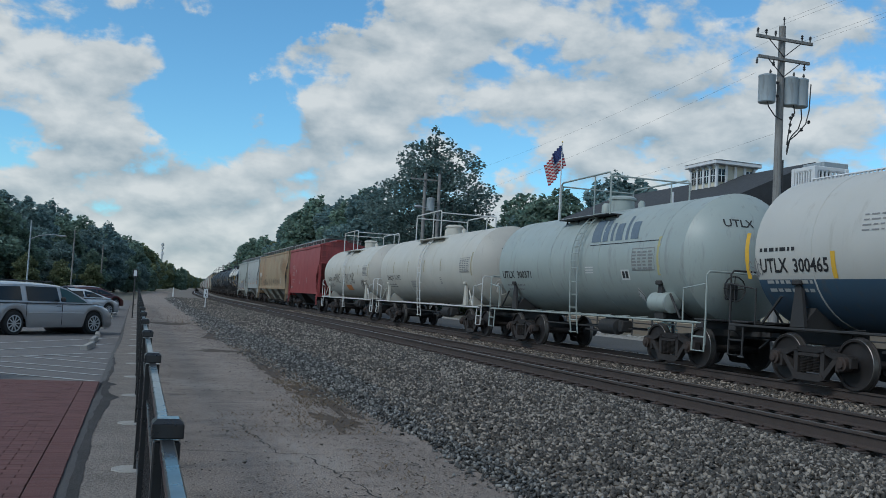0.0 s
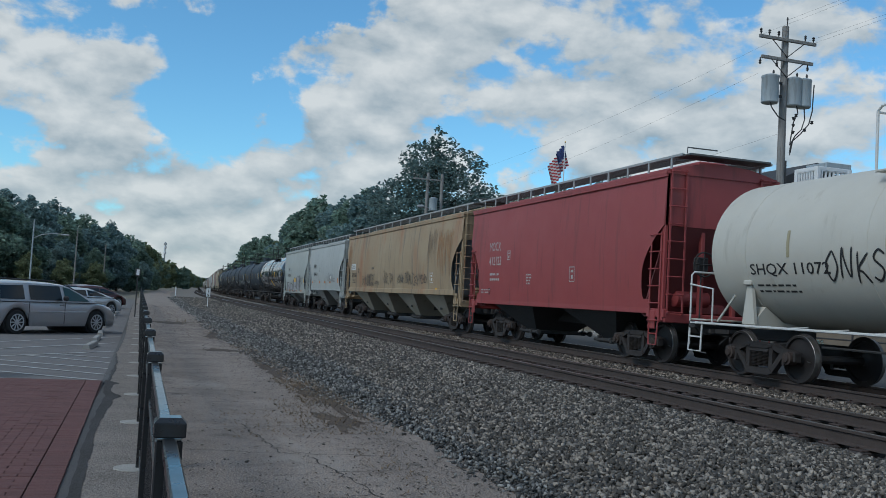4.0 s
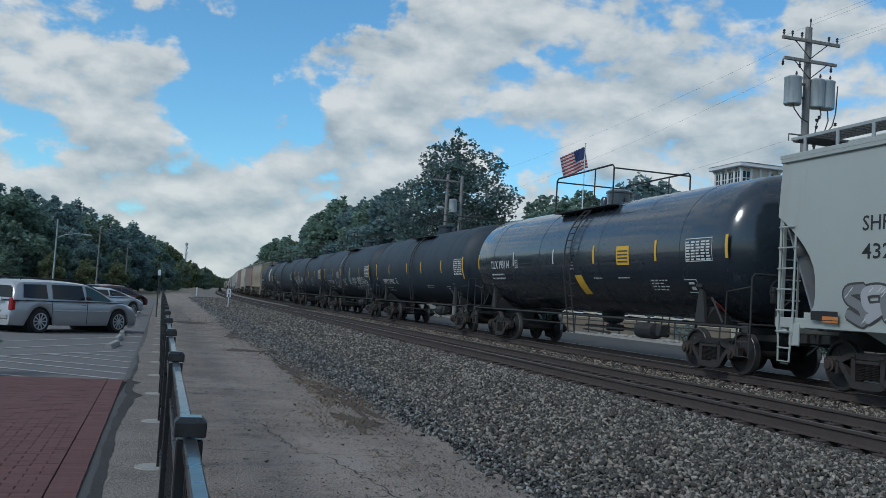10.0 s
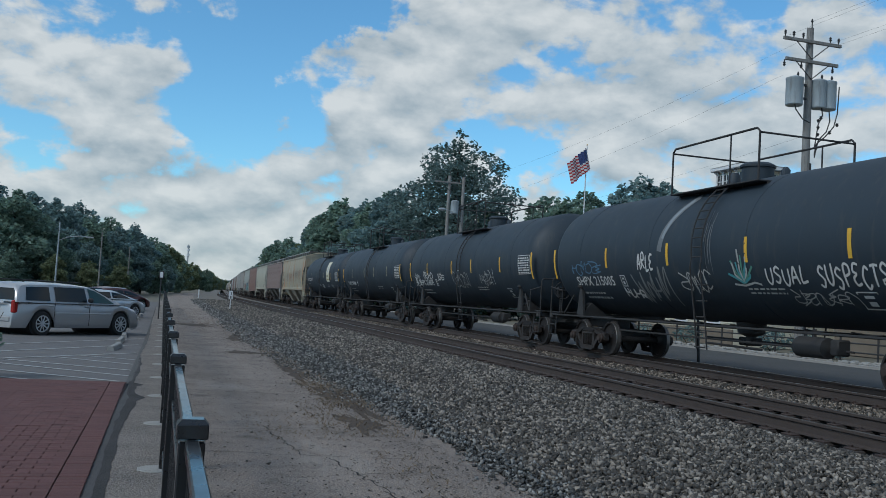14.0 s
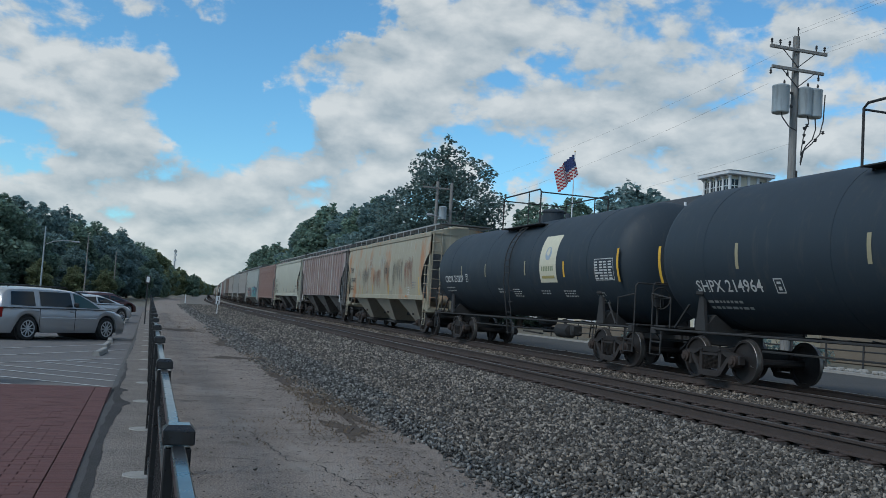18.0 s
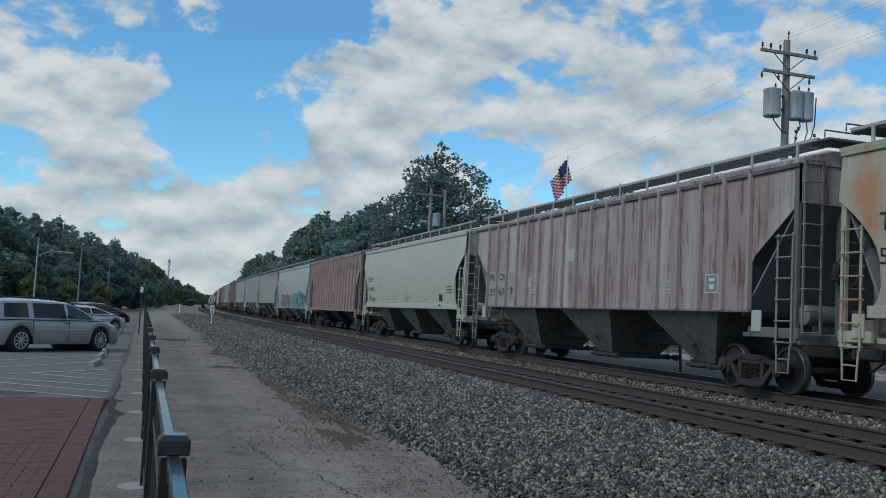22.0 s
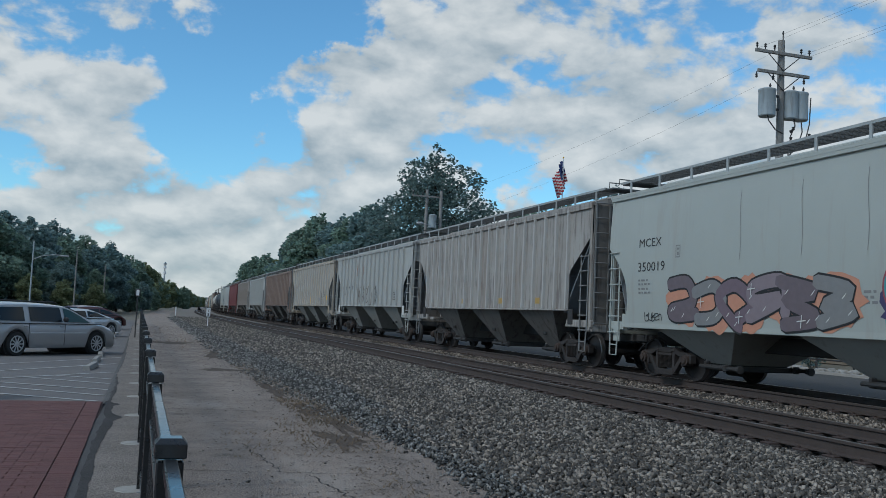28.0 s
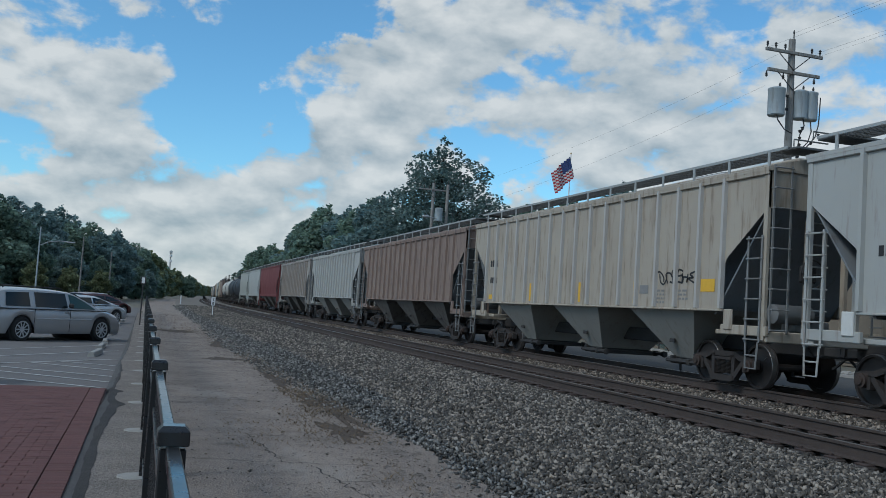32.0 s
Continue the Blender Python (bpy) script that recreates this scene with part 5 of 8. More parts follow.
            g.box((s * 0.9, c - 0.45, zb - 0.05), (0.14, 0.10, 0.15), ch=0.02)
            g.box((s * 0.86, c + 0.3, zb - 0.02), (0.14, 0.08, 0.18), ch=0.02)
        part("outlet_gate", g, M_under, bay)
        g = Geo()
        for s in (-1, 1):
            g.box((s * (xb + 0.34), c + 0.05, zb + 0.42), (0.05, 0.20, 0.09), ch=0.01)
        part("vibrator_bracket", g, M_under, bay)
    # slope sheet under each end, centre sill, end frame
    g = Geo().box((0, 0, 0.90), (0.5, L - 1.0, 0.34), ch=0.03)
    part("centre_sill", g, M_under, car)
    for s in (-1, 1):
        ye = end_y(z_sill)
        g = Geo()
        v = [(-hw + 0.05, s * (hl - 0.02), cut_top), (hw - 0.05, s * (hl - 0.02), cut_top), (hw - 0.05, s * (ye - 0.30), z_sill - 0.1), (-hw + 0.05, s * (ye - 0.30), z_sill - 0.1),
             (-hw + 0.05, s * (hl - 0.06), cut_top), (hw - 0.05, s * (hl - 0.06), cut_top), (hw - 0.05, s * (ye - 0.36), z_sill - 0.1), (-hw + 0.05, s * (ye - 0.36), z_sill - 0.1)]
        g.add(v, [(0, 1, 2, 3), (7, 6, 5, 4), (0, 4, 5, 1), (2, 6, 7, 3), (1, 5, 6, 2), (3, 7, 4, 0)])
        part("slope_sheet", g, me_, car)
        g = Geo().box((0, s * (hl - 0.1), 1.08), (2.95, 0.28, 0.22), ch=0.02)
        g.box((0, s * (ye - 0.2), 1.12), (2.7, 0.5, 0.1), ch=0.02)
        for sx in (-1, 1):
            g.box((sx * (hw - 0.02), s * (hl - 0.06), (1.0 + z_eave) / 2), (0.09, 0.12, z_eave - 1.0), ch=0.012)
            g.box((sx * 0.45, s * (hl - 0.12), (1.1 + cut_top) / 2), (0.10, 0.12, cut_top - 1.1), ch=0.012)
            g.box((sx * (hw - 0.03), s * (ye + hl) / 2, 1.18), (0.09, hl - ye + 0.1, 0.2 ), ch=0.015)
        part("end_frame", g, tm, car)
        if end_wall:
            # a flat sheet closes the whole end between the corner posts
            part("end_sheet", Geo().box((0, s * (hl + 0.01), (1.05 + z_eave) / 2), (2 * hw - 0.06, 0.05, z_eave - 1.05), ch=0.01), end_wall, car)
        # corner pad where the jack stands
        for sx in (-1, 1):
            part("jacking_pad", Geo().box((sx * (hw + 0.02), s * (ye + 0.22), z_sill - 0.20), (0.05, 0.28, 0.42), ch=0.015), sm, car)
        for sx in (-1, 1):
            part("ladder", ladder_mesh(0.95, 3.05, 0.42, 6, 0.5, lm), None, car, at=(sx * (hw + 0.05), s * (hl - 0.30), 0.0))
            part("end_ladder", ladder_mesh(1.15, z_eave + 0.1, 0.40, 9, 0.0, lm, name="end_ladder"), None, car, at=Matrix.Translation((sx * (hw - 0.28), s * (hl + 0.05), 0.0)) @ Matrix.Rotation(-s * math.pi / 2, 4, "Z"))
        truck(car, s * (L / 2 - 2.45))
    # brake wheel, air reservoir on the near end
    s = -1
    g = Geo()
    ring = [(0.28 * math.cos(a), 0, 0.28 * math.sin(a)) for a in [k * math.pi / 8 for k in range(17)]]
    g.tube([(p[0] - 0.55, s * (hl + 0.16), p[2] + 2.35) for p in ring], 0.018, 5, cap=False)
    for k in range(4):
        g.tube([(-0.55, s * (hl + 0.14), 2.35), (ring[k * 4][0] - 0.55, s * (hl + 0.16), ring[k * 4][2] + 2.35)], 0.014, 4)
    g.box((-0.55, s * (hl + 0.02), 2.35), (0.3, 0.2, 0.34), ch=0.03)
    g.tube([(-0.55, s * (hl + 0.05), 2.2), (-0.55, s * (hl + 0.05), 1.1)], 0.02, 5)
    part("brake_wheel", g, M_under, car)
    g = Geo().lathe([(0.02, -0.5), (0.2, -0.44), (0.2, 0.44), (0.02, 0.5)], (-0.3, s * (hl - 0.75), 1.55), 0, 14)
    g.box((0.2, s * (hl - 0.9), 1.32), (0.9, 0.4, 0.25), ch=0.03)
    part("air_reservoir", g, lm, car, smooth=35)
    couplers(car, L)

    def fn(u, v, lift=0.0):
        return (-(sx_of(v) + 0.006 + lift), L / 2 - u, v)
    side = Side(car, fn)
    side.ends = overhang
    return car, side


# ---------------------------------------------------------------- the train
# shade of the recessed ends is put into this darker grey
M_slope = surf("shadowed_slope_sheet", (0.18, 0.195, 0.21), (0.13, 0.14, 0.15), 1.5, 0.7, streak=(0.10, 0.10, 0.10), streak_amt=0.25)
M_gratelight = surf("galvanised_edge", (0.38, 0.40, 0.40), (0.27, 0.28, 0.28), 8.0, 0.55, 0.3)
M_grate = surf("galvanised_grating", (0.14, 0.145, 0.145), (0.085, 0.09, 0.09), 8.0, 0.6, 0.4, bump=0.3)
P_white = surf("white_tank_paint", (0.52, 0.50, 0.44), (0.43, 0.41, 0.36), 1.2, 0.5, streak=(0.30, 0.27, 0.22), streak_amt=0.1, streak_scale=3)
P_white2 = surf("grey_white_tank_paint", (0.50, 0.49, 0.455), (0.42, 0.41, 0.375), 1.0, 0.45, streak=(0.30, 0.27, 0.23), streak_amt=0.1, streak_scale=3)
# darker white puts the heads' shade into the colour; the streaks are grime
P_whiteend = surf("shaded_streaked_tank_end", (0.42, 0.40, 0.355), (0.35, 0.335, 0.30), 1.2, 0.55, streak=(0.26, 0.24, 0.21), streak_amt=0.12)
P_grey = surf("grey_green_tank_paint", (0.34, 0.385, 0.365), (0.27, 0.305, 0.285), 1.0, 0.42, streak=(0.22, 0.23, 0.22), streak_amt=0.25)
P_navy = surf("navy_tank_paint", (0.045, 0.095, 0.15), (0.06, 0.085, 0.115), 1.2, 0.4, streak=(0.09, 0.09, 0.09), streak_amt=0.25)
P_black = surf("black_tank_paint", (0.017, 0.029, 0.042), (0.026, 0.038, 0.050), 1.2, 0.62, streak=(0.045, 0.05, 0.053), streak_amt=0.25)
P_gloss = surf("glossy_black_tank_paint", (0.016, 0.024, 0.034), (0.022, 0.03, 0.04), 1.0, 0.25, coat=0.7)
P_red = surf("faded_red_paint", (0.30, 0.055, 0.055), (0.24, 0.045, 0.045), 0.9, 0.5, streak=(0.16, 0.04, 0.038), streak_amt=0.25, streak_scale=3)
P_redend = surf("dark_red_paint", (0.16, 0.035, 0.035), (0.11, 0.03, 0.03), 0.9, 0.6)
P_tan = surf("rust_stained_tan_paint", (0.355, 0.285, 0.18), (0.295, 0.20, 0.118), 0.35, 0.6, streak=(0.15, 0.125, 0.095), streak_amt=0.32, streak_scale=3.0, stretch=(1, 1, 0.1), amount=0.9, streak2=((0.31, 0.14, 0.065), 0.9, 0.50, 0.75, 0.3))
P_tan2 = surf("rust_streaked_cream_paint", (0.36, 0.335, 0.255), (0.29, 0.26, 0.19), 0.7, 0.6, streak=(0.45, 0.43, 0.37), streak_amt=0.22, streak_scale=7, stretch=(1, 1, 0.07), streak2=((0.38, 0.155, 0.055), 0.9, 0.50, 0.9, 0.5))
P_hop = surf("white_hopper_paint", (0.375, 0.40, 0.375), (0.32, 0.34, 0.32), 0.7, 0.5, streak=(0.33, 0.32, 0.29), streak_amt=0.22, streak_scale=3)
P_hop2 = surf("pale_grey_hopper_paint", (0.40, 0.42, 0.405), (0.34, 0.355, 0.345), 0.7, 0.5, streak=(0.29, 0.28, 0.26), streak_amt=0.22, streak_scale=3)
P_cream = surf("cream_hopper_paint", (0.44, 0.44, 0.365), (0.38, 0.375, 0.31), 0.7, 0.5, streak=(0.33, 0.31, 0.27), streak_amt=0.18, streak_scale=3)
P_purple = surf("faded_maroon_paint", (0.24, 0.155, 0.145), (0.35, 0.30, 0.28), 0.5, 0.65, streak2=((0.42, 0.40, 0.375), 0.8, 0.42, 0.85, 0.05), streak=(0.13, 0.065, 0.06), streak_amt=0.45, streak_scale=6, amount=0.9)
P_pink = surf("faded_pink_paint", (0.36, 0.265, 0.235), (0.24, 0.15, 0.13), 0.7, 0.65, streak=(0.12, 0.062, 0.052), streak_amt=0.42, streak_scale=6, amount=0.8, streak2=((0.40, 0.34, 0.32), 2.2, 0.55, 0.7))
P_rgrey = surf("grimy_ribbed_grey_paint", (0.37, 0.355, 0.33), (0.27, 0.25, 0.23), 0.8, 0.6, streak2=((0.22, 0.175, 0.145), 1.5, 0.53, 0.7, 0.07), streak=(0.16, 0.14, 0.13), streak_amt=0.45, streak_scale=6, amount=0.9)
# light caught by the ribs is put into this paler grey, under grime streaks
P_rib = surf("light_catching_rib", (0.44, 0.43, 0.41), (0.33, 0.315, 0.295), 1.5, 0.55, streak=(0.24, 0.20, 0.17), streak_amt=0.25, streak_scale=6)
P_rwhite = surf("ribbed_white_grey_paint", (0.38, 0.39, 0.375), (0.32, 0.32, 0.31), 0.8, 0.55, streak2=((0.27, 0.225, 0.19), 1.8, 0.56, 0.6, 0.12), streak=(0.22, 0.18, 0.16), streak_amt=0.22, streak_scale=6)
P_rtan = surf("weathered_ribbed_tan_paint", (0.40, 0.36, 0.30), (0.30, 0.255, 0.205), 0.8, 0.6, streak2=((0.22, 0.18, 0.14), 1.5, 0.54, 0.6, 0.09), streak=(0.20, 0.155, 0.115), streak_amt=0.36, streak_scale=6)
P_rbrown = surf("brown_ribbed_paint", (0.25, 0.19, 0.16), (0.17, 0.12, 0.10), 0.8, 0.65, streak=(0.10, 0.07, 0.06), streak_amt=0.4, streak_scale=6)
P_bayw = surf("dusty_bay_grey", (0.30, 0.295, 0.275), (0.21, 0.205, 0.19), 1.0, 0.7, streak=(0.20, 0.18, 0.16), streak_amt=0.25, streak_scale=5)
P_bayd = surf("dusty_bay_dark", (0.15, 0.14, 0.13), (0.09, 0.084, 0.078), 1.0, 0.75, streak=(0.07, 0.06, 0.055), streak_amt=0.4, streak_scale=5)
P_bayt = surf("dusty_bay_tan", (0.36, 0.325, 0.265), (0.27, 0.24, 0.19), 1.0, 0.7, streak=(0.17, 0.15, 0.12), streak_amt=0.18, streak_scale=5)
P_endb = surf("dark_brown_end", (0.075, 0.05, 0.046), (0.05, 0.036, 0.034), 1.0, 0.75)
# grey for ladders and end fittings, with the end's shade put into it
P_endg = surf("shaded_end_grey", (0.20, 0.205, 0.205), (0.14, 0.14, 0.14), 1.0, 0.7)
K, Wh, Y = ink("black", (0.02, 0.02, 0.022)), ink("white", (0.62, 0.62, 0.60)), ink("yellow", (0.72, 0.42, 0.04))
Or, Gy, Wf = ink("orange", (0.62, 0.22, 0.05)), ink("grey", (0.22, 0.22, 0.22)), ink("faded_white", (0.42, 0.42, 0.40))
Rd, Te, Pu = ink("red", (0.50, 0.06, 0.05)), ink("teal", (0.08, 0.30, 0.33)), ink("purple", (0.06, 0.05, 0.13))
Si, Pi, Tl = ink("silver", (0.40, 0.40, 0.42)), ink("peach", (0.55, 0.26, 0.17)), ink("slate_blue", (0.12, 0.16, 0.20))

TRAIN = []          # (car, the place of its middle along the track at the start)
END_S = [-1.2]


def couple(car, L):
    TRAIN.append((car, END_S[0] + L / 2))
    END_S[0] += L


def placard(side, u, v, mat=None, size=0.16):
    side.emit("placard", [(u - size, v), (u, v - size * 1.3), (u + size, v), (u, v + size * 1.3)], [(0, 1, 2, 3)], mat or Wh, "diamond placard", 0.02)
    side.emit("placard", [(u - size * .8, v), (u, v - size * 1.04), (u + size * .8, v), (u, v + size * 1.04)], [(0, 1, 2, 3)], K if mat is None else Wh, "", 0.023)
    side.emit("placard", [(u - size * .68, v), (u, v - size * .88), (u + size * .68, v), (u, v + size * .88)], [(0, 1, 2, 3)], mat or Wh, "", 0.026)


def stripes(side, us, z0, z1, mat, w=0.09):
    for u in us:
        side.quads([(u, z0, u + w, z1)], mat, "reflector_stripe", sub=5)


def build_train():
    tank, hop = tank_car, hopper_car
    BK = dict(frame_mat=M_under, handrail=M_under)
    DB = ink("dull_black", (.06, .055, .05))
    # white over navy tank car
    L = 17.47
    c, s = tank("tank_car", "white over navy tank car with orange reflector stripes", L, P_white2, low_mat=P_navy, platform=1.8, **BK)
    s.fit("UTLX", 1.39, 2.16, 2.06, .27, K, .006), s.fit("300465", 2.32, 3.23, 2.06, .26, K, .005), s.bars(1.4, 2.46, 1.05, 1, K, 0.07), s.bars(1.5, 1.86, 1.3, 2, Wf, 0.06, 0.15), s.bars(4.0, 3.0, 0.6, 4, Gy, 0.025, 0.09)
    stripes(s, (0.95,), 1.95, 2.85, Y, .12), stripes(s, (3.3,), 1.95, 2.42, Y, .11), s.scrawl(1.05, 2.0, 0.35, 0.3, Gy, 4, 3, 0.02)
    couple(c, L)
    # grey-green tank car
    L = 13.33
    c, s = tank("tank_car", "grey-green tank car with a blue name on its side", L, P_grey, frame_mat=M_under, handrail=P_grey, platform=1.5)
    s.fit("UTLX", 1.53, 2.50, 2.03, .23, K, .006), s.fit("300371", 2.72, 3.79, 2.03, .22, K, .004), s.bars(1.7, 1.8, 1.5, 2, Gy, 0.045, 0.13)
    for u, w, h in ((7.62, .62, .62), (8.22, .34, .64), (8.64, .16, .5), (8.9, .42, .46), (9.4, .16, .64), (9.66, .46, .46)):
        steps = [h * j / 6 for j in range(7)]
        s.emit("name_block", [q for d in steps for q in ((u - .5 * d, 2.95 + d), (u + w * .8 - .5 * d, 2.95 + d))], [(2 * j, 2 * j + 1, 2 * j + 3, 2 * j + 2) for j in range(6)], Tl)
    s.quads([(7.6, 2.86, 11.0, 2.88)], K, "rule"), s.panel(9.86, 2.17, 1.04, 0.52, Gy), s.quads([(11.0, 2.05, 11.12, 2.95)], ink("dull_yellow", (0.42, 0.38, 0.18)), "reflector_stripe", sub=4)
    s.quads([(7.4, 2.13 + k * .07, 7.85, 2.16 + k * .07) for k in range(3)], Wh, "small_sign"), s.quads([(9.3, 1.95, 9.7, 2.2)], Wh, "plate_box"), s.quads([(9.36, 1.99, 9.48, 2.16), (9.52, 1.99, 9.64, 2.16)], K, "plate_box", "", 0.003)
    placard(s, 9.95, 1.58), s.head.fit("UTLX", -.75, -.1, 3.15, .17, K)
    part("side_tank", Geo().lathe([(0.02, -0.42), (0.24, -0.36), (0.24, 0.36), (0.02, 0.42)], (-1.25, -L / 2 + 2.3, 1.42), 1, 16), P_grey, c, smooth=35)
    couple(c, L)
    # two white tank cars
    FG = ink("faded_gold", (0.36, 0.32, 0.20))
    for L, num, lab in ((15.61, "11052", "white tank car with a railed platform, number in black"), (14.37, "11072", "white tank car tagged with black graffiti")):
        c, s = tank("tank_car", lab, L, P_white, frame_mat=P_white, mat_end=P_whiteend, handrail=Wh, platform=1.75, R=1.50, zc=2.54)
        s.fit("SHQX " + num, 2.5, 4.7, 2.0, .25, K), s.bars(2.6, 1.82, 1.4, 2, K, 0.035, 0.11), s.bars(6.3, 1.95, 0.7, 4, Gy, 0.035, 0.08)
        stripes(s, (3.6, 6.0, 8.4, 10.6), 2.35, 2.85, FG, 0.08), s.panel(L - 2.7, 2.27, 1.05, 0.52, Gy, 7, 4), stripes(s, (L - 1.5,), 2.15, 3.0, FG, 0.11)
        placard(s, L - 3.4, 1.45), s.sign(L - 5.2, 1.85, .2, .25, Gy)
        s.head.fit("SHQX " + num, -.62, .55, 3.02, .17, K), s.head.bars(-.5, 2.86, .7, 2, K, .06, .15)
        if num == "11072":
            for word, u, v, w, h in (("ONKS", 4.55, 1.92, 1.45, .50), ("SKIND", 7.24, 1.90, 2.45, .50), ("ONKS", 11.0, 1.62, 1.5, .42)):
                s.tag(word, u, v, w, h, K, 0.04)
            s.quads([(7.1, 1.51, 8.4, 1.80)], Or, "orange_patch", sub=3)
        couple(c, L)
    # red two-bay hopper
    L = 13.93
    c, s = hop("hopper_car", "faded red two-bay covered hopper car", L, P_red, z_sill=1.22, z_eave=4.42, bays=2, cut="curve", mat_bay=M_under, mat_end=P_redend, bulge=0.07, sill_mat=P_red, cut_in=1.35, cut_top=3.2, band=0.25)
    s.fit("MOCX", 2.42, 3.42, 2.94, .30, Wf, 0), s.fit("412123", 2.42, 3.5, 2.46, .29, Wf), s.bars(2.5, 2.12, 1.0, 2, Wf, 0.07, 0.17), s.sign(4.02, 2.62, .26, .30, Wf), s.bars(5.6, 2.1, .4, 4, Wf), s.sign(8.6, 1.9, .32, .42, Wf), s.bars(1.7, 1.62, .9, 2, Wf, .035, .09), s.sign(2.35, 1.48, .2, .2, K)
    couple(c, L)
    # long tan hopper
    L = 20.92
    c, s = hop("hopper_car", "long rust-stained tan four-bay covered hopper car with graffiti", L, P_tan, z_sill=1.46, z_eave=4.46, bays=4, cut="curve", mat_bay=P_bayt, bulge=0.10, cut_in=1.5, cut_top=3.5, band=0.12)
    s.quads([(1.87, 2.58, 2.94, 2.92)], Wh, "white_patch"), s.fit("SAMX", 1.95, 2.86, 2.64, .22, K, 0), s.fit("635581", 2.06, 3.17, 2.18, .24, K), s.bars(2.2, 2.0, .7, 2, K, .05, .12), s.sign(3.6, 2.35, .2, .34, K)
    for u, v, w, h, sd in ((4.5, 1.78, .9, .40, 21), (5.5, 1.74, .8, .62, 22), (6.1, 1.80, 1.2, .50, 23), (5.6, 1.68, 1.6, .22, 26), (7.3, 1.80, .9, .16, 27), (9.1, 1.78, .9, .55, 24), (10.2, 1.85, .5, .45, 25), (11.6, 1.82, 1.1, .45, 28), (6.6, 2.55, .5, .14, 29), (12.9, 1.80, .8, .55, 30), (13.8, 1.76, 1.3, .5, 31), (15.2, 1.84, .9, .4, 32)):
        s.scrawl(u, v, w, h, ink("faint_black", (.10, .085, .07)), 6 if w > .6 else 3, sd, .026)
    s.stain(17.6, 2.0, 1.8, 2.2, ink("orange_run", (.34, .16, .06)), 61), s.stain(16.2, 2.4, 1.2, 1.8, ink("brown_run", (.20, .14, .09)), 62), s.stain(1.1, 2.0, .8, 2.2, ink("orange_run", (.34, .16, .06)), 63)
    s.sign(16.6, 1.88, .46, .40, Wh), s.quads([(17.3, 1.58, 17.55, 1.66)], Y, "yellow_mark")
    couple(c, L)
    # two white two-bay hoppers
    L = 12.53
    c, s = hop("hopper_car", "white two-bay covered hopper car with orange reflector patches", L, P_hop2, z_sill=1.46, z_eave=4.32, bays=2, cut="curve", mat_bay=P_bayw, bulge=0.10, cut_in=1.5, cut_top=3.3, band=0.18)
    s.fit("FURX", 2.49, 3.45, 2.85, .27, K), s.fit("809041", 2.54, 3.87, 2.32, .26, K), s.sign(4.6, 2.6, .22, .28, Gy), s.bars(2.6, 2.02, .7, 2, Gy, .05, .12)
    s.quads([(u, 1.85, u + .40, 1.97) for u in (1.84, 4.5, 6.3, 8.0)], Or, "orange_patch"), s.quads([(10.5, 1.85, 10.8, 2.15)], Or, "orange_patch")
    s.scrawl(7.4, 1.95, 1.6, .5, Gy, 7, 31, .03), s.quads([(8.3, 2.1, 8.65, 2.3)], Wh, "sticker", lift=.006), s.bars(9.1, 2.1, .7, 3, Gy), s.bars(4.3, 2.1, .5, 3, Gy, .03, .06), s.bars(6.2, 2.1, .5, 3, Gy, .03, .06)
    for y in (3.6, 5.3, 7.0, 9.0):
        s.stroke([(y + .03 * math.sin(k), 1.9 + k * .28) for k in range(8)], .012, Gy, "weld_line")
    couple(c, L)
    L = 12.32
    c, s = hop("hopper_car", "white two-bay covered hopper car with a silver graffiti piece", L, P_hop, z_sill=1.16, z_eave=4.34, bays=2, cut="curve", mat_bay=P_bayw, bulge=0.08, cut_in=1.6, cut_top=3.2, band=0.2)
    s.fit("SHPX", 2.8, 3.7, 2.81, .26, K), s.fit("432825", 2.8, 4.15, 2.33, .26, K), s.sign(4.25, 2.62, .16, .26, Gy), s.bars(8.3, 2.45, 1.0, 3, Gy, .035, .08)
    s.blocks(2.4, 1.25, 3.6, .65, 8, [ink("mid_grey", (.20, .20, .205)), Si], DB, 41), s.blocks(5.6, 1.3, 3.4, 1.0, 5, [ink("mid_grey", (.22, .22, .225)), Si], DB, 42)
    s.quads([(6.1, 1.95, 6.85, 2.22)], Y, "yellow_notice", lift=.012), s.quads([(8.6, 1.95, 9.1, 2.25)], K, "plate_box"), s.quads([(8.66, 2.0, 8.8, 2.2), (8.88, 2.0, 9.04, 2.2)], Wh, "plate_box", "", .003)
    s.scrawl(9.3, 1.75, .7, .5, K, 4, 43, .022), s.emit("yellow_notice", [(10.35, 2.0), (10.5, 1.85), (10.65, 2.0), (10.5, 2.2)], [(0, 1, 2, 3)], Y), s.quads([(u, 1.22, u + .40, 1.33) for u in (1.9, 4.0, 5.7, 7.4, 9.6)], Or, "orange_patch", lift=.07), s.quads([(1.6, 1.25, 2.3, 1.42)], K, "stencil_patch", lift=.07)
    couple(c, L)
    # glossy black tank car
    L = 17.98
    c, s = tank("tank_car", "glossy black tank car with yellow notices", L, P_gloss, R=1.63, zc=2.75, platform=1.9, round_head=True, **BK)
    s.fit("TILX 193114", 2.6, 4.38, 2.42, .27, Wh), s.sign(4.92, 2.42, .22, .26, Wh), s.bars(2.6, 2.2, 1.5, 2, Wh, .05, .13)
    stripes(s, (4.75, 8.0), 2.5, 2.95, Wh, .08), stripes(s, (1.25, 10.7, 14.0, 16.9), 2.45, 2.95, Y, .1)
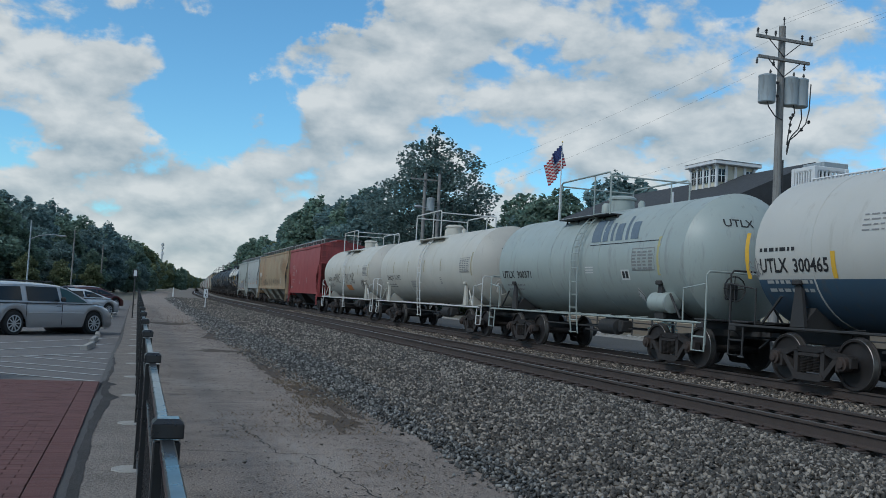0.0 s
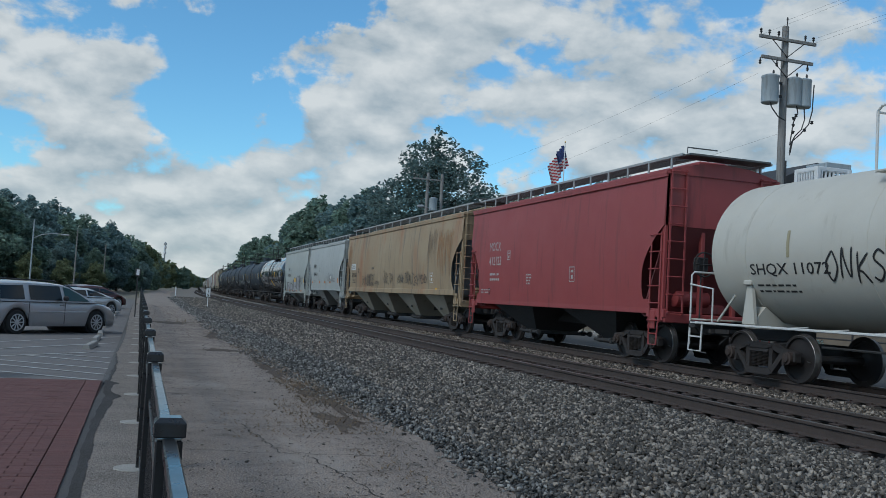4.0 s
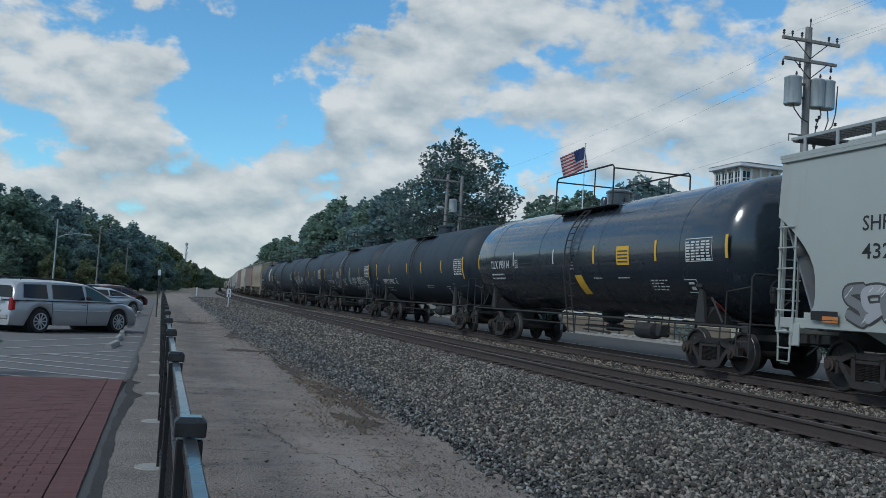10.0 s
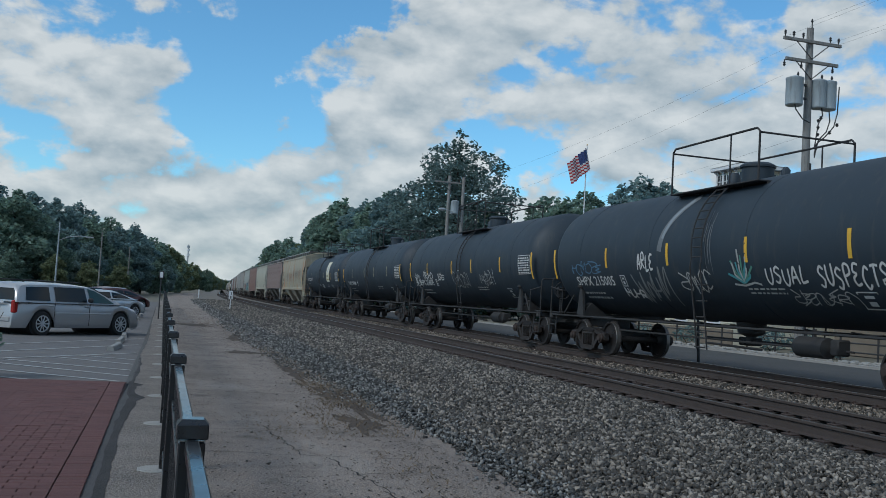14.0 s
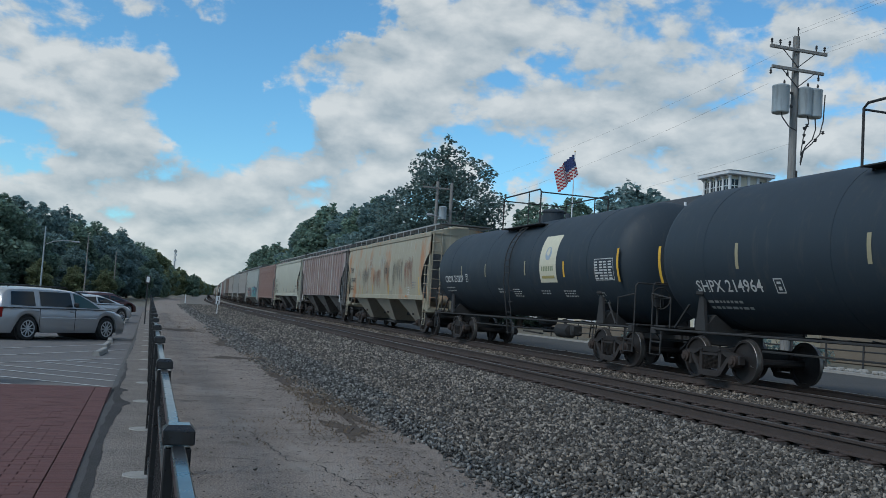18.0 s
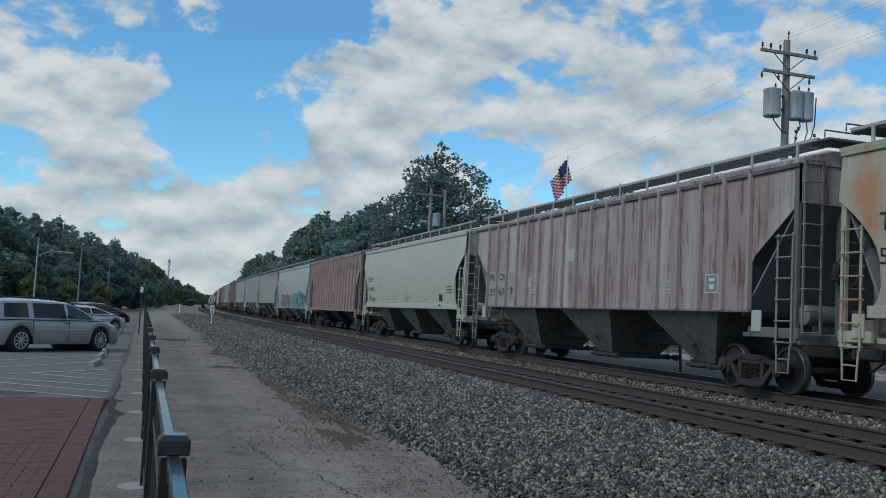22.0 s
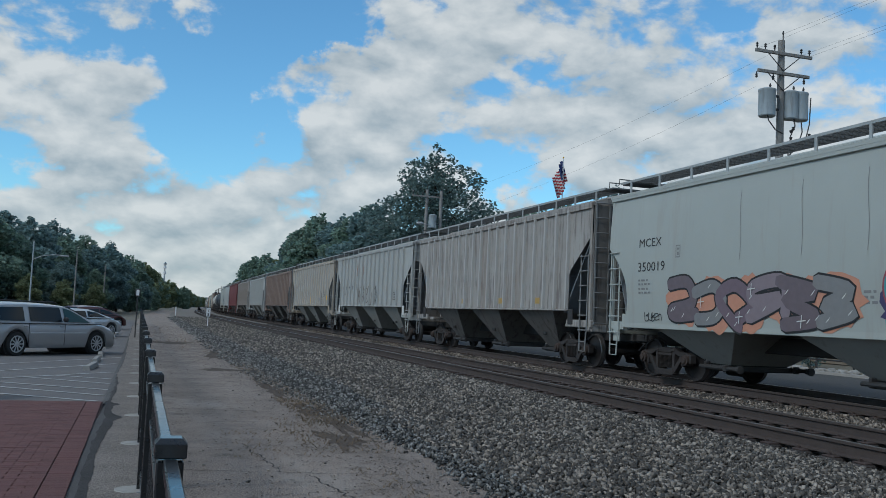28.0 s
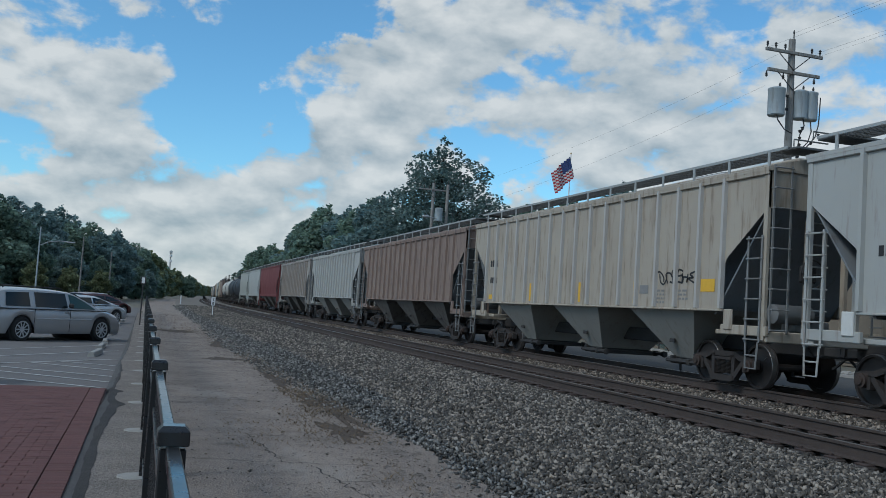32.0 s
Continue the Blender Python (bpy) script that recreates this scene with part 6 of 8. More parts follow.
    s.quads([(12.08, 2.39, 12.75, 2.87)], Y, "yellow_notice", sub=4), s.quads([(12.15, 2.45 + .09 * k, 12.68, 2.49 + .09 * k) for k in range(4)], DB, "small_print", lift=.003), s.emit("yellow_notice", [q for j in range(9) for q in ((9.4 + .022 * j, 2.16 - .066 * j), (9.86 + .022 * j, 2.16 - .066 * j))], [(2 * j, 2 * j + 1, 2 * j + 3, 2 * j + 2) for j in range(8)], Y)
    s.panel(15.37, 2.4, 1.05, .5, Wh, 7, 5), s.bars(13.6, 1.98, .8, 4, Wh, .03, .07), s.sign(15.1, 1.72, .5, .30, Wh), placard(s, 15.85, 1.48, Rd, .14), s.bars(9.2, 2.5, .25, 3, Wh, .035), s.bars(12.0, 2.05, .6, 1, Wh, .03), s.bars(10.6, 2.05, .6, 1, Wh, .03)
    couple(c, L)
    # four black tank cars
    for L, num, lab, dull, seed in ((16.78, "214962", "dull black tank car with yellow reflector stripes", 0, 51), (17.08, "215005", "dull black tank car covered in white graffiti tags", 1, 52),
                                    (16.96, "214895", "dull black tank car with scattered white tags", 2, 53), (17.11, "214964", "dull black tank car with white lettering", 0, 54)):
        c, s = tank("tank_car", lab, L, P_black, R=1.63, zc=2.75, platform=1.7, round_head=True, **BK)
        s.fit("SHPX " + num, 2.35, 4.6, 1.90, .25, Wh, .003), s.sign(4.98, 1.88, .26, .28, Wh), s.bars(2.5, 1.68, 1.5, 2, Wf, .05, .12)
        stripes(s, (3.9, 7.5, 10.0, 13.15) if dull != 1 else (4.3, 7.4, 10.45, 13.4), 2.36, 2.88, Y if seed != 54 else FG, .1), stripes(s, (16.05, .95), 2.1, 2.95, Y, .11)
        s.panel(14.95, 2.26, 1.02, .6, Wh, 7, 5), s.sign(13.3, 1.5, .5, .3, Wh), s.bars(10.3, 1.82, 1.2, 2, Wf, .03, .08), s.quads([(15.0, 1.03, 16.0, 1.10)], Wh, "sill_stencil", lift=-.06), s.emit("pale_placard", [(14.3, 1.5), (14.5, 1.25), (14.7, 1.5), (14.5, 1.78)], [(0, 1, 2, 3)], Gy)
        if dull == 1:
            s.scrawl(5.7, 1.50, 1.6, .75, ink("dull_silver", (.20, .21, .21)), 4, 61, .05), s.scrawl(7.9, 1.72, 1.2, .5, Wf, 5, 58, .03), s.scrawl(5.0, 1.58, .9, .28, Wh, 4, 57, .04), s.scrawl(2.2, 2.2, 1.8, .3, ink("faded_blue", (.10, .2, .3)), 6, 60, .03), s.tag("USUAL", 11.0, 1.93, 1.25, .30, Wh, .045), s.tag("SUSPECTS", 12.5, 1.88, 1.75, .36, Wh, .045), s.scrawl(14.1, 1.55, 1.2, .6, Wh, 6, 63, .045), s.scrawl(11.6, 1.55, 1.6, .25, Wf, 8, 64, .02), [s.stroke([(10.25, 1.95), (10.25 + .26 * math.cos(a), 2.02 + .20 * math.sin(a)), (10.25 + (.30 + .16 * (k % 2)) * math.cos(a), 2.06 + (.34 + .12 * (k % 3)) * math.sin(a))], .05, (Te, ink("sea_green", (.10, .26, .20)), Wf)[k % 3], "leaf_tag", .002 + .0006 * k) for k, a in enumerate(radians(12 + 17 * j) for j in range(10))], s.stroke([(9.9, 1.93), (10.25, 1.90), (10.6, 1.96), (10.8, 1.92)], .04, Wf, "leaf_tag")
            s.tag("ARLE", 6.0, 2.28, .78, .36, Wh, .05), s.stroke(spline([(7.1, 2.7), (7.2, 3.1), (7.5, 3.55), (7.95, 4.0)]), .20, ink("chalk_grey", (.16, .17, .18)), "wiped_streak"), s.stroke(spline([(7.2, 3.0), (7.45, 3.5), (7.85, 3.9)]), .10, ink("pale_smear", (.25, .28, .30)), "wiped_streak", .002)
            s.stain(9.0, 2.0, .3, 1.6, ink("chalk_grey", (.16, .17, .18)), 9)
        if dull == 2:
            s.scrawl(1.7, 1.8, .9, .6, Wh, 5, 65, .03), s.scrawl(3.3, 2.16, 1.3, .4, Wh, 5, 66, .035), s.scrawl(5.4, 2.1, .9, .3, Wh, 4, 67, .035), s.scrawl(7.6, 1.8, 2.0, .6, Wf, 8, 68, .025), s.scrawl(11.0, 1.9, 1.4, .5, Wf, 6, 69, .025)
        couple(c, L)
    # black tank car with a cream sign
    L = 17.33
    CR = ink("cream", (.66, .62, .47))
    c, s = tank("tank_car", "black tank car with a large cream company sign", L, P_black, R=1.62, zc=2.73, platform=1.6, round_head=True, **BK)
    s.fit("CRDX 252219", 2.05, 4.2, 2.24, .25, Wh, .003), s.sign(4.5, 2.24, .22, .28, Wh), s.bars(2.0, 2.02, 1.3, 2, Wf, .045, .12)
    stripes(s, (1.2, 4.0, 6.6, 10.2), 2.40, 2.85, FG, .08), stripes(s, (16.25,), 2.15, 3.0, Y, .1), stripes(s, (13.05,), 2.3, 2.75, Y, .1)
    s.quads([(11.4, 2.16, 12.58, 3.57)], CR, "company_sign", "cream company sign with a blue emblem", sub=8)
    s.emit("emblem", [(12.0 + .22 * math.cos(a), 3.02 + .20 * math.sin(a)) for a in [k * math.pi / 8 for k in range(16)]], [tuple(range(16))], ink("pale_blue", (.35, .42, .50)), "", .004)
    s.emit("emblem", [(12.0 + .10 * math.cos(a), 3.07 + .12 * math.sin(a)) for a in [k * math.pi / 8 for k in range(16)]], [tuple(range(16))], CR, "", .008)
    s.quads([(11.55 + .125 * k, 2.50, 11.63 + .125 * k, 2.64) for k in range(7)], ink("sage", (.25, .28, .16)), "sign_line", lift=.004), s.quads([(11.55, 2.28, 12.45, 2.36)], ink("ochre", (.40, .33, .12)), "sign_line", lift=.004)
    s.panel(15.02, 2.19, 1.05, .55, Wh, 7, 4), s.bars(7.6, 1.95, .6, 2, Wf), s.bars(8.9, 1.95, .8, 4, Wh, .03, .07), s.bars(11.2, 1.9, .7, 2, Wh, .03, .07), s.bars(12.8, 1.9, .8, 3, Wh, .03, .07), s.sign(14.8, 1.6, .45, .28, Wf)
    couple(c, L)
    # rust-streaked cream hopper
    L = 17.90
    c, s = hop("hopper_car", "cream three-bay covered hopper car streaked with rust", L, P_tan2, z_sill=1.56, z_eave=4.38, bays=3, cut="curve", mat_bay=P_bayt, bulge=0.10, cut_in=1.4, cut_top=3.5, band=0.12)
    s.fit("TILX", 1.5, 2.4, 2.92, .30, K, 0), s.fit("518642", 1.5, 2.95, 2.37, .27, K, 0), s.bars(1.7, 2.1, .8, 3, K), s.sign(3.75, 2.75, .18, .3, Gy)
    stripes(s, (4.6, 7.15, 10.55), 1.64, 2.2, ink("dull_gold", (.50, .34, .08)), .11)
    for u, v, w, h, col, sd in ((7.4, 1.75, 1.5, 1.3, ("red_brown_run", (.24, .10, .075)), 3), (4.7, 1.9, 1.6, 1.3, ("grey_run", (.17, .155, .13)), 4), (9.6, 1.8, 1.2, 1.7, ("grey_run", (.17, .155, .13)), 5), (6.3, 2.2, .8, 1.6, ("pale_run", (.46, .45, .40)), 6), (11.4, 1.9, 1.8, 1.6, ("grey_run", (.17, .155, .13)), 7), (13.6, 1.8, 1.4, 1.8, ("red_brown_run", (.24, .10, .075)), 8), (8.9, 2.4, .7, 1.5, ("pale_run", (.46, .45, .40)), 9)):
        s.stain(u, v, w, h, ink(*col), sd)
    s.scrawl(9.9, 2.75, .35, .35, DB, 4, 77, .03)
    s.bars(5.6, 1.85, .5, 3, Gy), s.bars(10.8, 1.85, .6, 5, Gy), s.sign(14.02, 1.71, .45, .34, Wh), s.bars(14.9, 2.25, .7, 3, Gy, .05, .12), stripes(s, (16.0,), 1.62, 2.5, Y, .11), s.quads([(13.9, 1.60, 14.2, 1.68)], Or, "orange_patch", lift=.07)
    couple(c, L)
    # maroon ribbed hopper
    L = 18.37
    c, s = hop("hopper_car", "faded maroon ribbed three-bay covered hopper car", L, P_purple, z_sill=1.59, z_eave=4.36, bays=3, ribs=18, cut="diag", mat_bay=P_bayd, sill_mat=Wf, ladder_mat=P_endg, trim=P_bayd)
    s.quads([(2.02, 1.64, 2.72, 2.78), (2.88, 1.64, 3.56, 2.78), (3.74, 1.7, 4.40, 2.72)], ink("grey_repaint", (.31, .295, .28)), "repaint_patch")
    s.fit("PL", 2.10, 2.62, 2.46, .22, K), s.fit("CX", 2.96, 3.48, 2.46, .22, K), s.fit("20", 2.10, 2.62, 1.95, .24, K), s.fit("67", 2.96, 3.48, 1.95, .24, K), s.fit("3", 3.92, 4.16, 1.98, .24, K), s.bars(5.6, 2.1, .5, 2, Wf), s.emit("star_mark", [(5.05, 2.1), (5.18, 1.9), (5.38, 1.98), (5.28, 2.1), (5.36, 2.25), (5.18, 2.18)], [(0, 1, 2, 3, 4, 5)], ink("dull_red", (.24, .05, .05)))
    s.sign(14.90, 1.95, .46, .40, Wh), s.quads([(14.93, 1.98, 15.33, 2.32)], Gy, "plate_box", lift=-.002), s.bars(13.2, 2.2, .4, 4, Wf), s.quads([(8.0, 2.9, 8.68, 3.25), (5.42, 2.2, 5.62, 2.5)], Wf, "repaint_patch")
    couple(c, L)
    # cream smooth hopper
    L = 17.52
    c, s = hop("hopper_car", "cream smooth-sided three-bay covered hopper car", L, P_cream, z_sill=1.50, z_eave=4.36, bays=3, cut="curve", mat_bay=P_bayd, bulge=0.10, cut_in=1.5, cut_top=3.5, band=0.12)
    s.fit("SOXX", 1.72, 2.75, 2.74, .25, K), s.fit("516083", 1.72, 3.12, 2.25, .25, K), s.bars(1.85, 2.05, .6, 2, K), s.sign(4.3, 2.45, .16, .26, Gy), s.scrawl(2.0, 1.72, 1.3, .22, K, 6, 71, .02)
    stripes(s, (4.0, 6.8, 9.9, 13.2), 1.75, 2.3, ink("pale_gold", (.55, .42, .22)), .09), s.quads([(14.0, 1.75, 14.46, 2.03)], K, "plate_box"), s.bars(15.0, 2.3, .8, 3, K, .05, .12), s.bars(11.8, 1.8, .6, 1, Gy), s.bars(5.4, 1.82, .5, 1, Gy), s.bars(7.0, 2.05, .5, 3, Gy), s.bars(9.0, 1.95, .6, 3, Gy), s.quads([(14.1, 1.56, 14.35, 1.62)], K, "stencil_patch", lift=.07)
    stripes(s, (16.0,), 1.7, 2.6, Or, .11)
    couple(c, L)
    # pink-brown ribbed hopper with a town's name in big worn letters
    L = 16.99
    c, s = hop("hopper_car", "faded pink-brown ribbed hopper car with worn painted letters", L, P_pink, z_sill=1.20, z_eave=4.46, bays=3, ribs=17, cut="diag", mat_bay=M_under, mat_end=P_endb, sill_mat=P_pink, ladder_mat=P_endg, cut_top=3.75, cut_in=1.1, band=.05, board=False, end_wall=P_endb)
    WL = ink("worn_letter", (.13, .105, .10))
    for ch, u, w in (("A", 1.85, .55), ("H", 4.37, .58), ("A", 5.22, .58), ("M", 6.05, .63), ("I", 8.0, .16), ("L", 9.55, .5), ("E", 10.4, .5), (",", 11.3, .14), ("I", 13.1, .16), ("O", 13.76, .55), ("W", 14.54, .68), ("A", 15.42, .6)):
        s.fit(ch, u, u + w, 3.48 if ch != "," else 3.4, .55 if ch != "," else .2, WL, .01)
    s.letters(1.85, 2.74, .2, 4, K), s.letters(1.85, 2.42, .2, 5, K), s.bars(5.2, 2.3, .4, 3, Gy), s.quads([(14.5, 1.5, 15.0, 2.1)], Gy, "worn_patch"), s.sign(12.9, 1.6, .5, .4, Gy), s.quads([(8.8, 2.4, 9.3, 2.9), (6.2, 2.0, 6.6, 2.6)], Wf, "worn_patch")
    couple(c, L)
    # white hopper with colourful graffiti
    L = 17.97
    c, s = hop("hopper_car", "white three-bay covered hopper car with teal and orange graffiti pieces", L, P_hop, z_sill=1.20, z_eave=4.40, bays=3, cut="curve", mat_bay=P_bayw, bulge=0.08, cut_in=1.3, cut_top=3.1, band=0.25)
    s.fit("MCEX", 2.02, 3.0, 3.06, .20, K, 0), s.fit("350019", 1.99, 3.16, 2.48, .22, K, 0), s.sign(3.6, 2.75, .18, .28, Gy), s.bars(2.0, 2.25, .6, 2, Gy), s.bars(2.0, 2.05, .6, 2, Gy)
    for y in (5.9, 7.7, 9.3):
        s.stroke([(y + .03 * math.sin(k * .8), 2.6 + k * .2) for k in range(8)], .012, Gy, "weld_line")
    s.blocks(3.4, 1.24, 5.6, 1.02, 6, [ink("dark_mauve", (.15, .12, .135)), Gy, ink("plum_grey", (.17, .125, .15)), ink("mauve_grey", (.24, .195, .215))], K, 81, glow=Pi), [s.stroke([(u - .12, v), (u + .12, v + .02)], .02, Wh, "spray_star", .03) for u, v in ((4.6, 1.75), (5.9, 1.45), (6.3, 2.0), (7.7, 1.4))], [s.stroke([(u - .02, v - .12), (u + .02, v + .12)], .02, Wh, "spray_star", .031) for u, v in ((4.6, 1.75), (5.9, 1.45), (6.3, 2.0), (7.7, 1.4))], s.blocks(9.7, 1.22, 5.9, 1.12, 7, [Te, ink("light_teal", (.20, .42, .44)), ink("sea_teal", (.10, .33, .31))], ink("crimson", (.30, .07, .09)), 82, glow=Pu)
    s.scrawl(2.3, 1.32, .7, .18, K, 5, 83, .02), s.blocks(16.0, 1.6, .7, .6, 1, [Tl], K, 84)
    stripes(s, (3.5, 6.3, 8.4, 11.2, 14.2), 1.75, 2.25, Y, .11), s.sign(15.8, 2.05, .5, .36, Wh), s.bars(9.2, 1.9, .3, 3, Gy)
    couple(c, L)
    # grimy grey ribbed hopper
    L = 17.03
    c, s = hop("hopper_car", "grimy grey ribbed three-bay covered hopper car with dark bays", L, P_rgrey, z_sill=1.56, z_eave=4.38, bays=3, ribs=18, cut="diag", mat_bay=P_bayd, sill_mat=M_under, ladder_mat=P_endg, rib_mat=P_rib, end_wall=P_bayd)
    for u in (6.2, 9.9, 12.9):
        s.quads([(u, 1.72, u + .32, 1.90)], ink("ochre_patch", (.42, .27, .08)), "ochre_patch")
    couple(c, L)
    # pale ribbed hopper
    L = 17.35
    c, s = hop("hopper_car", "pale grey ribbed three-bay covered hopper car with scratchy tags", L, P_rwhite, z_sill=1.60, z_eave=4.40, bays=3, ribs=16, cut="diag", mat_bay=P_bayw, sill_mat=Wh, ladder_mat=P_rwhite)
    s.fit("22", 3.15, 3.5, 2.53, .19, K), s.fit("464", 3.86, 4.42, 2.53, .19, K), s.letters(2.3, 2.53, .18, 3, K), s.quads([(4.76, 2.5, 5.24, 2.72)], Gy, "repaint_patch"), s.sign(5.8, 2.5, .18, .28, Gy)
    s.scrawl(6.05, 1.67, 3.2, .85, ink("rust_black", (.11, .085, .07)), 9, 91, .045), s.scrawl(10.1, 1.75, .75, .85, K, 7, 92, .025), s.sign(13.75, 1.9, .4, .36, K), s.bars(2.5, 2.3, .9, 2, Gy)
    for u, h in ((6.2, 1.2), (7.3, 1.0), (5.9, .7)):
        s.stain(u, 3.9 - h, .25, h, ink("rust_stain", (.30, .12, .05)), int(u * 10))
    couple(c, L)
    # weathered tan ribbed hopper with yellow marks
    L = 17.68
    c, s = hop("hopper_car", "weathered tan ribbed three-bay covered hopper car with yellow reflector marks", L, P_rtan, z_sill=1.58, z_eave=4.34, bays=3, ribs=17, cut="diag", mat_bay=P_bayw, sill_mat=P_rtan, ladder_mat=P_endg, rib_mat=P_rib)
    s.letters(2.2, 2.8, .22, 4, K), s.letters(2.26, 2.23, .2, 4, K)
    s.scrawl(13.1, 2.12, 1.6, .30, K, 7, 95, .04), s.quads([(14.97, 1.95, 15.48, 2.22)], Y, "yellow_patch", lift=.006)
    s.quads([(5.7, 1.66, 5.83, 2.2)], Y, "reflector_stripe"), s.quads([(9.1, 1.66, 9.23, 2.2)], Y, "reflector_stripe"), s.quads([(12.1, 1.66, 12.23, 2.2)], Y, "reflector_stripe"), s.quads([(2.2, 1.68, 2.5, 1.84)], Y, "reflector_stripe")
    s.bars(13.2, 1.95, .4, 4, Gy), s.bars(14.1, 1.95, .4, 3, Gy), s.quads([(12.4, 1.9, 12.8, 2.1)], Gy, "plate_box")
    couple(c, L)
    # the rest of the train, farther off
    rest = [("r", P_rbrown, 18.0, "brown-grey ribbed covered hopper car"), ("r", P_rwhite, 16.6, "pale ribbed covered hopper car"), ("r", P_rgrey, 17.3, "grimy ribbed covered hopper car"), ("s", P_redend, 17.3, "maroon smooth-sided covered hopper car"),
            ("s", P_hop2, 14.5, "white smooth-sided covered hopper car"), ("s", P_hop, 14.0, "white smooth-sided covered hopper car"), ("t", P_black, 15.5, "plain dull black tank car"), ("t", P_black, 15.5, "plain dull black tank car"),
            ("t", P_white2, 15.0, "plain white tank car among hoppers"), ("t", P_white2, 15.0, "plain white tank car among hoppers"), ("s", P_rbrown, 17, "brown smooth-sided covered hopper car"), ("s", P_tan2, 17, "rust-streaked cream covered hopper car"),
            ("t", P_black, 17, "plain dull black tank car"), ("s", P_hop, 17, "white smooth-sided covered hopper car"), ("r", P_rtan, 17.5, "tan ribbed covered hopper car"), ("s", P_tan, 17.5, "rust-stained tan covered hopper car"),
            ("t", P_black, 17, "plain dull black tank car"), ("t", P_black, 17, "plain dull black tank car"), ("r", P_purple, 17.5, "maroon ribbed covered hopper car"), ("s", P_hop2, 17, "pale grey covered hopper car"), ("r", P_rgrey, 17.5, "grey ribbed covered hopper car"),
            ("t", P_white2, 16, "plain white tank car among hoppers"), ("s", P_tan, 17.5, "rust-stained tan covered hopper car"), ("r", P_rbrown, 17.5, "brown ribbed covered hopper car"), ("s", P_hop, 17, "plain white covered hopper car"), ("t", P_black, 17, "plain dull black tank car")]
    for k, (kind, m, L, lab) in enumerate(rest):
        if kind == "r":
            c, s = hop("hopper_car", lab, L, m, z_sill=1.56, z_eave=4.30, bays=3, ribs=17 if k < 3 else 0, cut="diag", mat_bay=P_bayw if k % 2 else P_bayd, ladder_mat=P_endg)
        elif kind == "s":
            c, s = hop("hopper_car", lab, L, m, z_sill=1.5, z_eave=4.34, bays=3 if L > 15 else 2, cut="curve", mat_bay=P_bayd, bulge=0.08, cut_in=1.7, cut_top=3.3, band=0.12)
        else:
            c, s = tank("tank_car", lab, L, m, frame_mat=M_under, handrail=M_under, R=1.58, zc=2.62, detail=1)
        couple(c, L)


# how far the train has come, second by second
RUN = [(0, 0.0), (3, 31.45), (6, 62.5), (9, 93.5), (12, 124.2), (15, 154.85), (18, 185.4), (21, 216.5), (24, 248.1), (27, 279.5), (30, 310.7), (32, 331.3)]


def run(t):
    return float(np.interp(t, [a for a, _ in RUN], [b for _, b in RUN]))


def motions():
    times = [0, 2, 3, 4.5, 6, 7.5, 9, 10.5, 12, 13.5, 15, 16.5, 18, 19.5, 21, 22.5, 24, 25.5, 27, 28.5, 30, 31, 32]
    for car, s0 in TRAIN:
        walk(car, [(t, pose(*((lambda q: (TRACK_X[1] + bend(q)[0], q, RAIL_Z, 0, 0, -math.degrees(math.atan(bend(q)[1]))))(s0 - run(t))))) for t in times])
    # the flag: each strip swings about the edge of the one before it
    times = [32.0 * k / 64 for k in range(65)]
    rows = {k: [] for k in range(len(FLAG))}
    for t in times:
        gust = float(np.interp(t, [0, 2, 4, 6, 7, 8, 10, 11, 12, 14, 15.5, 17, 19, 21, 23, 25, 28, 29, 30, 31, 32], [.25, .12, .2, .2, .95, .8, 1, .7, .4, .6, .5, .35, .6, .25, .12, .05, .05, .05, .15, .3, .5]))
        along, slant, fold = radians(54 - 26 * gust), radians(18 - 4 * gust), 78 - 52 * gust
        at = Vector((0, 0, 0))
        for k, (ob, i, w) in enumerate(FLAG):
            turn = pose(0, 0, 0, 0, -math.degrees(slant), 0) @ pose(0, 0, 0, 0, 0, fold * math.sin(2.4 * t * (0.5 + 0.5 * gust) - 1.15 * k))
            rows[k].append((t, Matrix.Translation(at) @ turn))
            at = at + turn @ Vector((-w, 0, -w * math.tan(along - slant)))
    for k, (ob, i, w) in enumerate(FLAG):
        walk(ob, rows[k])
    # all wheels of the train turn alike: one set of keys for each place on a truck
    step = 1.4 * WR / 10.4
    n = int(32.0 / step) + 1
    for sy, wheels in WHEELS.items():
        rows = [(32.0 * k / n, pose(0, sy * 0.889, WR, math.degrees(run(32.0 * k / n) / WR) % 360)) for k in range(n + 1)]
        walk(wheels[0], rows)
        act, slot = wheels[0].animation_data.action, wheels[0].animation_data.action_slot
        for w in wheels[1:]:
            w.rotation_mode = "QUATERNION"
            w.animation_data_create()
            w.animation_data.action = act
            w.animation_data.action_slot = slot


# ---------------------------------------------------------------- cars in the lot
def silver(name, col, coat=0.6):
    return surf(name, col, tuple(c * 0.9 for c in col), 2.0, 0.32, 0.35, coat=coat, amount=0.25)


M_tyre = surf("tyre_rubber", (0.018, 0.018, 0.018), (0.03, 0.03, 0.03), 8.0, 0.85, bump=0.2)
M_alloy = surf("alloy_wheel", (0.52, 0.53, 0.54), (0.40, 0.40, 0.41), 6.0, 0.35, 0.15)
M_trimblk = plain("black_trim", (0.02, 0.02, 0.021), 0.5)
M_taillight = surf("red_lamp_lens", (0.35, 0.015, 0.012), (0.25, 0.01, 0.01), 8.0, 0.15, coat=0.6)
M_headlight = surf("clear_lamp_lens", (0.55, 0.57, 0.58), (0.40, 0.42, 0.43), 8.0, 0.12, coat=0.6)
M_autoglass = glass("tinted_car_glass", (0.012, 0.018, 0.022), 0.04)
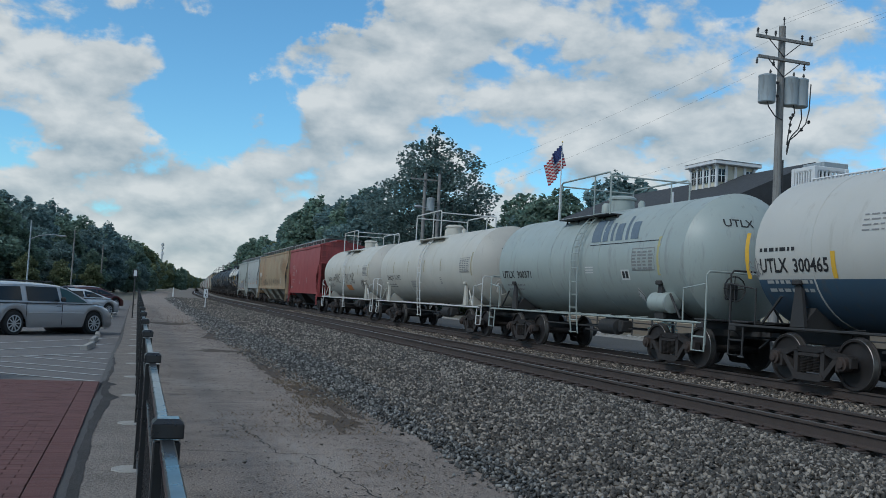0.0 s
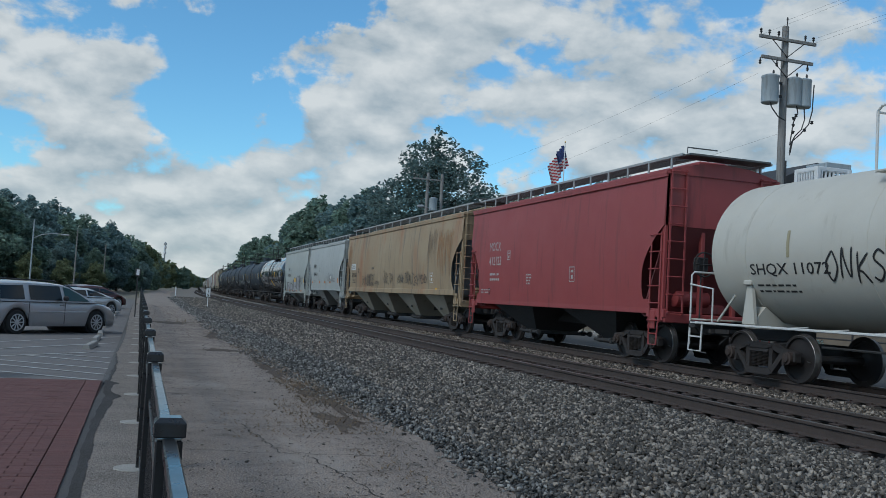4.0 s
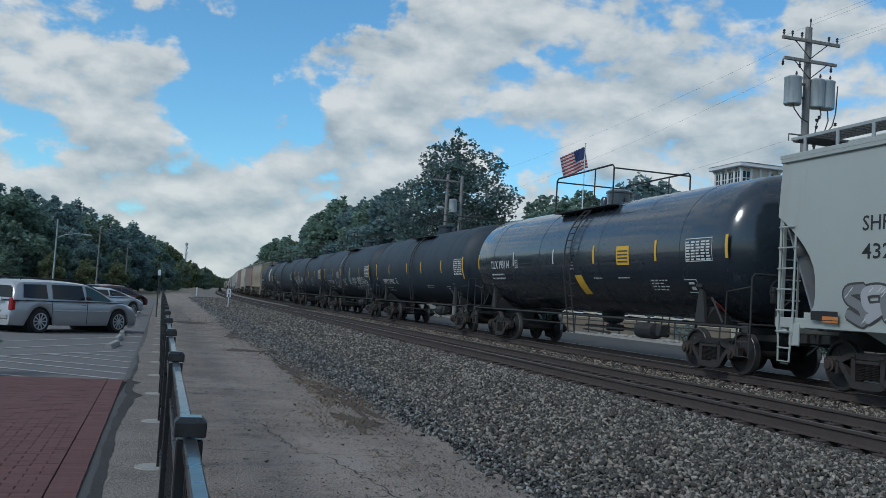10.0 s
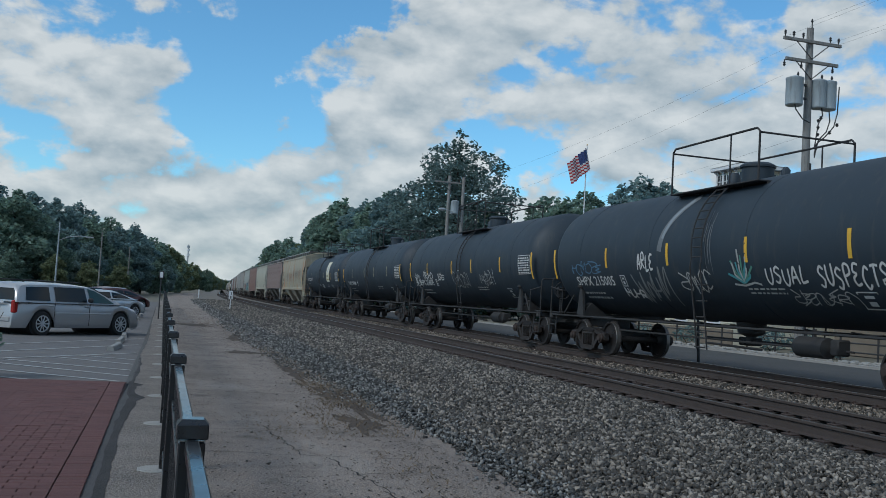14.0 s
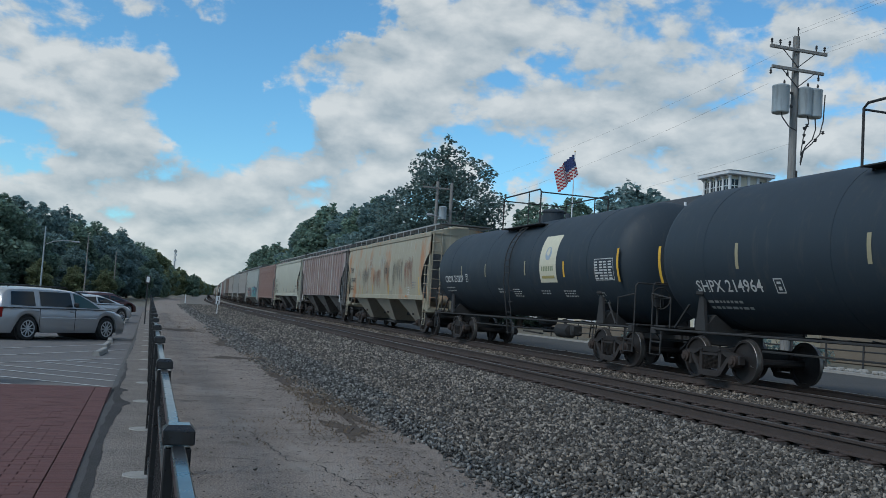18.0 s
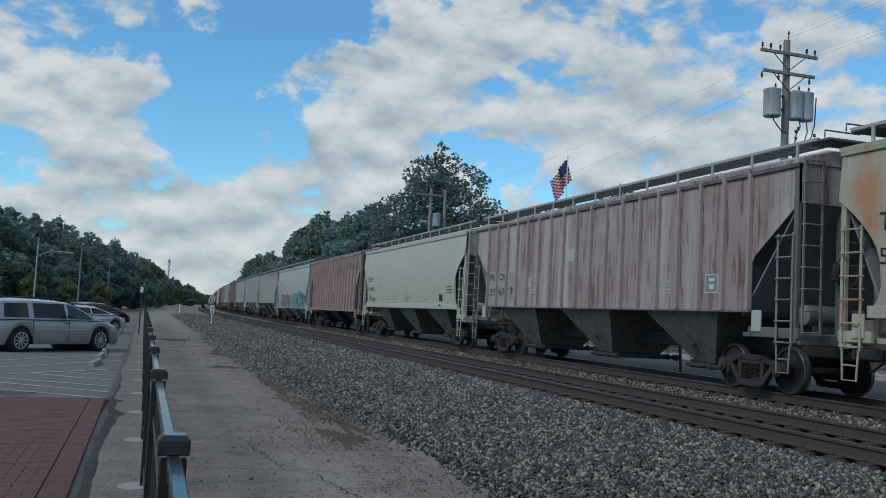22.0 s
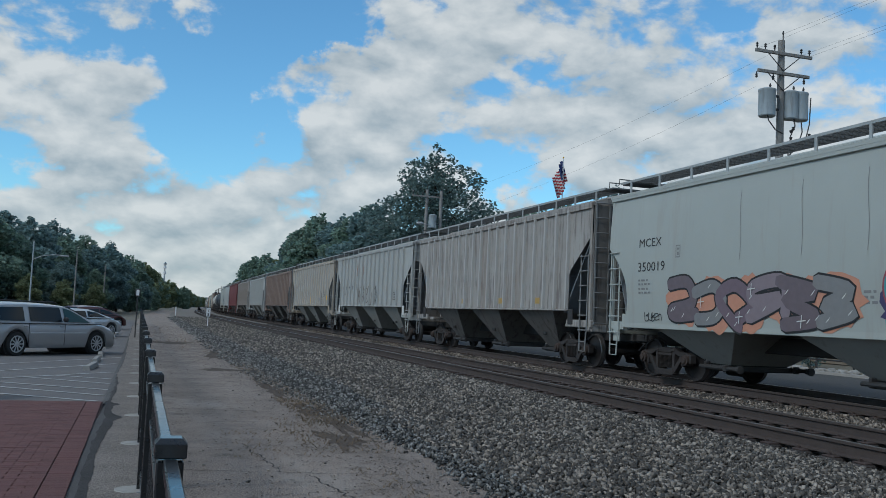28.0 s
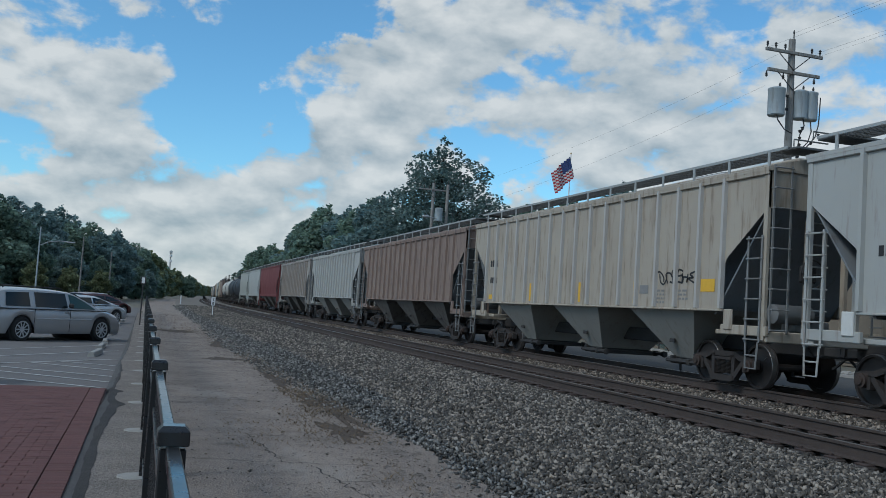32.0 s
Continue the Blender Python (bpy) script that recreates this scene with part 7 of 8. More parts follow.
M_sunglass = glass("pale_car_glass", (0.03, 0.075, 0.075), 0.05)


def car_wheel(parent, x, y, r, s):
    g = Geo().lathe([(r * 0.66, -0.10), (r * 0.93, -0.11), (r, -0.08), (r, 0.08), (r * 0.93, 0.11), (r * 0.66, 0.10)], (0, 0, 0), 0, 28)
    w = part("wheel", g, M_tyre, parent, "black tyre", 40, at=(x, y, r))
    g = Geo()
    g.lathe([(r * 0.66, s * 0.09), (r * 0.72, s * 0.117), (r * 0.64, s * 0.117), (r * 0.62, s * 0.09)], (0, 0, 0), 0, 24)
    for k in range(10):
        a = 2 * math.pi * k / 10
        g.box((s * 0.108, r * 0.38 * math.cos(a), r * 0.38 * math.sin(a)), (0.02, r * 0.55, 0.035), ch=0.006, turn=Matrix.Rotation(a, 3, "X"))
    g.lathe([(0.06, s * 0.10), (0.055, s * 0.125), (0.01, s * 0.13)], (0, 0, 0), 0, 12)
    part("rim", g, M_alloy, w, "many-spoked alloy rim")


def car(name, label, at, paint, Ln, wid, wb, prof, belt, roofline, glass_cells, r=0.34, front_off=0.0, rails=False, tail=True, pillars=()):
    """A car from its side outline: +y is forward. prof: lower body outline; roofline: the cabin's outline above the belt."""
    ob = thing(name, label, "car", "cars parked in the lot", at=at)
    hw = wid / 2
    ya, yb = -wb / 2 + front_off, wb / 2 + front_off
    # lower body: lengthwise sections with rounded shoulders and wheel cut-outs
    ys = [p[0] for p in prof]
    zt = [p[1] for p in prof]
    n = 44
    yy = [ys[0] + (ys[-1] - ys[0]) * i / n for i in range(n + 1)]
    def low(y):
        z = 0.22
        for c in (ya, yb):
            d = abs(y - c)
            if d < r + 0.07:
                z = max(z, r + math.sqrt(max(0, (r + 0.07) ** 2 - d * d)))
        return z
    def sec(y, k):
        top = float(np.interp(y, ys, zt))
        t = abs(2 * (y - (ys[0] + ys[-1]) / 2) / (ys[-1] - ys[0]))
        w = hw * (1 - 0.16 * max(0, (t - 0.72) / 0.28) ** 2)
        lo = min(low(y), top - 0.12)
        pts = [(w - 0.06, lo), (w - 0.01, lo + (top - lo) * 0.15), (w, lo + (top - lo) * 0.5), (w - 0.02, lo + (top - lo) * 0.85), (w - 0.09, top - 0.005), (w * 0.5, top + 0.02), (0, top + 0.025)]
        pts = pts + [(-a, b) for a, b in pts[-2::-1]]
        return (pts[k][0], y, pts[k][1])
    g = Geo()
    g.grid(sec, yy, range(13))
    m = len(yy)
    g.f.append(tuple(range(13)))
    g.f.append(tuple((m - 1) * 13 + k for k in range(13))[::-1])
    g.m += [0, 0]
    g.box((0, 0, 0.30), (wid * 0.78, Ln * 0.90, 0.16), 1)
    for c in (ya, yb):
        g.lathe([(r + 0.06, -hw * 0.9), (r + 0.06, hw * 0.9)], (0, c, r), 0, 20, 1)
    body = part("body", g, [paint, M_trimblk], ob, smooth=50)
    # cabin
    ry = [p[0] for p in roofline]
    rz = [p[1] for p in roofline]
    yy2 = [ry[0] + (ry[-1] - ry[0]) * i / 30 for i in range(31)]
    def cab(y, k):
        top = float(np.interp(y, ry, rz))
        b = belt - 0.03
        t = max(0.0, min(1, (top - b) / (max(rz) - b)))
        pts = [(hw - 0.05, b), (hw - 0.05 - 0.10 * t, b + (top - b) * 0.6), (hw - 0.07 - 0.16 * t, b + (top - b) * 0.92), (hw * 0.55, top), (0, top + 0.02)]
        pts = pts + [(-a, z) for a, z in pts[-2::-1]]
        return (pts[k][0], y, pts[k][1])
    g = Geo()
    g.grid(cab, yy2, range(9))
    g.f += [tuple(range(9)), tuple(30 * 9 + k for k in range(9))[::-1]]
    g.m += [0, 0]
    part("cabin", g, paint, ob, smooth=50)
    # side windows, both sides
    zmax = max(rz)
    for cells, gm in glass_cells:
        for s in (-1, 1):
            g = Geo()
            v = []
            for y, z in cells:
                top = float(np.interp(y, ry, rz))
                b = belt - 0.03
                t = max(0.0, min(1, (top - b) / (zmax - b)))
                f = (z - b) / max(0.01, top - b)
                x = hw - 0.05 - 0.10 * t * min(1, f / 0.6) - max(0, f - 0.6) / 0.32 * (0.02 + 0.06 * t)
                v.append((s * (x + 0.02), y, z))
            g.add(v, [tuple(range(len(v)))])
            part("side_window", g, gm, ob)
    # windscreen and rear window on the sloping ends
    for (i0, i1), nm in (((-2, -1), "windscreen"), ((0, 1), "rear_window")):
        (y0, z0), (y1, z1) = roofline[i0], roofline[i1]
        d = 0.012 * (1 if nm == "windscreen" else -1)
        lo, hi = ((y1, z1), (y0, z0)) if nm == "windscreen" else ((y0, z0), (y1, z1))
        a, b = 0.12, 0.9
        P = [(lo[0] + (hi[0] - lo[0]) * a + d, lo[1] + (hi[1] - lo[1]) * a + 0.015), (lo[0] + (hi[0] - lo[0]) * b + d, lo[1] + (hi[1] - lo[1]) * b + 0.025)]
        g = Geo()
        g.add([(-hw + 0.16, *P[0]), (hw - 0.16, *P[0]), (hw - 0.28, *P[1]), (-hw + 0.28, *P[1])], [(0, 1, 2, 3)])
        part(nm, g, M_autoglass, ob)
    for s in (-1, 1):
        for y in (ya, yb):
            car_wheel(ob, s * (hw - 0.12), y, r, s)
        g = Geo().box((s * (hw + 0.09), float(np.interp(belt + 0.25, [0, 9], [0, 0])) + ry[-2] - 0.28, belt + 0.09), (0.18, 0.12, 0.14), ch=0.04)
        part("mirror", g, M_trimblk, ob)
        g = Geo()
        for y in pillars:
            g.box((s * (hw - 0.002), y - 0.12, belt - 0.12), (0.03, 0.16, 0.03), ch=0.008)
        if pillars:
            part("door_handle", g, paint, ob)
        for y in pillars:
            g = Geo().box((s * (hw - 0.004), y, belt - 0.36), (0.012, 0.012, 0.66))
            part("door_seam", g, M_trimblk, ob)
        g = Geo().box((s * (hw - 0.01), (ya + yb) / 2, 0.66), (0.03, wb - 2 * r - 0.2, 0.05), ch=0.012)
        part("side_moulding", g, M_alloy, ob)
        part("belt_moulding", Geo().box((s * (hw - 0.018), (ya + yb) / 2 - 0.2, belt - 0.05), (0.02, wb + 0.7, 0.022), ch=0.005), M_trimblk, ob)
        if rails:
            g = Geo().tube([(s * (hw - 0.22), ry[1] + 0.2, zmax + 0.0), (s * (hw - 0.22), ry[1] + 0.3, zmax + 0.05), (s * (hw - 0.22), ry[-2] - 0.5, zmax + 0.05), (s * (hw - 0.22), ry[-2] - 0.4, zmax)], 0.018, 6)
            part("roof_rail", g, M_trimblk, ob)
        # lamps
        g = Geo().box((s * (hw * 0.86 - 0.12), ys[-1] - 0.13, zt[-1] + 0.0), (0.24, 0.22, 0.12), ch=0.04)
        part("headlight", g, M_headlight, ob)
        g = Geo().box((s * (hw * 0.87 - 0.05), ys[0] + 0.08, belt - 0.16), (0.15, 0.16, 0.36), ch=0.03)
        part("tail_light", g, M_taillight, ob)
    g = Geo().box((0, ys[0] + 0.04, 0.46), (wid * 0.80, 0.14, 0.2), ch=0.05)
    part("rear_bumper", g, paint, ob)
    g = Geo().box((0, ys[-1] - 0.05, 0.42), (wid * 0.76, 0.16, 0.24), ch=0.06)
    part("front_bumper", g, paint, ob)
    g = Geo().box((0, ys[0] - 0.03, 0.80), (0.32, 0.01, 0.16), ch=0.003)
    part("number_plate", g, M_white, ob, "pale blank number plate")
    if tail:
        g = Geo().box((0, ys[0] - 0.01, belt - 0.06), (0.9, 0.04, 0.06), ch=0.015)
        part("tailgate_trim", g, M_alloy, ob)
    return ob


def build_cars():
    def stand(x, y, turn):
        return pose(x, y, lot_z(y), 0, 0, -turn)
    van_prof = [(-2.50, 0.60), (-2.47, 0.93), (-2.2, 0.97), (1.0, 0.97), (1.35, 0.95), (1.9, 0.89), (2.28, 0.79), (2.44, 0.62)]
    van_roof = [(-2.47, 0.95), (-2.38, 1.36), (-2.16, 1.50), (-1.2, 1.535), (-0.2, 1.525), (0.40, 1.48), (1.56, 0.95)]
    cells = [([(-2.14, 1.02), (-1.28, 1.01), (-1.28, 1.42), (-2.08, 1.40)], M_autoglass), ([(-1.08, 1.01), (0.12, 1.0), (0.08, 1.43), (-1.08, 1.43)], M_autoglass),
             ([(0.24, 1.0), (1.22, 0.985), (0.84, 1.20), (0.48, 1.36), (0.20, 1.42)], M_sunglass)]
    car("minivan", "silver minivan with tinted windows, parked nose to the kerb", stand(-2.95, 30.72, 42), silver("silver_car_paint", (0.40, 0.40, 0.405)), 5.0, 1.9, 3.07, van_prof, 0.985, van_roof, cells, 0.345, rails=True, pillars=(-1.14, 0.20))
    h_prof = [(-2.15, 0.58), (-2.1, 0.86), (1.0, 0.88), (1.5, 0.83), (1.95, 0.72), (2.1, 0.60)]
    h_roof = [(-2.1, 0.90), (-1.6, 1.22), (-0.9, 1.29), (0.1, 1.27), (1.35, 0.88)]
    cells = [([(-1.6, 0.93), (-0.3, 0.93), (-0.3, 1.20), (-1.35, 1.18)], M_autoglass), ([(-0.2, 0.93), (0.95, 0.92), (0.35, 1.14), (-0.2, 1.20)], M_autoglass)]
    car("hatchback", "white hatchback parked nose to the kerb", stand(-2.75, 47.2, 42), silver("white_car_paint", (0.62, 0.64, 0.66)), 4.25, 1.76, 2.6, h_prof, 0.90, h_roof, cells, 0.31, pillars=(-0.25,))
    car("wagon", "dark red car parked beyond the white one", stand(-2.7, 60.4, 42), silver("dark_red_car_paint", (0.085, 0.018, 0.02)), 4.2, 1.75, 2.6, h_prof, 0.90, [(-2.1, 0.90), (-1.85, 1.30), (-0.9, 1.38), (0.1, 1.35), (1.35, 0.88)], cells, 0.33, pillars=(-0.25,))


def build_lot_furniture():
    def stop():
        g = Geo().prism([(-0.085, 0.0), (0.085, 0.0), (0.065, 0.09), (0.045, 0.11), (-0.045, 0.11), (-0.065, 0.09)], 1, -0.85, 0.85)
        return g.mesh("wheel_stop", M_concp)
    me = stop()
    for k, y in enumerate((20.95, 23.45, 25.85, 30.5, 34.6, 38.6, 43.0)):
        ob = thing("wheel_stop", "pale concrete wheel stop on the asphalt", "wheel stop", "wheel stops of the lot", at=pose(*lot(-0.90, y), lot_z(lot(-0.9, y)[1]), 0, 0, -4 + 3 * (k % 3)), data=me)
    # small sign on a post at the end of the lot
    sg = thing("sign_post", "small white sign on a dark post", "sign", at=(-0.11, 40.0, 0))
    part("post", Geo().box((0, 0, 0.95), (0.05, 0.05, 1.9), ch=0.006), M_dark, sg)
    part("board", Geo().box((0, -0.03, 1.86), (0.20, 0.015, 0.32), ch=0.006), M_dark, sg)
    part("face", Geo().box((0, -0.042, 1.86), (0.12, 0.006, 0.24), ch=0.002), M_white, sg)
    # milepost beside the near track
    mp = thing("milepost", "white milepost board with black figures on a thin post", "milepost", at=(4.28, 61.8, 0))
    part("post", Geo().box((0, 0, 0.45), (0.05, 0.05, 0.95), ch=0.006), M_white, mp)
    part("board", Geo().box((0, -0.03, 1.05), (0.26, 0.02, 0.56), ch=0.006), M_white, mp)
    for ch, z in (("1", 1.06), ("5", 0.80)):
        pts, fc = text_verts(ch, 0.26, 0.008)
        w = max(p[0] for p in pts)
        part("figure", Geo().add([(a - w / 2, -0.044, z + b) for a, b in pts], fc), K, mp)
    mk = thing("marker_post", "short white marker post by the far track", "marker post", at=(4.4, 122.0, 0))
    part("post", Geo().box((0, 0, 0.6), (0.14, 0.14, 1.2), ch=0.02), M_white, mk)


# ---------------------------------------------------------------- poles, wires, lamps
def sag(a, b, d, n=14):
    a, b = Vector(a), Vector(b)
    return [a.lerp(b, k / n) - Vector((0, 0, d * 4 * (k / n) * (1 - k / n))) for k in range(n + 1)]


def utility_pole(at, h, cans=2, label="weathered wooden utility pole with crossarms and transformers", arms=(0.6, 1.42), lamp=0):
    ob = thing("utility_pole", label, "utility pole", "utility poles along the street", at=at)
    part("shaft", Geo().tube([(0, 0, -0.2), (0, 0, h * 0.5), (0, 0, h)], [0.19, 0.165, 0.135], 12), M_wood, ob, smooth=40)
    for k, dz in enumerate(arms):
        z = h - dz
        ln = 2.75 if k == 0 else 2.5
        arm = part("crossarm", Geo().box((0, -0.17, z), (ln, 0.10, 0.13), ch=0.012), M_wood, ob)
        for s in (-1, 1):
            part("brace", Geo().tube([(s * 0.8, -0.2, z - 0.04), (0, -0.16, z - 0.7)], 0.02, 5), M_dark, arm)
        for x in ((-1.3, -0.9, -0.45, 0.85, 1.25) if k == 0 else (-1.3, -0.5, 1.0)):
            up = 1 if k == 0 else -1
            g = Geo().lathe([(0.02, 0.0), (0.03, up * 0.10), (0.06, up * 0.12), (0.03, up * 0.17), (0.06, up * 0.20), (0.025, up * 0.26)], (x, -0.17, z + up * 0.06), 2, 8)
            part("insulator", g, M_dark, arm)
    part("top_pin", Geo().tube([(0, -0.1, h - 0.1), (0, -0.1, h + 0.25)], 0.025, 6).lathe([(0.05, 0), (0.02, 0.12)], (0, -0.1, h + 0.25), 2, 8), M_dark, ob)
    for x, hh, rr in ((-0.72, 1.02, 0.34), (0.42, 1.05, 0.30), (0.90, 1.05, 0.31))[:cans + (1 if cans == 2 else 0)]:
        zb = h - 3.26
        g = Geo().lathe([(rr * 0.9, 0), (rr, 0.04), (rr, hh), (rr * 1.04, hh + 0.02), (rr * 1.04, hh + 0.09), (rr * 0.6, hh + 0.15), (0.05, hh + 0.17)], (x, -0.1 if x < 1 else 0.35, zb), 2, 20)
        can = part("transformer", g, M_can, ob, "grey transformer can", 35)
        part("bushing", Geo().lathe([(0.04, 0), (0.06, 0.06), (0.03, 0.1), (0.05, 0.15), (0.02, 0.25)], (x + 0.1, -0.15, zb + hh + 0.1), 2, 8), M_dark, can)
        for dz in (0.9, 0.35):
            part("bracket", Geo().box((x / 2, -0.05, zb + dz), (abs(x), 0.06, 0.10), ch=0.01), M_dark, can)
    if cans:
        for k in range(4):
            way = ([(-0.9, -2.35), (-0.88, -3.1), (-0.78, -3.45), (-0.45, -3.8), (-0.1, -3.92)], [(0.5, -2.4), (0.42, -3.2), (0.5, -3.55), (0.3, -3.95), (0.24, -4.35), (0.16, -4.9)],
                   [(0.8, -3.35), (0.85, -3.75), (0.7, -4.2), (0.4, -4.5), (0.22, -4.8), (0.16, -5.2)], [(1.25, -2.3), (1.2, -3.4), (1.05, -3.95), (0.65, -4.4), (0.3, -4.7), (0.17, -5.3)])[k]
            g = Geo().tube([(x, -0.3, h + z) for x, z in way], 0.026, 6)
            if k:
                g.lathe([(0.03, 0.06), (0.075, 0.03), (0.04, 0), (0.075, -0.04), (0.03, -0.08)], (way[1][0], -0.3, h + way[1][1] - 0.45), 2, 8).lathe([(0.03, 0.05), (0.07, 0.02), (0.03, -0.08)], (0.3, -0.3, h - 3.5 - 0.28 * k), 2, 8)
            part("cable", g, M_wire, ob)
        part("riser", Geo().tube([(0.16, -0.08, h - 5.5), (0.2, -0.08, 0.5)], 0.05, 7), M_dark, ob)
    if lamp:
        g = Geo().tube([(0, -0.1, h - 3.6), (-0.8, -0.3, h - 3.1), (-1.7, -0.5, h - 2.95)], 0.035, 6)
        arm = part("lamp_arm", g, M_steel, ob)
        part("lamp_head", Geo().lathe([(0.03, -0.35), (0.12, -0.25), (0.15, 0.1), (0.05, 0.35)], (-1.95, -0.53, h - 2.98), 0, 10), M_steel, arm)
    return ob


def build_poles():
    utility_pole(pose(24.2, 30.7, 0, 0, 0, 0), 13.35)
    utility_pole(pose(24.15, 75.0, 0, 0, 0, 0), 12.3, cans=1, arms=(), label="wooden pole with a grey transformer and street lamp", lamp=1)
    utility_pole(pose(23.05, 75.6, 0), 12.4, cans=0, arms=(0.6,), label="bare wooden utility pole before a tall tree")
    wires = []
    for k, (x, z) in enumerate(((-1.3, 12.8), (0.85, 12.8), (1.25, 12.8), (0, 13.6))):
        wires.append((sag((24.2 + x, 30.5, z), (24.6 + x * 1.5, -14, 13.6 + 0.3 * k), 0.35), "overhead_wire"))
    for x, z0, z1 in ((-1.3, 11.25, 9.6), (-0.5, 12.75, 11.7), (0.0, 9.0, 8.2)):
        wires.append((sag((24.2 + x, 30.6, z0), (24.1 + x * 0.4, 75.0, z1), 0.55), "overhead_wire"))
    for pts, nm in wires:
        tagged(part(nm, Geo().tube(pts, 0.0032, 5), M_wire), "thin black overhead wire between the poles", "wire", "overhead wires")
    # lamps and poles at the far side of the lot
    for x, y, h, arm in ((-10.5, 100, 7.2, 1), (-6.9, 108, 6.9, 0), (-4.6, 128, 6.2, 0)):
        ob = thing("lot_lamp" if arm else "wooden_pole", "tall grey pole with a curved lamp arm" if arm else "thin grey wooden pole before the trees", "street lamp" if arm else "pole", at=(x, y, 0))
        part("shaft", Geo().tube([(0, 0, 0), (0, 0, h)], [0.09, 0.06], 8), M_can if arm else M_wood, ob)
        if arm:
            a = part("lamp_arm", Geo().tube([(0, 0, h - 1.9), (0.8, 0, h - 1.5), (1.9, 0, h - 1.3), (2.6, 0, h - 1.33)], 0.045, 6), M_steel, ob)
            part("lamp_head", Geo().box((2.95, 0, h - 1.37), (0.8, 0.3, 0.16), ch=0.05), M_steel, a)
    # flag
    fp = thing("flagpole", "slim white flagpole with a striped national flag", "flagpole", at=(30.0, 63.1, 0))
    part("shaft", Geo().tube([(0, 0, 0), (0, 0, 13.95)], [0.07, 0.04], 8), M_white, fp)
    part("finial", Geo().lathe([(0.01, -0.07), (0.07, 0), (0.01, 0.07)], (0, 0, 14.02), 2, 10), Y, fp)
    # cell tower
    tw = thing("cell_tower", "far slim grey cell tower with antennas", "tower", at=(18.9, 850, 0))
    part("mast", Geo().tube([(0, 0, 0), (0, 0, 39)], [0.9, 0.5], 8), M_steel, tw)
    for z in (37.2, 34.2, 29.5):
        part("antenna_ring", Geo().lathe([(1.0, -1.0), (1.35, -1.0), (1.35, 1.0), (1.0, 1.0)], (0, 0, z), 2, 9), M_white if z < 37 else M_steel, tw)
    # black sign post beside the street
    sp = thing("street_post", "thin black post leaning beside the street", "post", at=(16.0, 25.0, 0))
    part("post", Geo().tube([(0.06, 0, -0.1), (-0.06, 0, 1.7)], 0.045, 8), M_dark, sp)


FLAG = []


def build_flag():
    """The flag in rigid upright strips, each of which swings on the one before it."""
    red, white, blue = ink("flag_red", (.42, .04, .05)), ink("flag_white", (.62, .62, .62)), ink("flag_blue", (.03, .05, .16))
    n, w, h = 9, 0.25, 1.6
    for k in range(n):
        if k == 0:
            top = thing("flag", "red and white striped flag with a blue canton, blowing", "flag")
        g = Geo()
        for j in range(13):
            z0, z1 = -h * (j + 1) / 13, -h * j / 13
            m = (2 if (j < 7 and k < 3.6) else (0 if j % 2 == 0 else 1))
            g.add([(0, -0.004, z0), (-w, -0.004, z0), (-w, -0.004, z1), (0, -0.004, z1)], [(0, 1, 2, 3)], m)
            g.add([(0, 0.004, z0), (-w, 0.004, z0), (-w, 0.004, z1), (0, 0.004, z1)], [(3, 2, 1, 0)], m)
        ob = part("flag_strip", g, [red, white, blue], top)
        FLAG.append((ob, k, w))
    top.matrix_basis = Matrix.Translation((29.93, 63.1, 13.75))


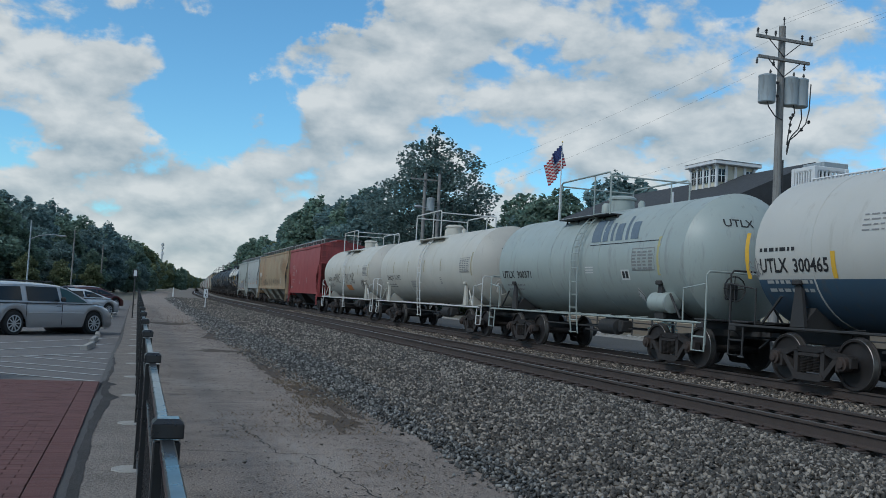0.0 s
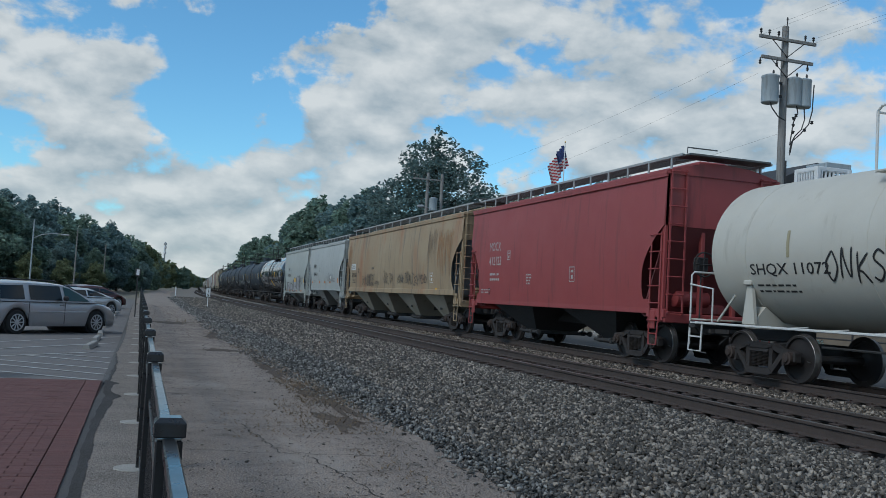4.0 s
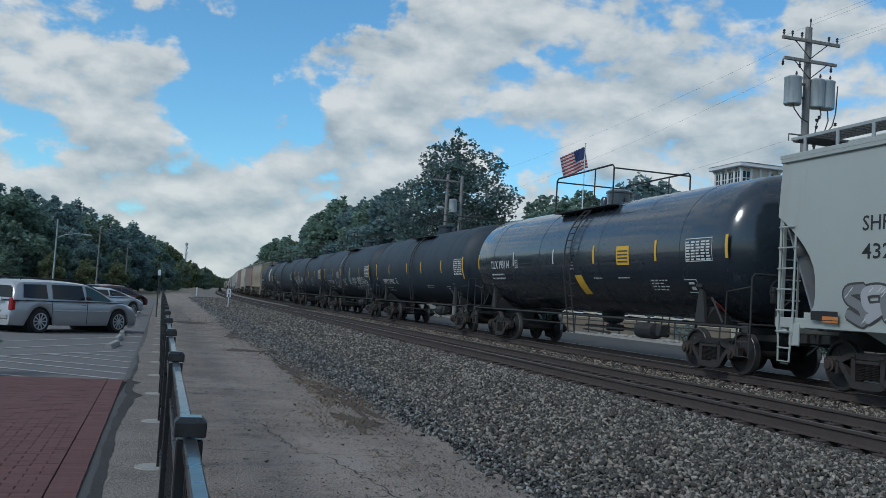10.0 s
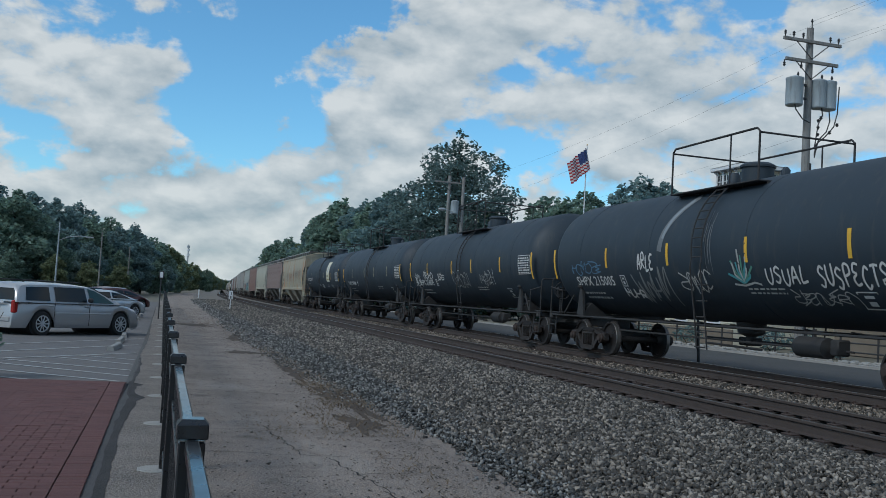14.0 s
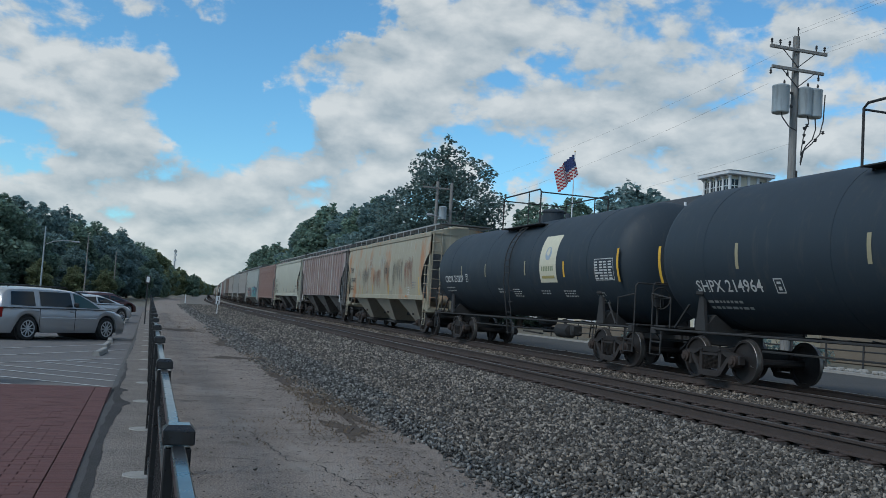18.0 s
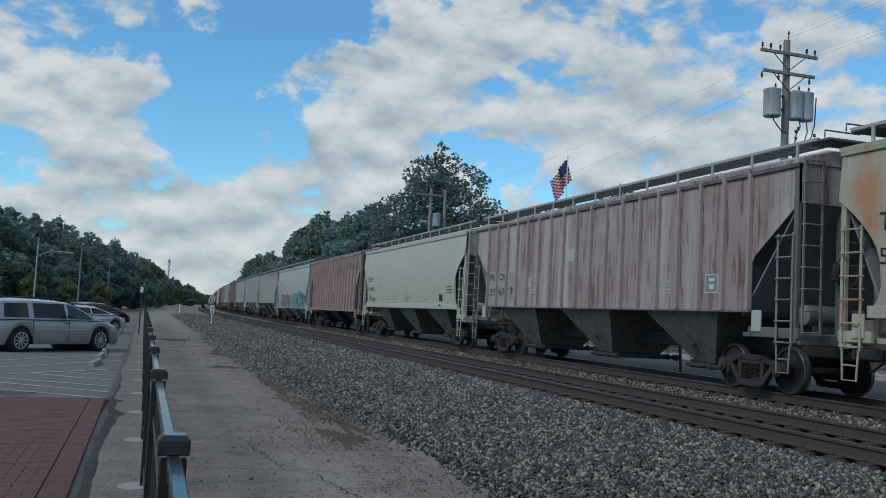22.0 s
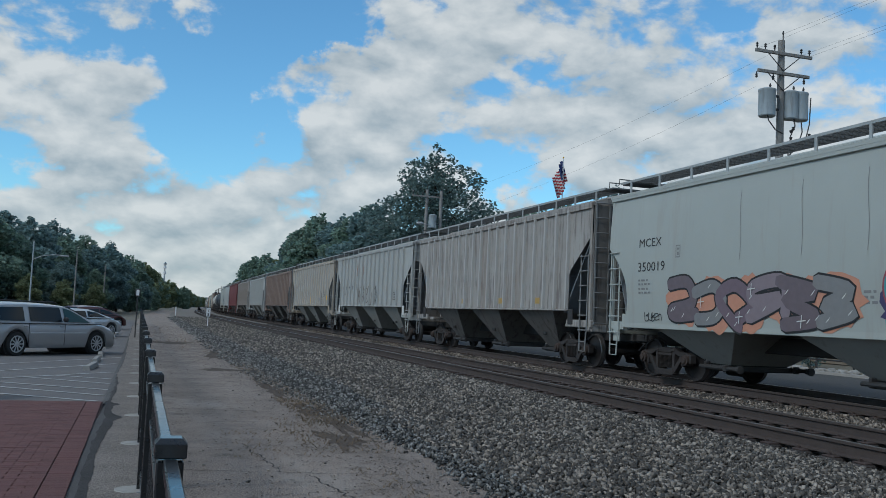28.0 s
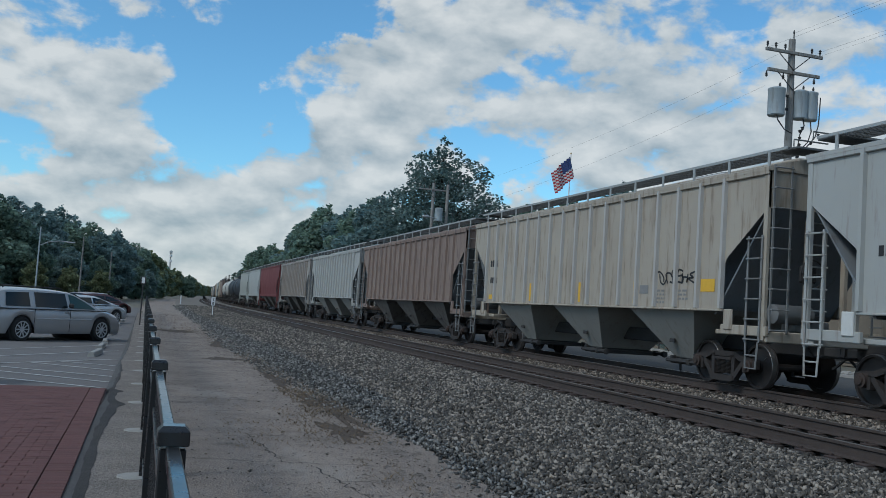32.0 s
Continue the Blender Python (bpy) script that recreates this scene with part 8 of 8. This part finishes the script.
# ---------------------------------------------------------------- the house beyond the street
def build_house():
    b = thing("station_restaurant", "cream two-storey building with a dark shingle roof and white trim", "building")
    X0, X1, Y0, Y1, ze, zr = 29.0, 41.0, 42.0, 64.0, 7.0, 10.15
    g = Geo().box(((X0 + X1) / 2, (Y0 + Y1) / 2, ze / 2), (X1 - X0, Y1 - Y0, ze), ch=0.02)
    wall = part("wall", g, M_cream, b)
    # clapboards on the front
    g = Geo()
    for k in range(26):
        g.box((X0 - 0.012, (Y0 + Y1) / 2, 0.4 + k * 0.28), (0.03, Y1 - Y0, 0.02))
    tagged(part("clapboards", g, M_cream, wall), kind="stuff")
    part("base_board", Geo().box((X0 - 0.05, (Y0 + Y1) / 2, 0.45), (0.1, Y1 - Y0, 0.9), ch=0.01), M_tan, wall)
    xm = X0 + 6.2
    g = Geo()
    ov = 0.7
    g.prism([(X0 - ov, ze - 0.1), (X0 - ov, ze + 0.12), (xm, zr + 0.1), (X1 + ov, ze + 0.12), (X1 + ov, ze - 0.1)], 1, Y0 - 0.5, Y1 + 0.5)
    roof = part("roof", g, M_shingle, b)
    part("fascia", Geo().box((X0 - ov - 0.03, (Y0 + Y1) / 2, ze), (0.05, Y1 - Y0 + 1.0, 0.22), ch=0.01), M_white, roof)
    part("gutter", Geo().tube([(X0 - ov - 0.10, Y0 - 0.5, ze + 0.1), (X0 - ov - 0.10, Y1 + 0.5, ze + 0.1)], 0.06, 6), M_white, roof)
    # vent
    part("vent_pipe", Geo().tube([(X0 + 1.3, 48.0, ze + 0.6), (X0 + 1.3, 48.0, ze + 1.75)], 0.09, 8), M_white, roof)
    for k in range(8):
        y = Y0 + 1.8 + k * 3.3
        for z in (2.0, 5.6):
            w = part("window", Geo().box((X0 - 0.03, y, z), (0.08, 1.3, 1.7), ch=0.01), M_white, wall)
            part("pane", Geo().box((X0 - 0.075, y, z + 0.4), (0.02, 1.08, 0.7)), M_glass, w)
            part("pane", Geo().box((X0 - 0.075, y, z - 0.4), (0.02, 1.08, 0.7)), M_glass, w)
    # cupola
    cx, cy, cw, zb, zt = 34.6, 49.2, 2.7, 8.9, 10.72
    cp = thing("cupola", "small white cupola with cream panels and windows on the roof", "cupola", at=(cx, cy, 0))
    h = cw / 2
    part("core", Geo().box((0, 0, (zb + zt) / 2), (cw - 0.1, cw - 0.1, zt - zb), ch=0.01), M_cream, cp)
    for s in (-1, 1):
        for k in range(5):
            a = -h + cw * k / 4
            part("corner_post", Geo().box((s * h, a, (zb + zt) / 2), (0.14, 0.16, zt - zb), ch=0.01), M_white, cp)
            part("corner_post", Geo().box((a, s * h, (zb + zt) / 2), (0.16, 0.14, zt - zb), ch=0.01), M_white, cp)
            part("bracket", Geo().prism([(s * h, zt - 0.25), (s * (h + 0.3), zt), (s * h, zt)], 1, a - 0.05, a + 0.05), M_white, cp)
        for k in range(4):
            a = -h + cw * (k + 0.5) / 4
            part("window", Geo().box((s * (h - 0.02), a, zt - 0.65), (0.06, 0.55, 0.8)), M_glass, cp)
            part("window_bar", Geo().box((s * (h + 0.02), a, zt - 0.65), (0.03, 0.04, 0.8)).box((s * (h + 0.02), a, zt - 0.65), (0.03, 0.55, 0.04)), M_white, cp)
            if k in (0, 3):
                part("window", Geo().box((a, s * (h - 0.02), zt - 0.65), (0.55, 0.06, 0.8)), M_glass, cp)
                part("window_bar", Geo().box((a, s * (h + 0.02), zt - 0.65), (0.04, 0.03, 0.8)).box((a, s * (h + 0.02), zt - 0.65), (0.55, 0.03, 0.04)), M_white, cp)
    g = Geo().box((0, 0, zt + 0.12), (cw + 0.7, cw + 0.7, 0.24), ch=0.04)
    part("cornice", g, M_white, cp)
    g = Geo()
    e = h + 0.37
    g.add([(-e, -e, zt + 0.24), (e, -e, zt + 0.24), (e, e, zt + 0.24), (-e, e, zt + 0.24), (0, 0, zt + 0.62)], [(0, 1, 4), (1, 2, 4), (2, 3, 4), (3, 0, 4), (3, 2, 1, 0)])
    part("cap_roof", g, M_shingle, cp)
    # roof deck with white balustrades
    dk = thing("roof_deck", "white balustraded roof deck beside the shingle roof", "roof deck", at=(33.2, 34.5, 0))
    part("deck", Geo().box((2.9, -3.4, 7.95), (7.0, 16.0, 0.3), ch=0.02), M_shingle, dk)
    part("deck_wall", Geo().box((2.9, -3.4, 3.9), (6.6, 15.6, 7.8), ch=0.02), M_tan, dk)
    def rail(p, q, z0, z1, n):
        part("handrail", Geo().tube([(*p, z1), (*q, z1)], 0.06, 4), M_white, dk)
        part("handrail", Geo().tube([(*p, z0 + 0.1), (*q, z0 + 0.1)], 0.05, 4), M_white, dk)
        for k in range(n + 1):
            t = k / n
            part("baluster", shared(("bal", z0, z1), lambda: Geo().box((0, 0, (z0 + z1) / 2), (0.09, 0.09, z1 - z0), ch=0.01).mesh("baluster", M_white)), None, dk, at=(p[0] + (q[0] - p[0]) * t, p[1] + (q[1] - p[1]) * t, 0))
    rail((1.8, 4.4), (6.2, 4.4), 8.1, 9.0, 22)
    rail((-0.4, 4.3), (-0.4, -11.0), 8.1, 8.75, 56)
    # stair house on the deck
    for p, q in (((-0.2, 6.0), (-0.2, 4.4)), ((-0.2, 4.4), (1.8, 4.4))):
        rail(p, q, 8.2, 9.3, 8)
        part("head_board", Geo().box(((p[0] + q[0]) / 2, (p[1] + q[1]) / 2, 9.42), (abs(p[0] - q[0]) + 0.12, abs(p[1] - q[1]) + 0.12, 0.2), ch=0.02), M_white, dk)
    for p in ((-0.2, 6.0), (-0.2, 4.4), (1.8, 4.4)):
        part("newel", Geo().box((p[0], p[1], 8.85), (0.2, 0.2, 1.3), ch=0.015), M_white, dk)
    part("stair_roof", Geo().box((1.5, 5.6, 9.7), (1.6, 1.6, 0.35), ch=0.02), M_can, dk)
    # low railing, planting bed and stones at the street
    rl = thing("street_railing", "black pipe railing before the building", "railing", at=(25.6, 0, 0))
    for z in (0.45, 0.8, 1.1):
        part("rail", Geo().tube([(0, 24, z), (0, 56, z)], 0.03, 6), M_dark, rl)
    for k in range(17):
        part("post", shared("railpost", lambda: Geo().tube([(0, 0, 0), (0, 0, 1.14)], 0.04, 7).mesh("post", M_dark)), None, rl, at=(0, 24 + 2 * k, 0.02))
    rnd = random.Random(12)
    g = Geo()
    for k in range(420):
        s = rnd.uniform(0.06, 0.17)
        g.box((rnd.uniform(24.2, 25.4), rnd.uniform(22, 48), 0.06 + s * 0.3), (s, s * 1.3, s * 0.8), ch=s * 0.2, turn=Matrix.Rotation(rnd.uniform(0, 3), 3, "Z"))
    tagged(part("rubble_stones", g, M_concp), "pale rubble stones in a bed along the street", "stones", "", "stuff")


# ---------------------------------------------------------------- trees and plants
def leaf_cloud(rng, blobs, n, size, droop=0.15):
    """Leaf sprays: bent four-sided blades gathered in clumps about the blobs (x, y, z, rx, ry, rz)."""
    w = np.array([b[3] * b[4] * b[5] for b in blobs]) ** 0.75
    which = rng.choice(len(blobs), n, p=w / w.sum())
    B = np.array(blobs)[which]
    d = rng.normal(size=(n, 3))
    d /= np.linalg.norm(d, axis=1)[:, None]
    rad = rng.uniform(0.45, 1.12, n) ** 0.6
    # clumps: pull the points towards a coarse set of centres
    P = B[:, :3] + d * rad[:, None] * B[:, 3:6]
    cl = P[rng.choice(n, max(8, n // 30))]
    for k in range(0, n, 4000):
        q = P[k:k + 4000]
        dist = ((q[:, None] - cl[None]) ** 2).sum(2)
        c = cl[dist.argmin(1)]
        P[k:k + 4000] = c + (q - c) * 0.8
    a = rng.uniform(0, 2 * np.pi, n)
    t = np.stack([np.cos(a), np.sin(a), rng.uniform(-0.9, 0.5, n)], 1)
    t /= np.linalg.norm(t, axis=1)[:, None]
    u = np.cross(t, rng.normal(size=(n, 3)))
    u /= np.linalg.norm(u, axis=1)[:, None]
    s = size * rng.uniform(0.6, 1.4, n)[:, None]
    V = np.stack([P - t * s * 0.5, P + u * s * 0.30, P + t * s * 0.55, P - u * s * 0.30], 1).reshape(-1, 3)
    return V


def leaf_mesh(name, V, mat):
    me = bpy.data.meshes.new(name)
    n = len(V) // 4
    me.vertices.add(len(V))
    me.vertices.foreach_set("co", V.ravel())
    me.loops.add(len(V))
    me.loops.foreach_set("vertex_index", np.arange(len(V)))
    me.polygons.add(n)
    me.polygons.foreach_set("loop_start", np.arange(0, len(V), 4))
    me.materials.append(mat)
    me.update(calc_edges=True)
    return me


def make_tree(name, label, at, h, w, mat, seed, n=4500, leaf=0.45, low=0.2, blobs=9, group="trees", lean=0.0, shape=1.0):
    """A tapered trunk that forks into limbs, and a crown of leaf sprays in uneven lobes."""
    rng = np.random.default_rng(seed)
    rnd = random.Random(seed)
    ob = thing(name, label, "tree", group, at=at)
    g = Geo()
    th = h * (low + 0.25)
    r0 = 0.022 * h + 0.05
    g.tube([(0, 0, -0.2), (0.05, 0, th * 0.5), (lean * 0.3, 0.1, th), (lean * 0.6, 0, h * 0.8)], [r0 * 1.25, r0, r0 * 0.75, r0 * 0.2], 9)
    lobes = []
    for k in range(blobs):
        f = (k + 0.5) / blobs
        z = h * (low + (0.93 - low) * f)
        prof = math.sin(math.pi * min(1, (0.22 + 0.78 * (1 - f)) ** shape)) ** 0.8 if shape != 1 else math.sqrt(max(0.05, 1 - (2 * f - 0.85) ** 2 * 0.85))
        a = k * 2.4 + rnd.uniform(-0.5, 0.5)
        rr = w / 2 * prof
        c = rr * 0.52
        lr = rr * rnd.uniform(0.50, 0.72)
        lobes.append((c * math.cos(a) + lean * f, c * math.sin(a), z, lr, lr, max(0.6, h * 0.10 * rnd.uniform(0.8, 1.3))))
        lobes.append((-c * 0.7 * math.cos(a) + lean * f, -c * 0.7 * math.sin(a), z + h * 0.04, lr * 0.8, lr * 0.8, max(0.5, h * 0.085)))
        g.tube([(lean * 0.3 * f, 0, max(th * 0.55, z - h * 0.18)), (c * 0.5 * math.cos(a), c * 0.5 * math.sin(a), z - h * 0.06), (c * math.cos(a) * 1.2, c * math.sin(a) * 1.2, z)], [r0 * 0.4, r0 * 0.22, r0 * 0.07], 6)
    part("trunk", g, M_bark, ob, smooth=40)
    part("crown", leaf_mesh("crown", leaf_cloud(rng, lobes, n, leaf), mat), None, ob)
    return ob


def build_trees():
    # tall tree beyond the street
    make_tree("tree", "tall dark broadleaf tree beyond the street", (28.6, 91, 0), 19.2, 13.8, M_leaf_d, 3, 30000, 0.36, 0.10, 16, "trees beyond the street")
    models = {}
    for k, (h, w, mat, low, n) in enumerate(((14.0, 10.5, M_leaf_a, 0.05, 11000), (13.0, 9.0, M_leaf_b, 0.05, 10000), (15.0, 9.5, M_leaf_a, 0.06, 11000), (12.0, 9.5, M_leaf_c, 0.05, 10000), (14.5, 11.5, M_leaf_b, 0.05, 12000))):
        models[k] = make_tree("tree", "dense dark green tree behind the parking lot" if k % 2 == 0 else "leafy green tree in the row of trees", (-400 - 30 * k, 900, 0), h, w, mat, 20 + k, n, 0.60, low, 11, "trees along the line")
    used = set()
    def put(k, x, y, hs, rot, group, label=None):
        h0 = (14.0, 13.0, 15.0, 12.0, 14.5)[k]
        s = hs / h0
        m = pose(x, y, 0, 0, 0, rot)
        if k not in used:
            used.add(k)
            ob = models[k]
            ob.matrix_basis = m
        else:
            ob = copy_thing(models[k], m)
        ob.scale = (s, s, s)
        tagged(ob, label or "", "", group)
    # left row, from the lot to the far distance
    L = ((0, -27, 118, 13.2), (2, -21, 122, 13.4), (4, -17.0, 116, 11.8), (0, -14.0, 128, 12.0), (2, -12.5, 143, 13.0), (1, -10.5, 138, 10.6), (4, -9.0, 155, 12.0), (0, -7.0, 148, 10.0), (2, -5.5, 166, 11.8), (0, -4.3, 172, 10.3),
         (4, -2.5, 190, 11.0), (1, -1.0, 186, 9.6), (2, 0.6, 215, 10.6), (3, 1.6, 232, 10.6), (1, 3.6, 262, 9.6), (0, 5.6, 300, 10.0), (3, 9.5, 350, 10.5), (4, 13.0, 420, 11.0), (1, 17.5, 500, 11.5), (3, 15.0, 350, 8.5), (1, 19.5, 420, 9.0), (4, 26.5, 540, 10.0), (2, 22, 600, 12), (3, 33, 650, 10.5), (1, 41, 760, 11), (0, 36, 820, 13), (3, 50, 900, 11.5), (4, 60, 1020, 12), (1, 72, 1150, 13), (2, 84, 1280, 13), (0, 97, 1300, 13), (3, 110, 1290, 12), (0, -20, 150, 14.5), (4, -30, 140, 15), (2, -36, 126, 15), (1, -13, 118, 7.5), (0, -9.3, 124, 6.5), (4, -6.0, 132, 6.0), (1, -18.5, 110, 7.0), (0, -23, 108, 6.5), (2, -3.4, 150, 6.0), (1, -1.4, 160, 5.5), (0, 0.2, 180, 5.6), (3, 2.6, 205, 5.0), (3, -12, 112, 4.2), (3, -8.4, 114, 3.8), (1, -15.6, 106, 4.4), (3, -19.6, 103, 4.2), (3, -5.4, 122, 3.8), (3, -23.5, 100, 4.4))
    for i, (k, x, y, h) in enumerate(L):
        if y > 195:
            k = (3, 1)[i % 2]
        put(k, x, y, h, 57 * i, "trees behind the lot")
    R = ((0, 27.5, 112, 15.5), (4, 28.5, 122, 16.5), (2, 28.0, 134, 16.0), (1, 27.0, 148, 17.5), (4, 28.0, 160, 18.0), (0, 27.5, 172, 15.5), (1, 30, 190, 15.5), (3, 31, 215, 14.0), (1, 30.5, 240, 16.0), (4, 30.0, 262, 16.5), (3, 31.5, 282, 15.0), (0, 33, 310, 14.5), (1, 37, 360, 14.0), (4, 42, 430, 14.5), (2, 52, 540, 16),
         (2, 44.0, 80, 15.2), (0, 48.5, 81, 14.2), (1, 38, 84, 12.6), (0, 41.2, 76, 12.8), (2, 35.0, 84, 10.2), (4, 41.0, 86, 14.0), (0, 46.3, 79, 14.6), (4, 41.5, 96, 14.5), (3, 36, 100, 12.4), (0, 34, 105, 12.5), (4, 54, 90, 13))
    for i, (k, x, y, h) in enumerate(R):
        put(k, x, y, h, 73 * i + 20, "trees beyond the street")
    # bushes
    def bush(x, y, h, w, seed, mat, label):
        rng = np.random.default_rng(seed)
        ob = thing("bush", label, "bush", at=(x, y, 0))
        g = Geo()
        rnd = random.Random(seed)
        for k in range(9):
            a = rnd.uniform(0, 6.28)
            g.tube([(0.04 * math.cos(a), 0.04 * math.sin(a), 0), (w * .3 * math.cos(a), w * .3 * math.sin(a), h * .6), (w * .45 * math.cos(a), w * .45 * math.sin(a), h * .95)], [0.012, 0.008, 0.004], 5)
        part("stems", g, M_bark, ob)
        part("foliage", leaf_mesh("foliage", leaf_cloud(rng, [(0, 0, h * .55, w * .5, w * .5, h * .45)], 420, min(0.16, h * .14)), mat), None, ob)
    bush(-2.62, 14.6, 0.95, 0.95, 5, M_leaf_b, "small leafy green bush at the edge of the lot")
    for k, (x, y, h, w) in enumerate(((26.6, 33.5, 1.0, 1.3), (26.5, 35.4, 1.1, 1.4), (26.7, 31.6, .8, 1.1), (26.9, 43, 1.0, 1.6), (26.6, 47, .9, 1.4))):
        bush(x, y, h, w, 60 + k, M_leaf_a, "low dark green bush before the building")
    # hills on the horizon
    g = Geo()
    rnd = random.Random(2)
    xs = list(range(-900, 1001, 25))
    hs = [13 + 5 * math.sin(x * 0.011) + 3 * math.sin(x * 0.037 + 1) + rnd.uniform(-2, 2) for x in xs]
    g.grid(lambda i, w: (xs[i], 1500 + (0, 40)[w > 0], -2 if w == 0 else hs[i]), range(len(xs)), [0, 1])
    tagged(part("backdrop", g, M_hill), "distant wooded hills", "hills", "", "structure")
    # dead grass and weeds at the path's edge
    rng = np.random.default_rng(8)
    V = []
    for x0, x1, y0, y1, n, hh in ((1.7, 2.75, 9.2, 12.2, 1000, 0.035), (2.1, 2.8, 11.6, 15.0, 1300, 0.05), (2.2, 2.75, 15, 24, 700, 0.06), (0.9, 1.9, 9.0, 11.0, 260, 0.03), (0.2, 2.4, 36, 62, 900, 0.10), (1.2, 3.0, 26, 40, 420, 0.07), (1.9, 2.3, 6.4, 8.4, 130, 0.04)):
        P = np.c_[rng.uniform(x0, x1, n), rng.uniform(y0, y1, n), np.full(n, 0.004)]
        a = rng.uniform(0, 6.28, n)
        d = np.c_[np.cos(a), np.sin(a), rng.uniform(0.1, 0.7, n)] * (hh * rng.uniform(0.5, 1.6, n))[:, None]
        s = np.c_[-np.sin(a), np.cos(a), np.zeros(n)] * 0.006
        V.append(np.stack([P - s, P + s, P + d + s * .3, P + d - s * .3], 1).reshape(-1, 3))
    M_straw = surf("dead_grass", (0.15, 0.105, 0.06), (0.085, 0.06, 0.038), 3.0, 0.9, per_island=0.8)
    tagged(part("dead_grass", leaf_mesh("dead_grass", np.concatenate(V), M_straw)), "dead grass and litter at the edge of the path", "grass", "", "stuff")
    # brown earth patch, cracks in the path
    M_earth = surf("brown_earth", (0.085, 0.062, 0.045), (0.05, 0.038, 0.03), 2.0, 0.95, bump=0.8, fine=30)
    for px, py, ax, ay, pn in ((2.52, 12.7, 0.26, 1.9, 44), (2.25, 10.3, 0.22, 0.7, 45), (2.35, 16.5, 0.16, 1.8, 46), (1.9, 21.5, 0.5, 0.5, 47), (2.2, 27.5, 0.35, 2.2, 48), (1.2, 36.0, 0.9, 1.2, 49)):
        rnd = random.Random(pn)
        g = Geo()
        c = []
        for k in range(36):
            a = 2 * math.pi * k / 36
            rr = 1 + 0.25 * math.sin(3 * a + pn) + rnd.uniform(-.45, .3)
            c.append((px + ax * rr * math.cos(a), py + ay * rr * math.sin(a), 0.005))
        g.add(c + [(px, py, 0.008)], [(k, (k + 1) % 36, 36) for k in range(36)])
        tagged(part("earth_patch", g, M_earth), "bare brown earth where the path has worn away", "earth patch", "earth patches of the path", "structure")
    M_crack = plain("crack_shadow", (0.035, 0.032, 0.03), 0.95)
    def crack(x0, y0, x1, y1, w, seed):
        rr = random.Random(seed)
        pts = [(x0 + (x1 - x0) * k / 24 + rr.uniform(-.03, .03), y0 + (y1 - y0) * k / 24 + rr.uniform(-.035, .035)) for k in range(25)]
        g = Geo()
        v = []
        for k, (x, y) in enumerate(pts):
            q = w * rr.uniform(.3, 1.2)
            nx, ny = (y1 - y0), -(x1 - x0)
            m = math.hypot(nx, ny)
            v += [(x - nx / m * q, y - ny / m * q, 0.0035), (x + nx / m * q, y + ny / m * q, 0.0035)]
        g.add(v, [(2 * k, 2 * k + 1, 2 * k + 3, 2 * k + 2) for k in range(24)])
        tagged(part("path_crack", g, M_crack), "thin dark crack in the asphalt path", "crack", "cracks in the path", "structure")
    for i, q in enumerate(((0.3, 8.4, 2.4, 8.0, .006), (0.2, 11.6, 1.6, 11.9, .006), (1.5, 8.1, 1.75, 6.4, .008), (0.3, 17.0, 2.3, 17.3, .008), (0.3, 24.0, 2.6, 23.6, .010), (0.3, 30.0, 2.7, 30.4, .012), (0.8, 14.2, 2.0, 14.0, .006), (1.75, 6.4, 1.9, 5.2, .007), (0.9, 20.2, 2.5, 20.6, .008), (0.3, 9.6, 1.9, 9.9, .006), (1.1, 7.2, 2.5, 7.5, .005), (0.25, 13.3, 2.2, 13.0, .007), (1.1, 10.0, 1.3, 8.2, .006), (0.6, 6.2, 1.7, 6.5, .005), (0.3, 27.0, 2.2, 26.6, .010))):
        crack(*q, 40 + i)
    # small stones and litter strewn on the path
    g = Geo()
    rs = random.Random(31)
    for k in range(260):
        y = 5 + 40 * rs.random() ** 1.6
        x = 0.2 + 2.45 * rs.random() ** 0.6
        s = rs.uniform(0.008, 0.022)
        g.box((x, y, s * 0.2), (s, s * 1.2, s * 0.8), turn=Matrix.Rotation(rs.uniform(0, 3), 3, "Z"))
    rng = np.random.default_rng(77)
    n = 15000
    y = 4.5 + 34 * rng.random(n) ** 1.5
    edge = rng.random(n) < 0.45
    P = np.c_[np.where(edge, 2.75 - np.abs(rng.normal(0, 0.55, n)), rng.uniform(0.18, 2.7, n)), y, np.full(n, 0.006)]
    P = P[(P[:, 0] > 0.18)]
    n = len(P)
    a = rng.uniform(0, 6.28, n)
    s = (rng.uniform(0.004, 0.016, n) * (1 + P[:, 1] / 30))[:, None]
    u, v = np.c_[np.cos(a), np.sin(a), np.full(n, .15)] * s, np.c_[-np.sin(a), np.cos(a), np.zeros(n)] * s * rng.uniform(.2, .7, n)[:, None]
    M_litter = surf("dry_leaf_litter", (0.075, 0.055, 0.04), (0.04, 0.032, 0.026), 3.0, 0.95, per_island=1.6)
    tagged(part("leaf_litter", leaf_mesh("leaf_litter", np.stack([P - u, P + v, P + u, P - v], 1).reshape(-1, 3), M_litter)), "small dark bits of litter and grit on the path", "litter", "", "stuff")
    tagged(part("strewn_stones", g, M_stone), "small stones strewn over the path", "stones", "", "stuff")


build_ground()
build_pavers()
build_ballast()
build_tracks()
build_fence()
build_lot_furniture()
build_cars()
build_poles()
build_flag()
build_house()
build_trees()
build_train()
motions()
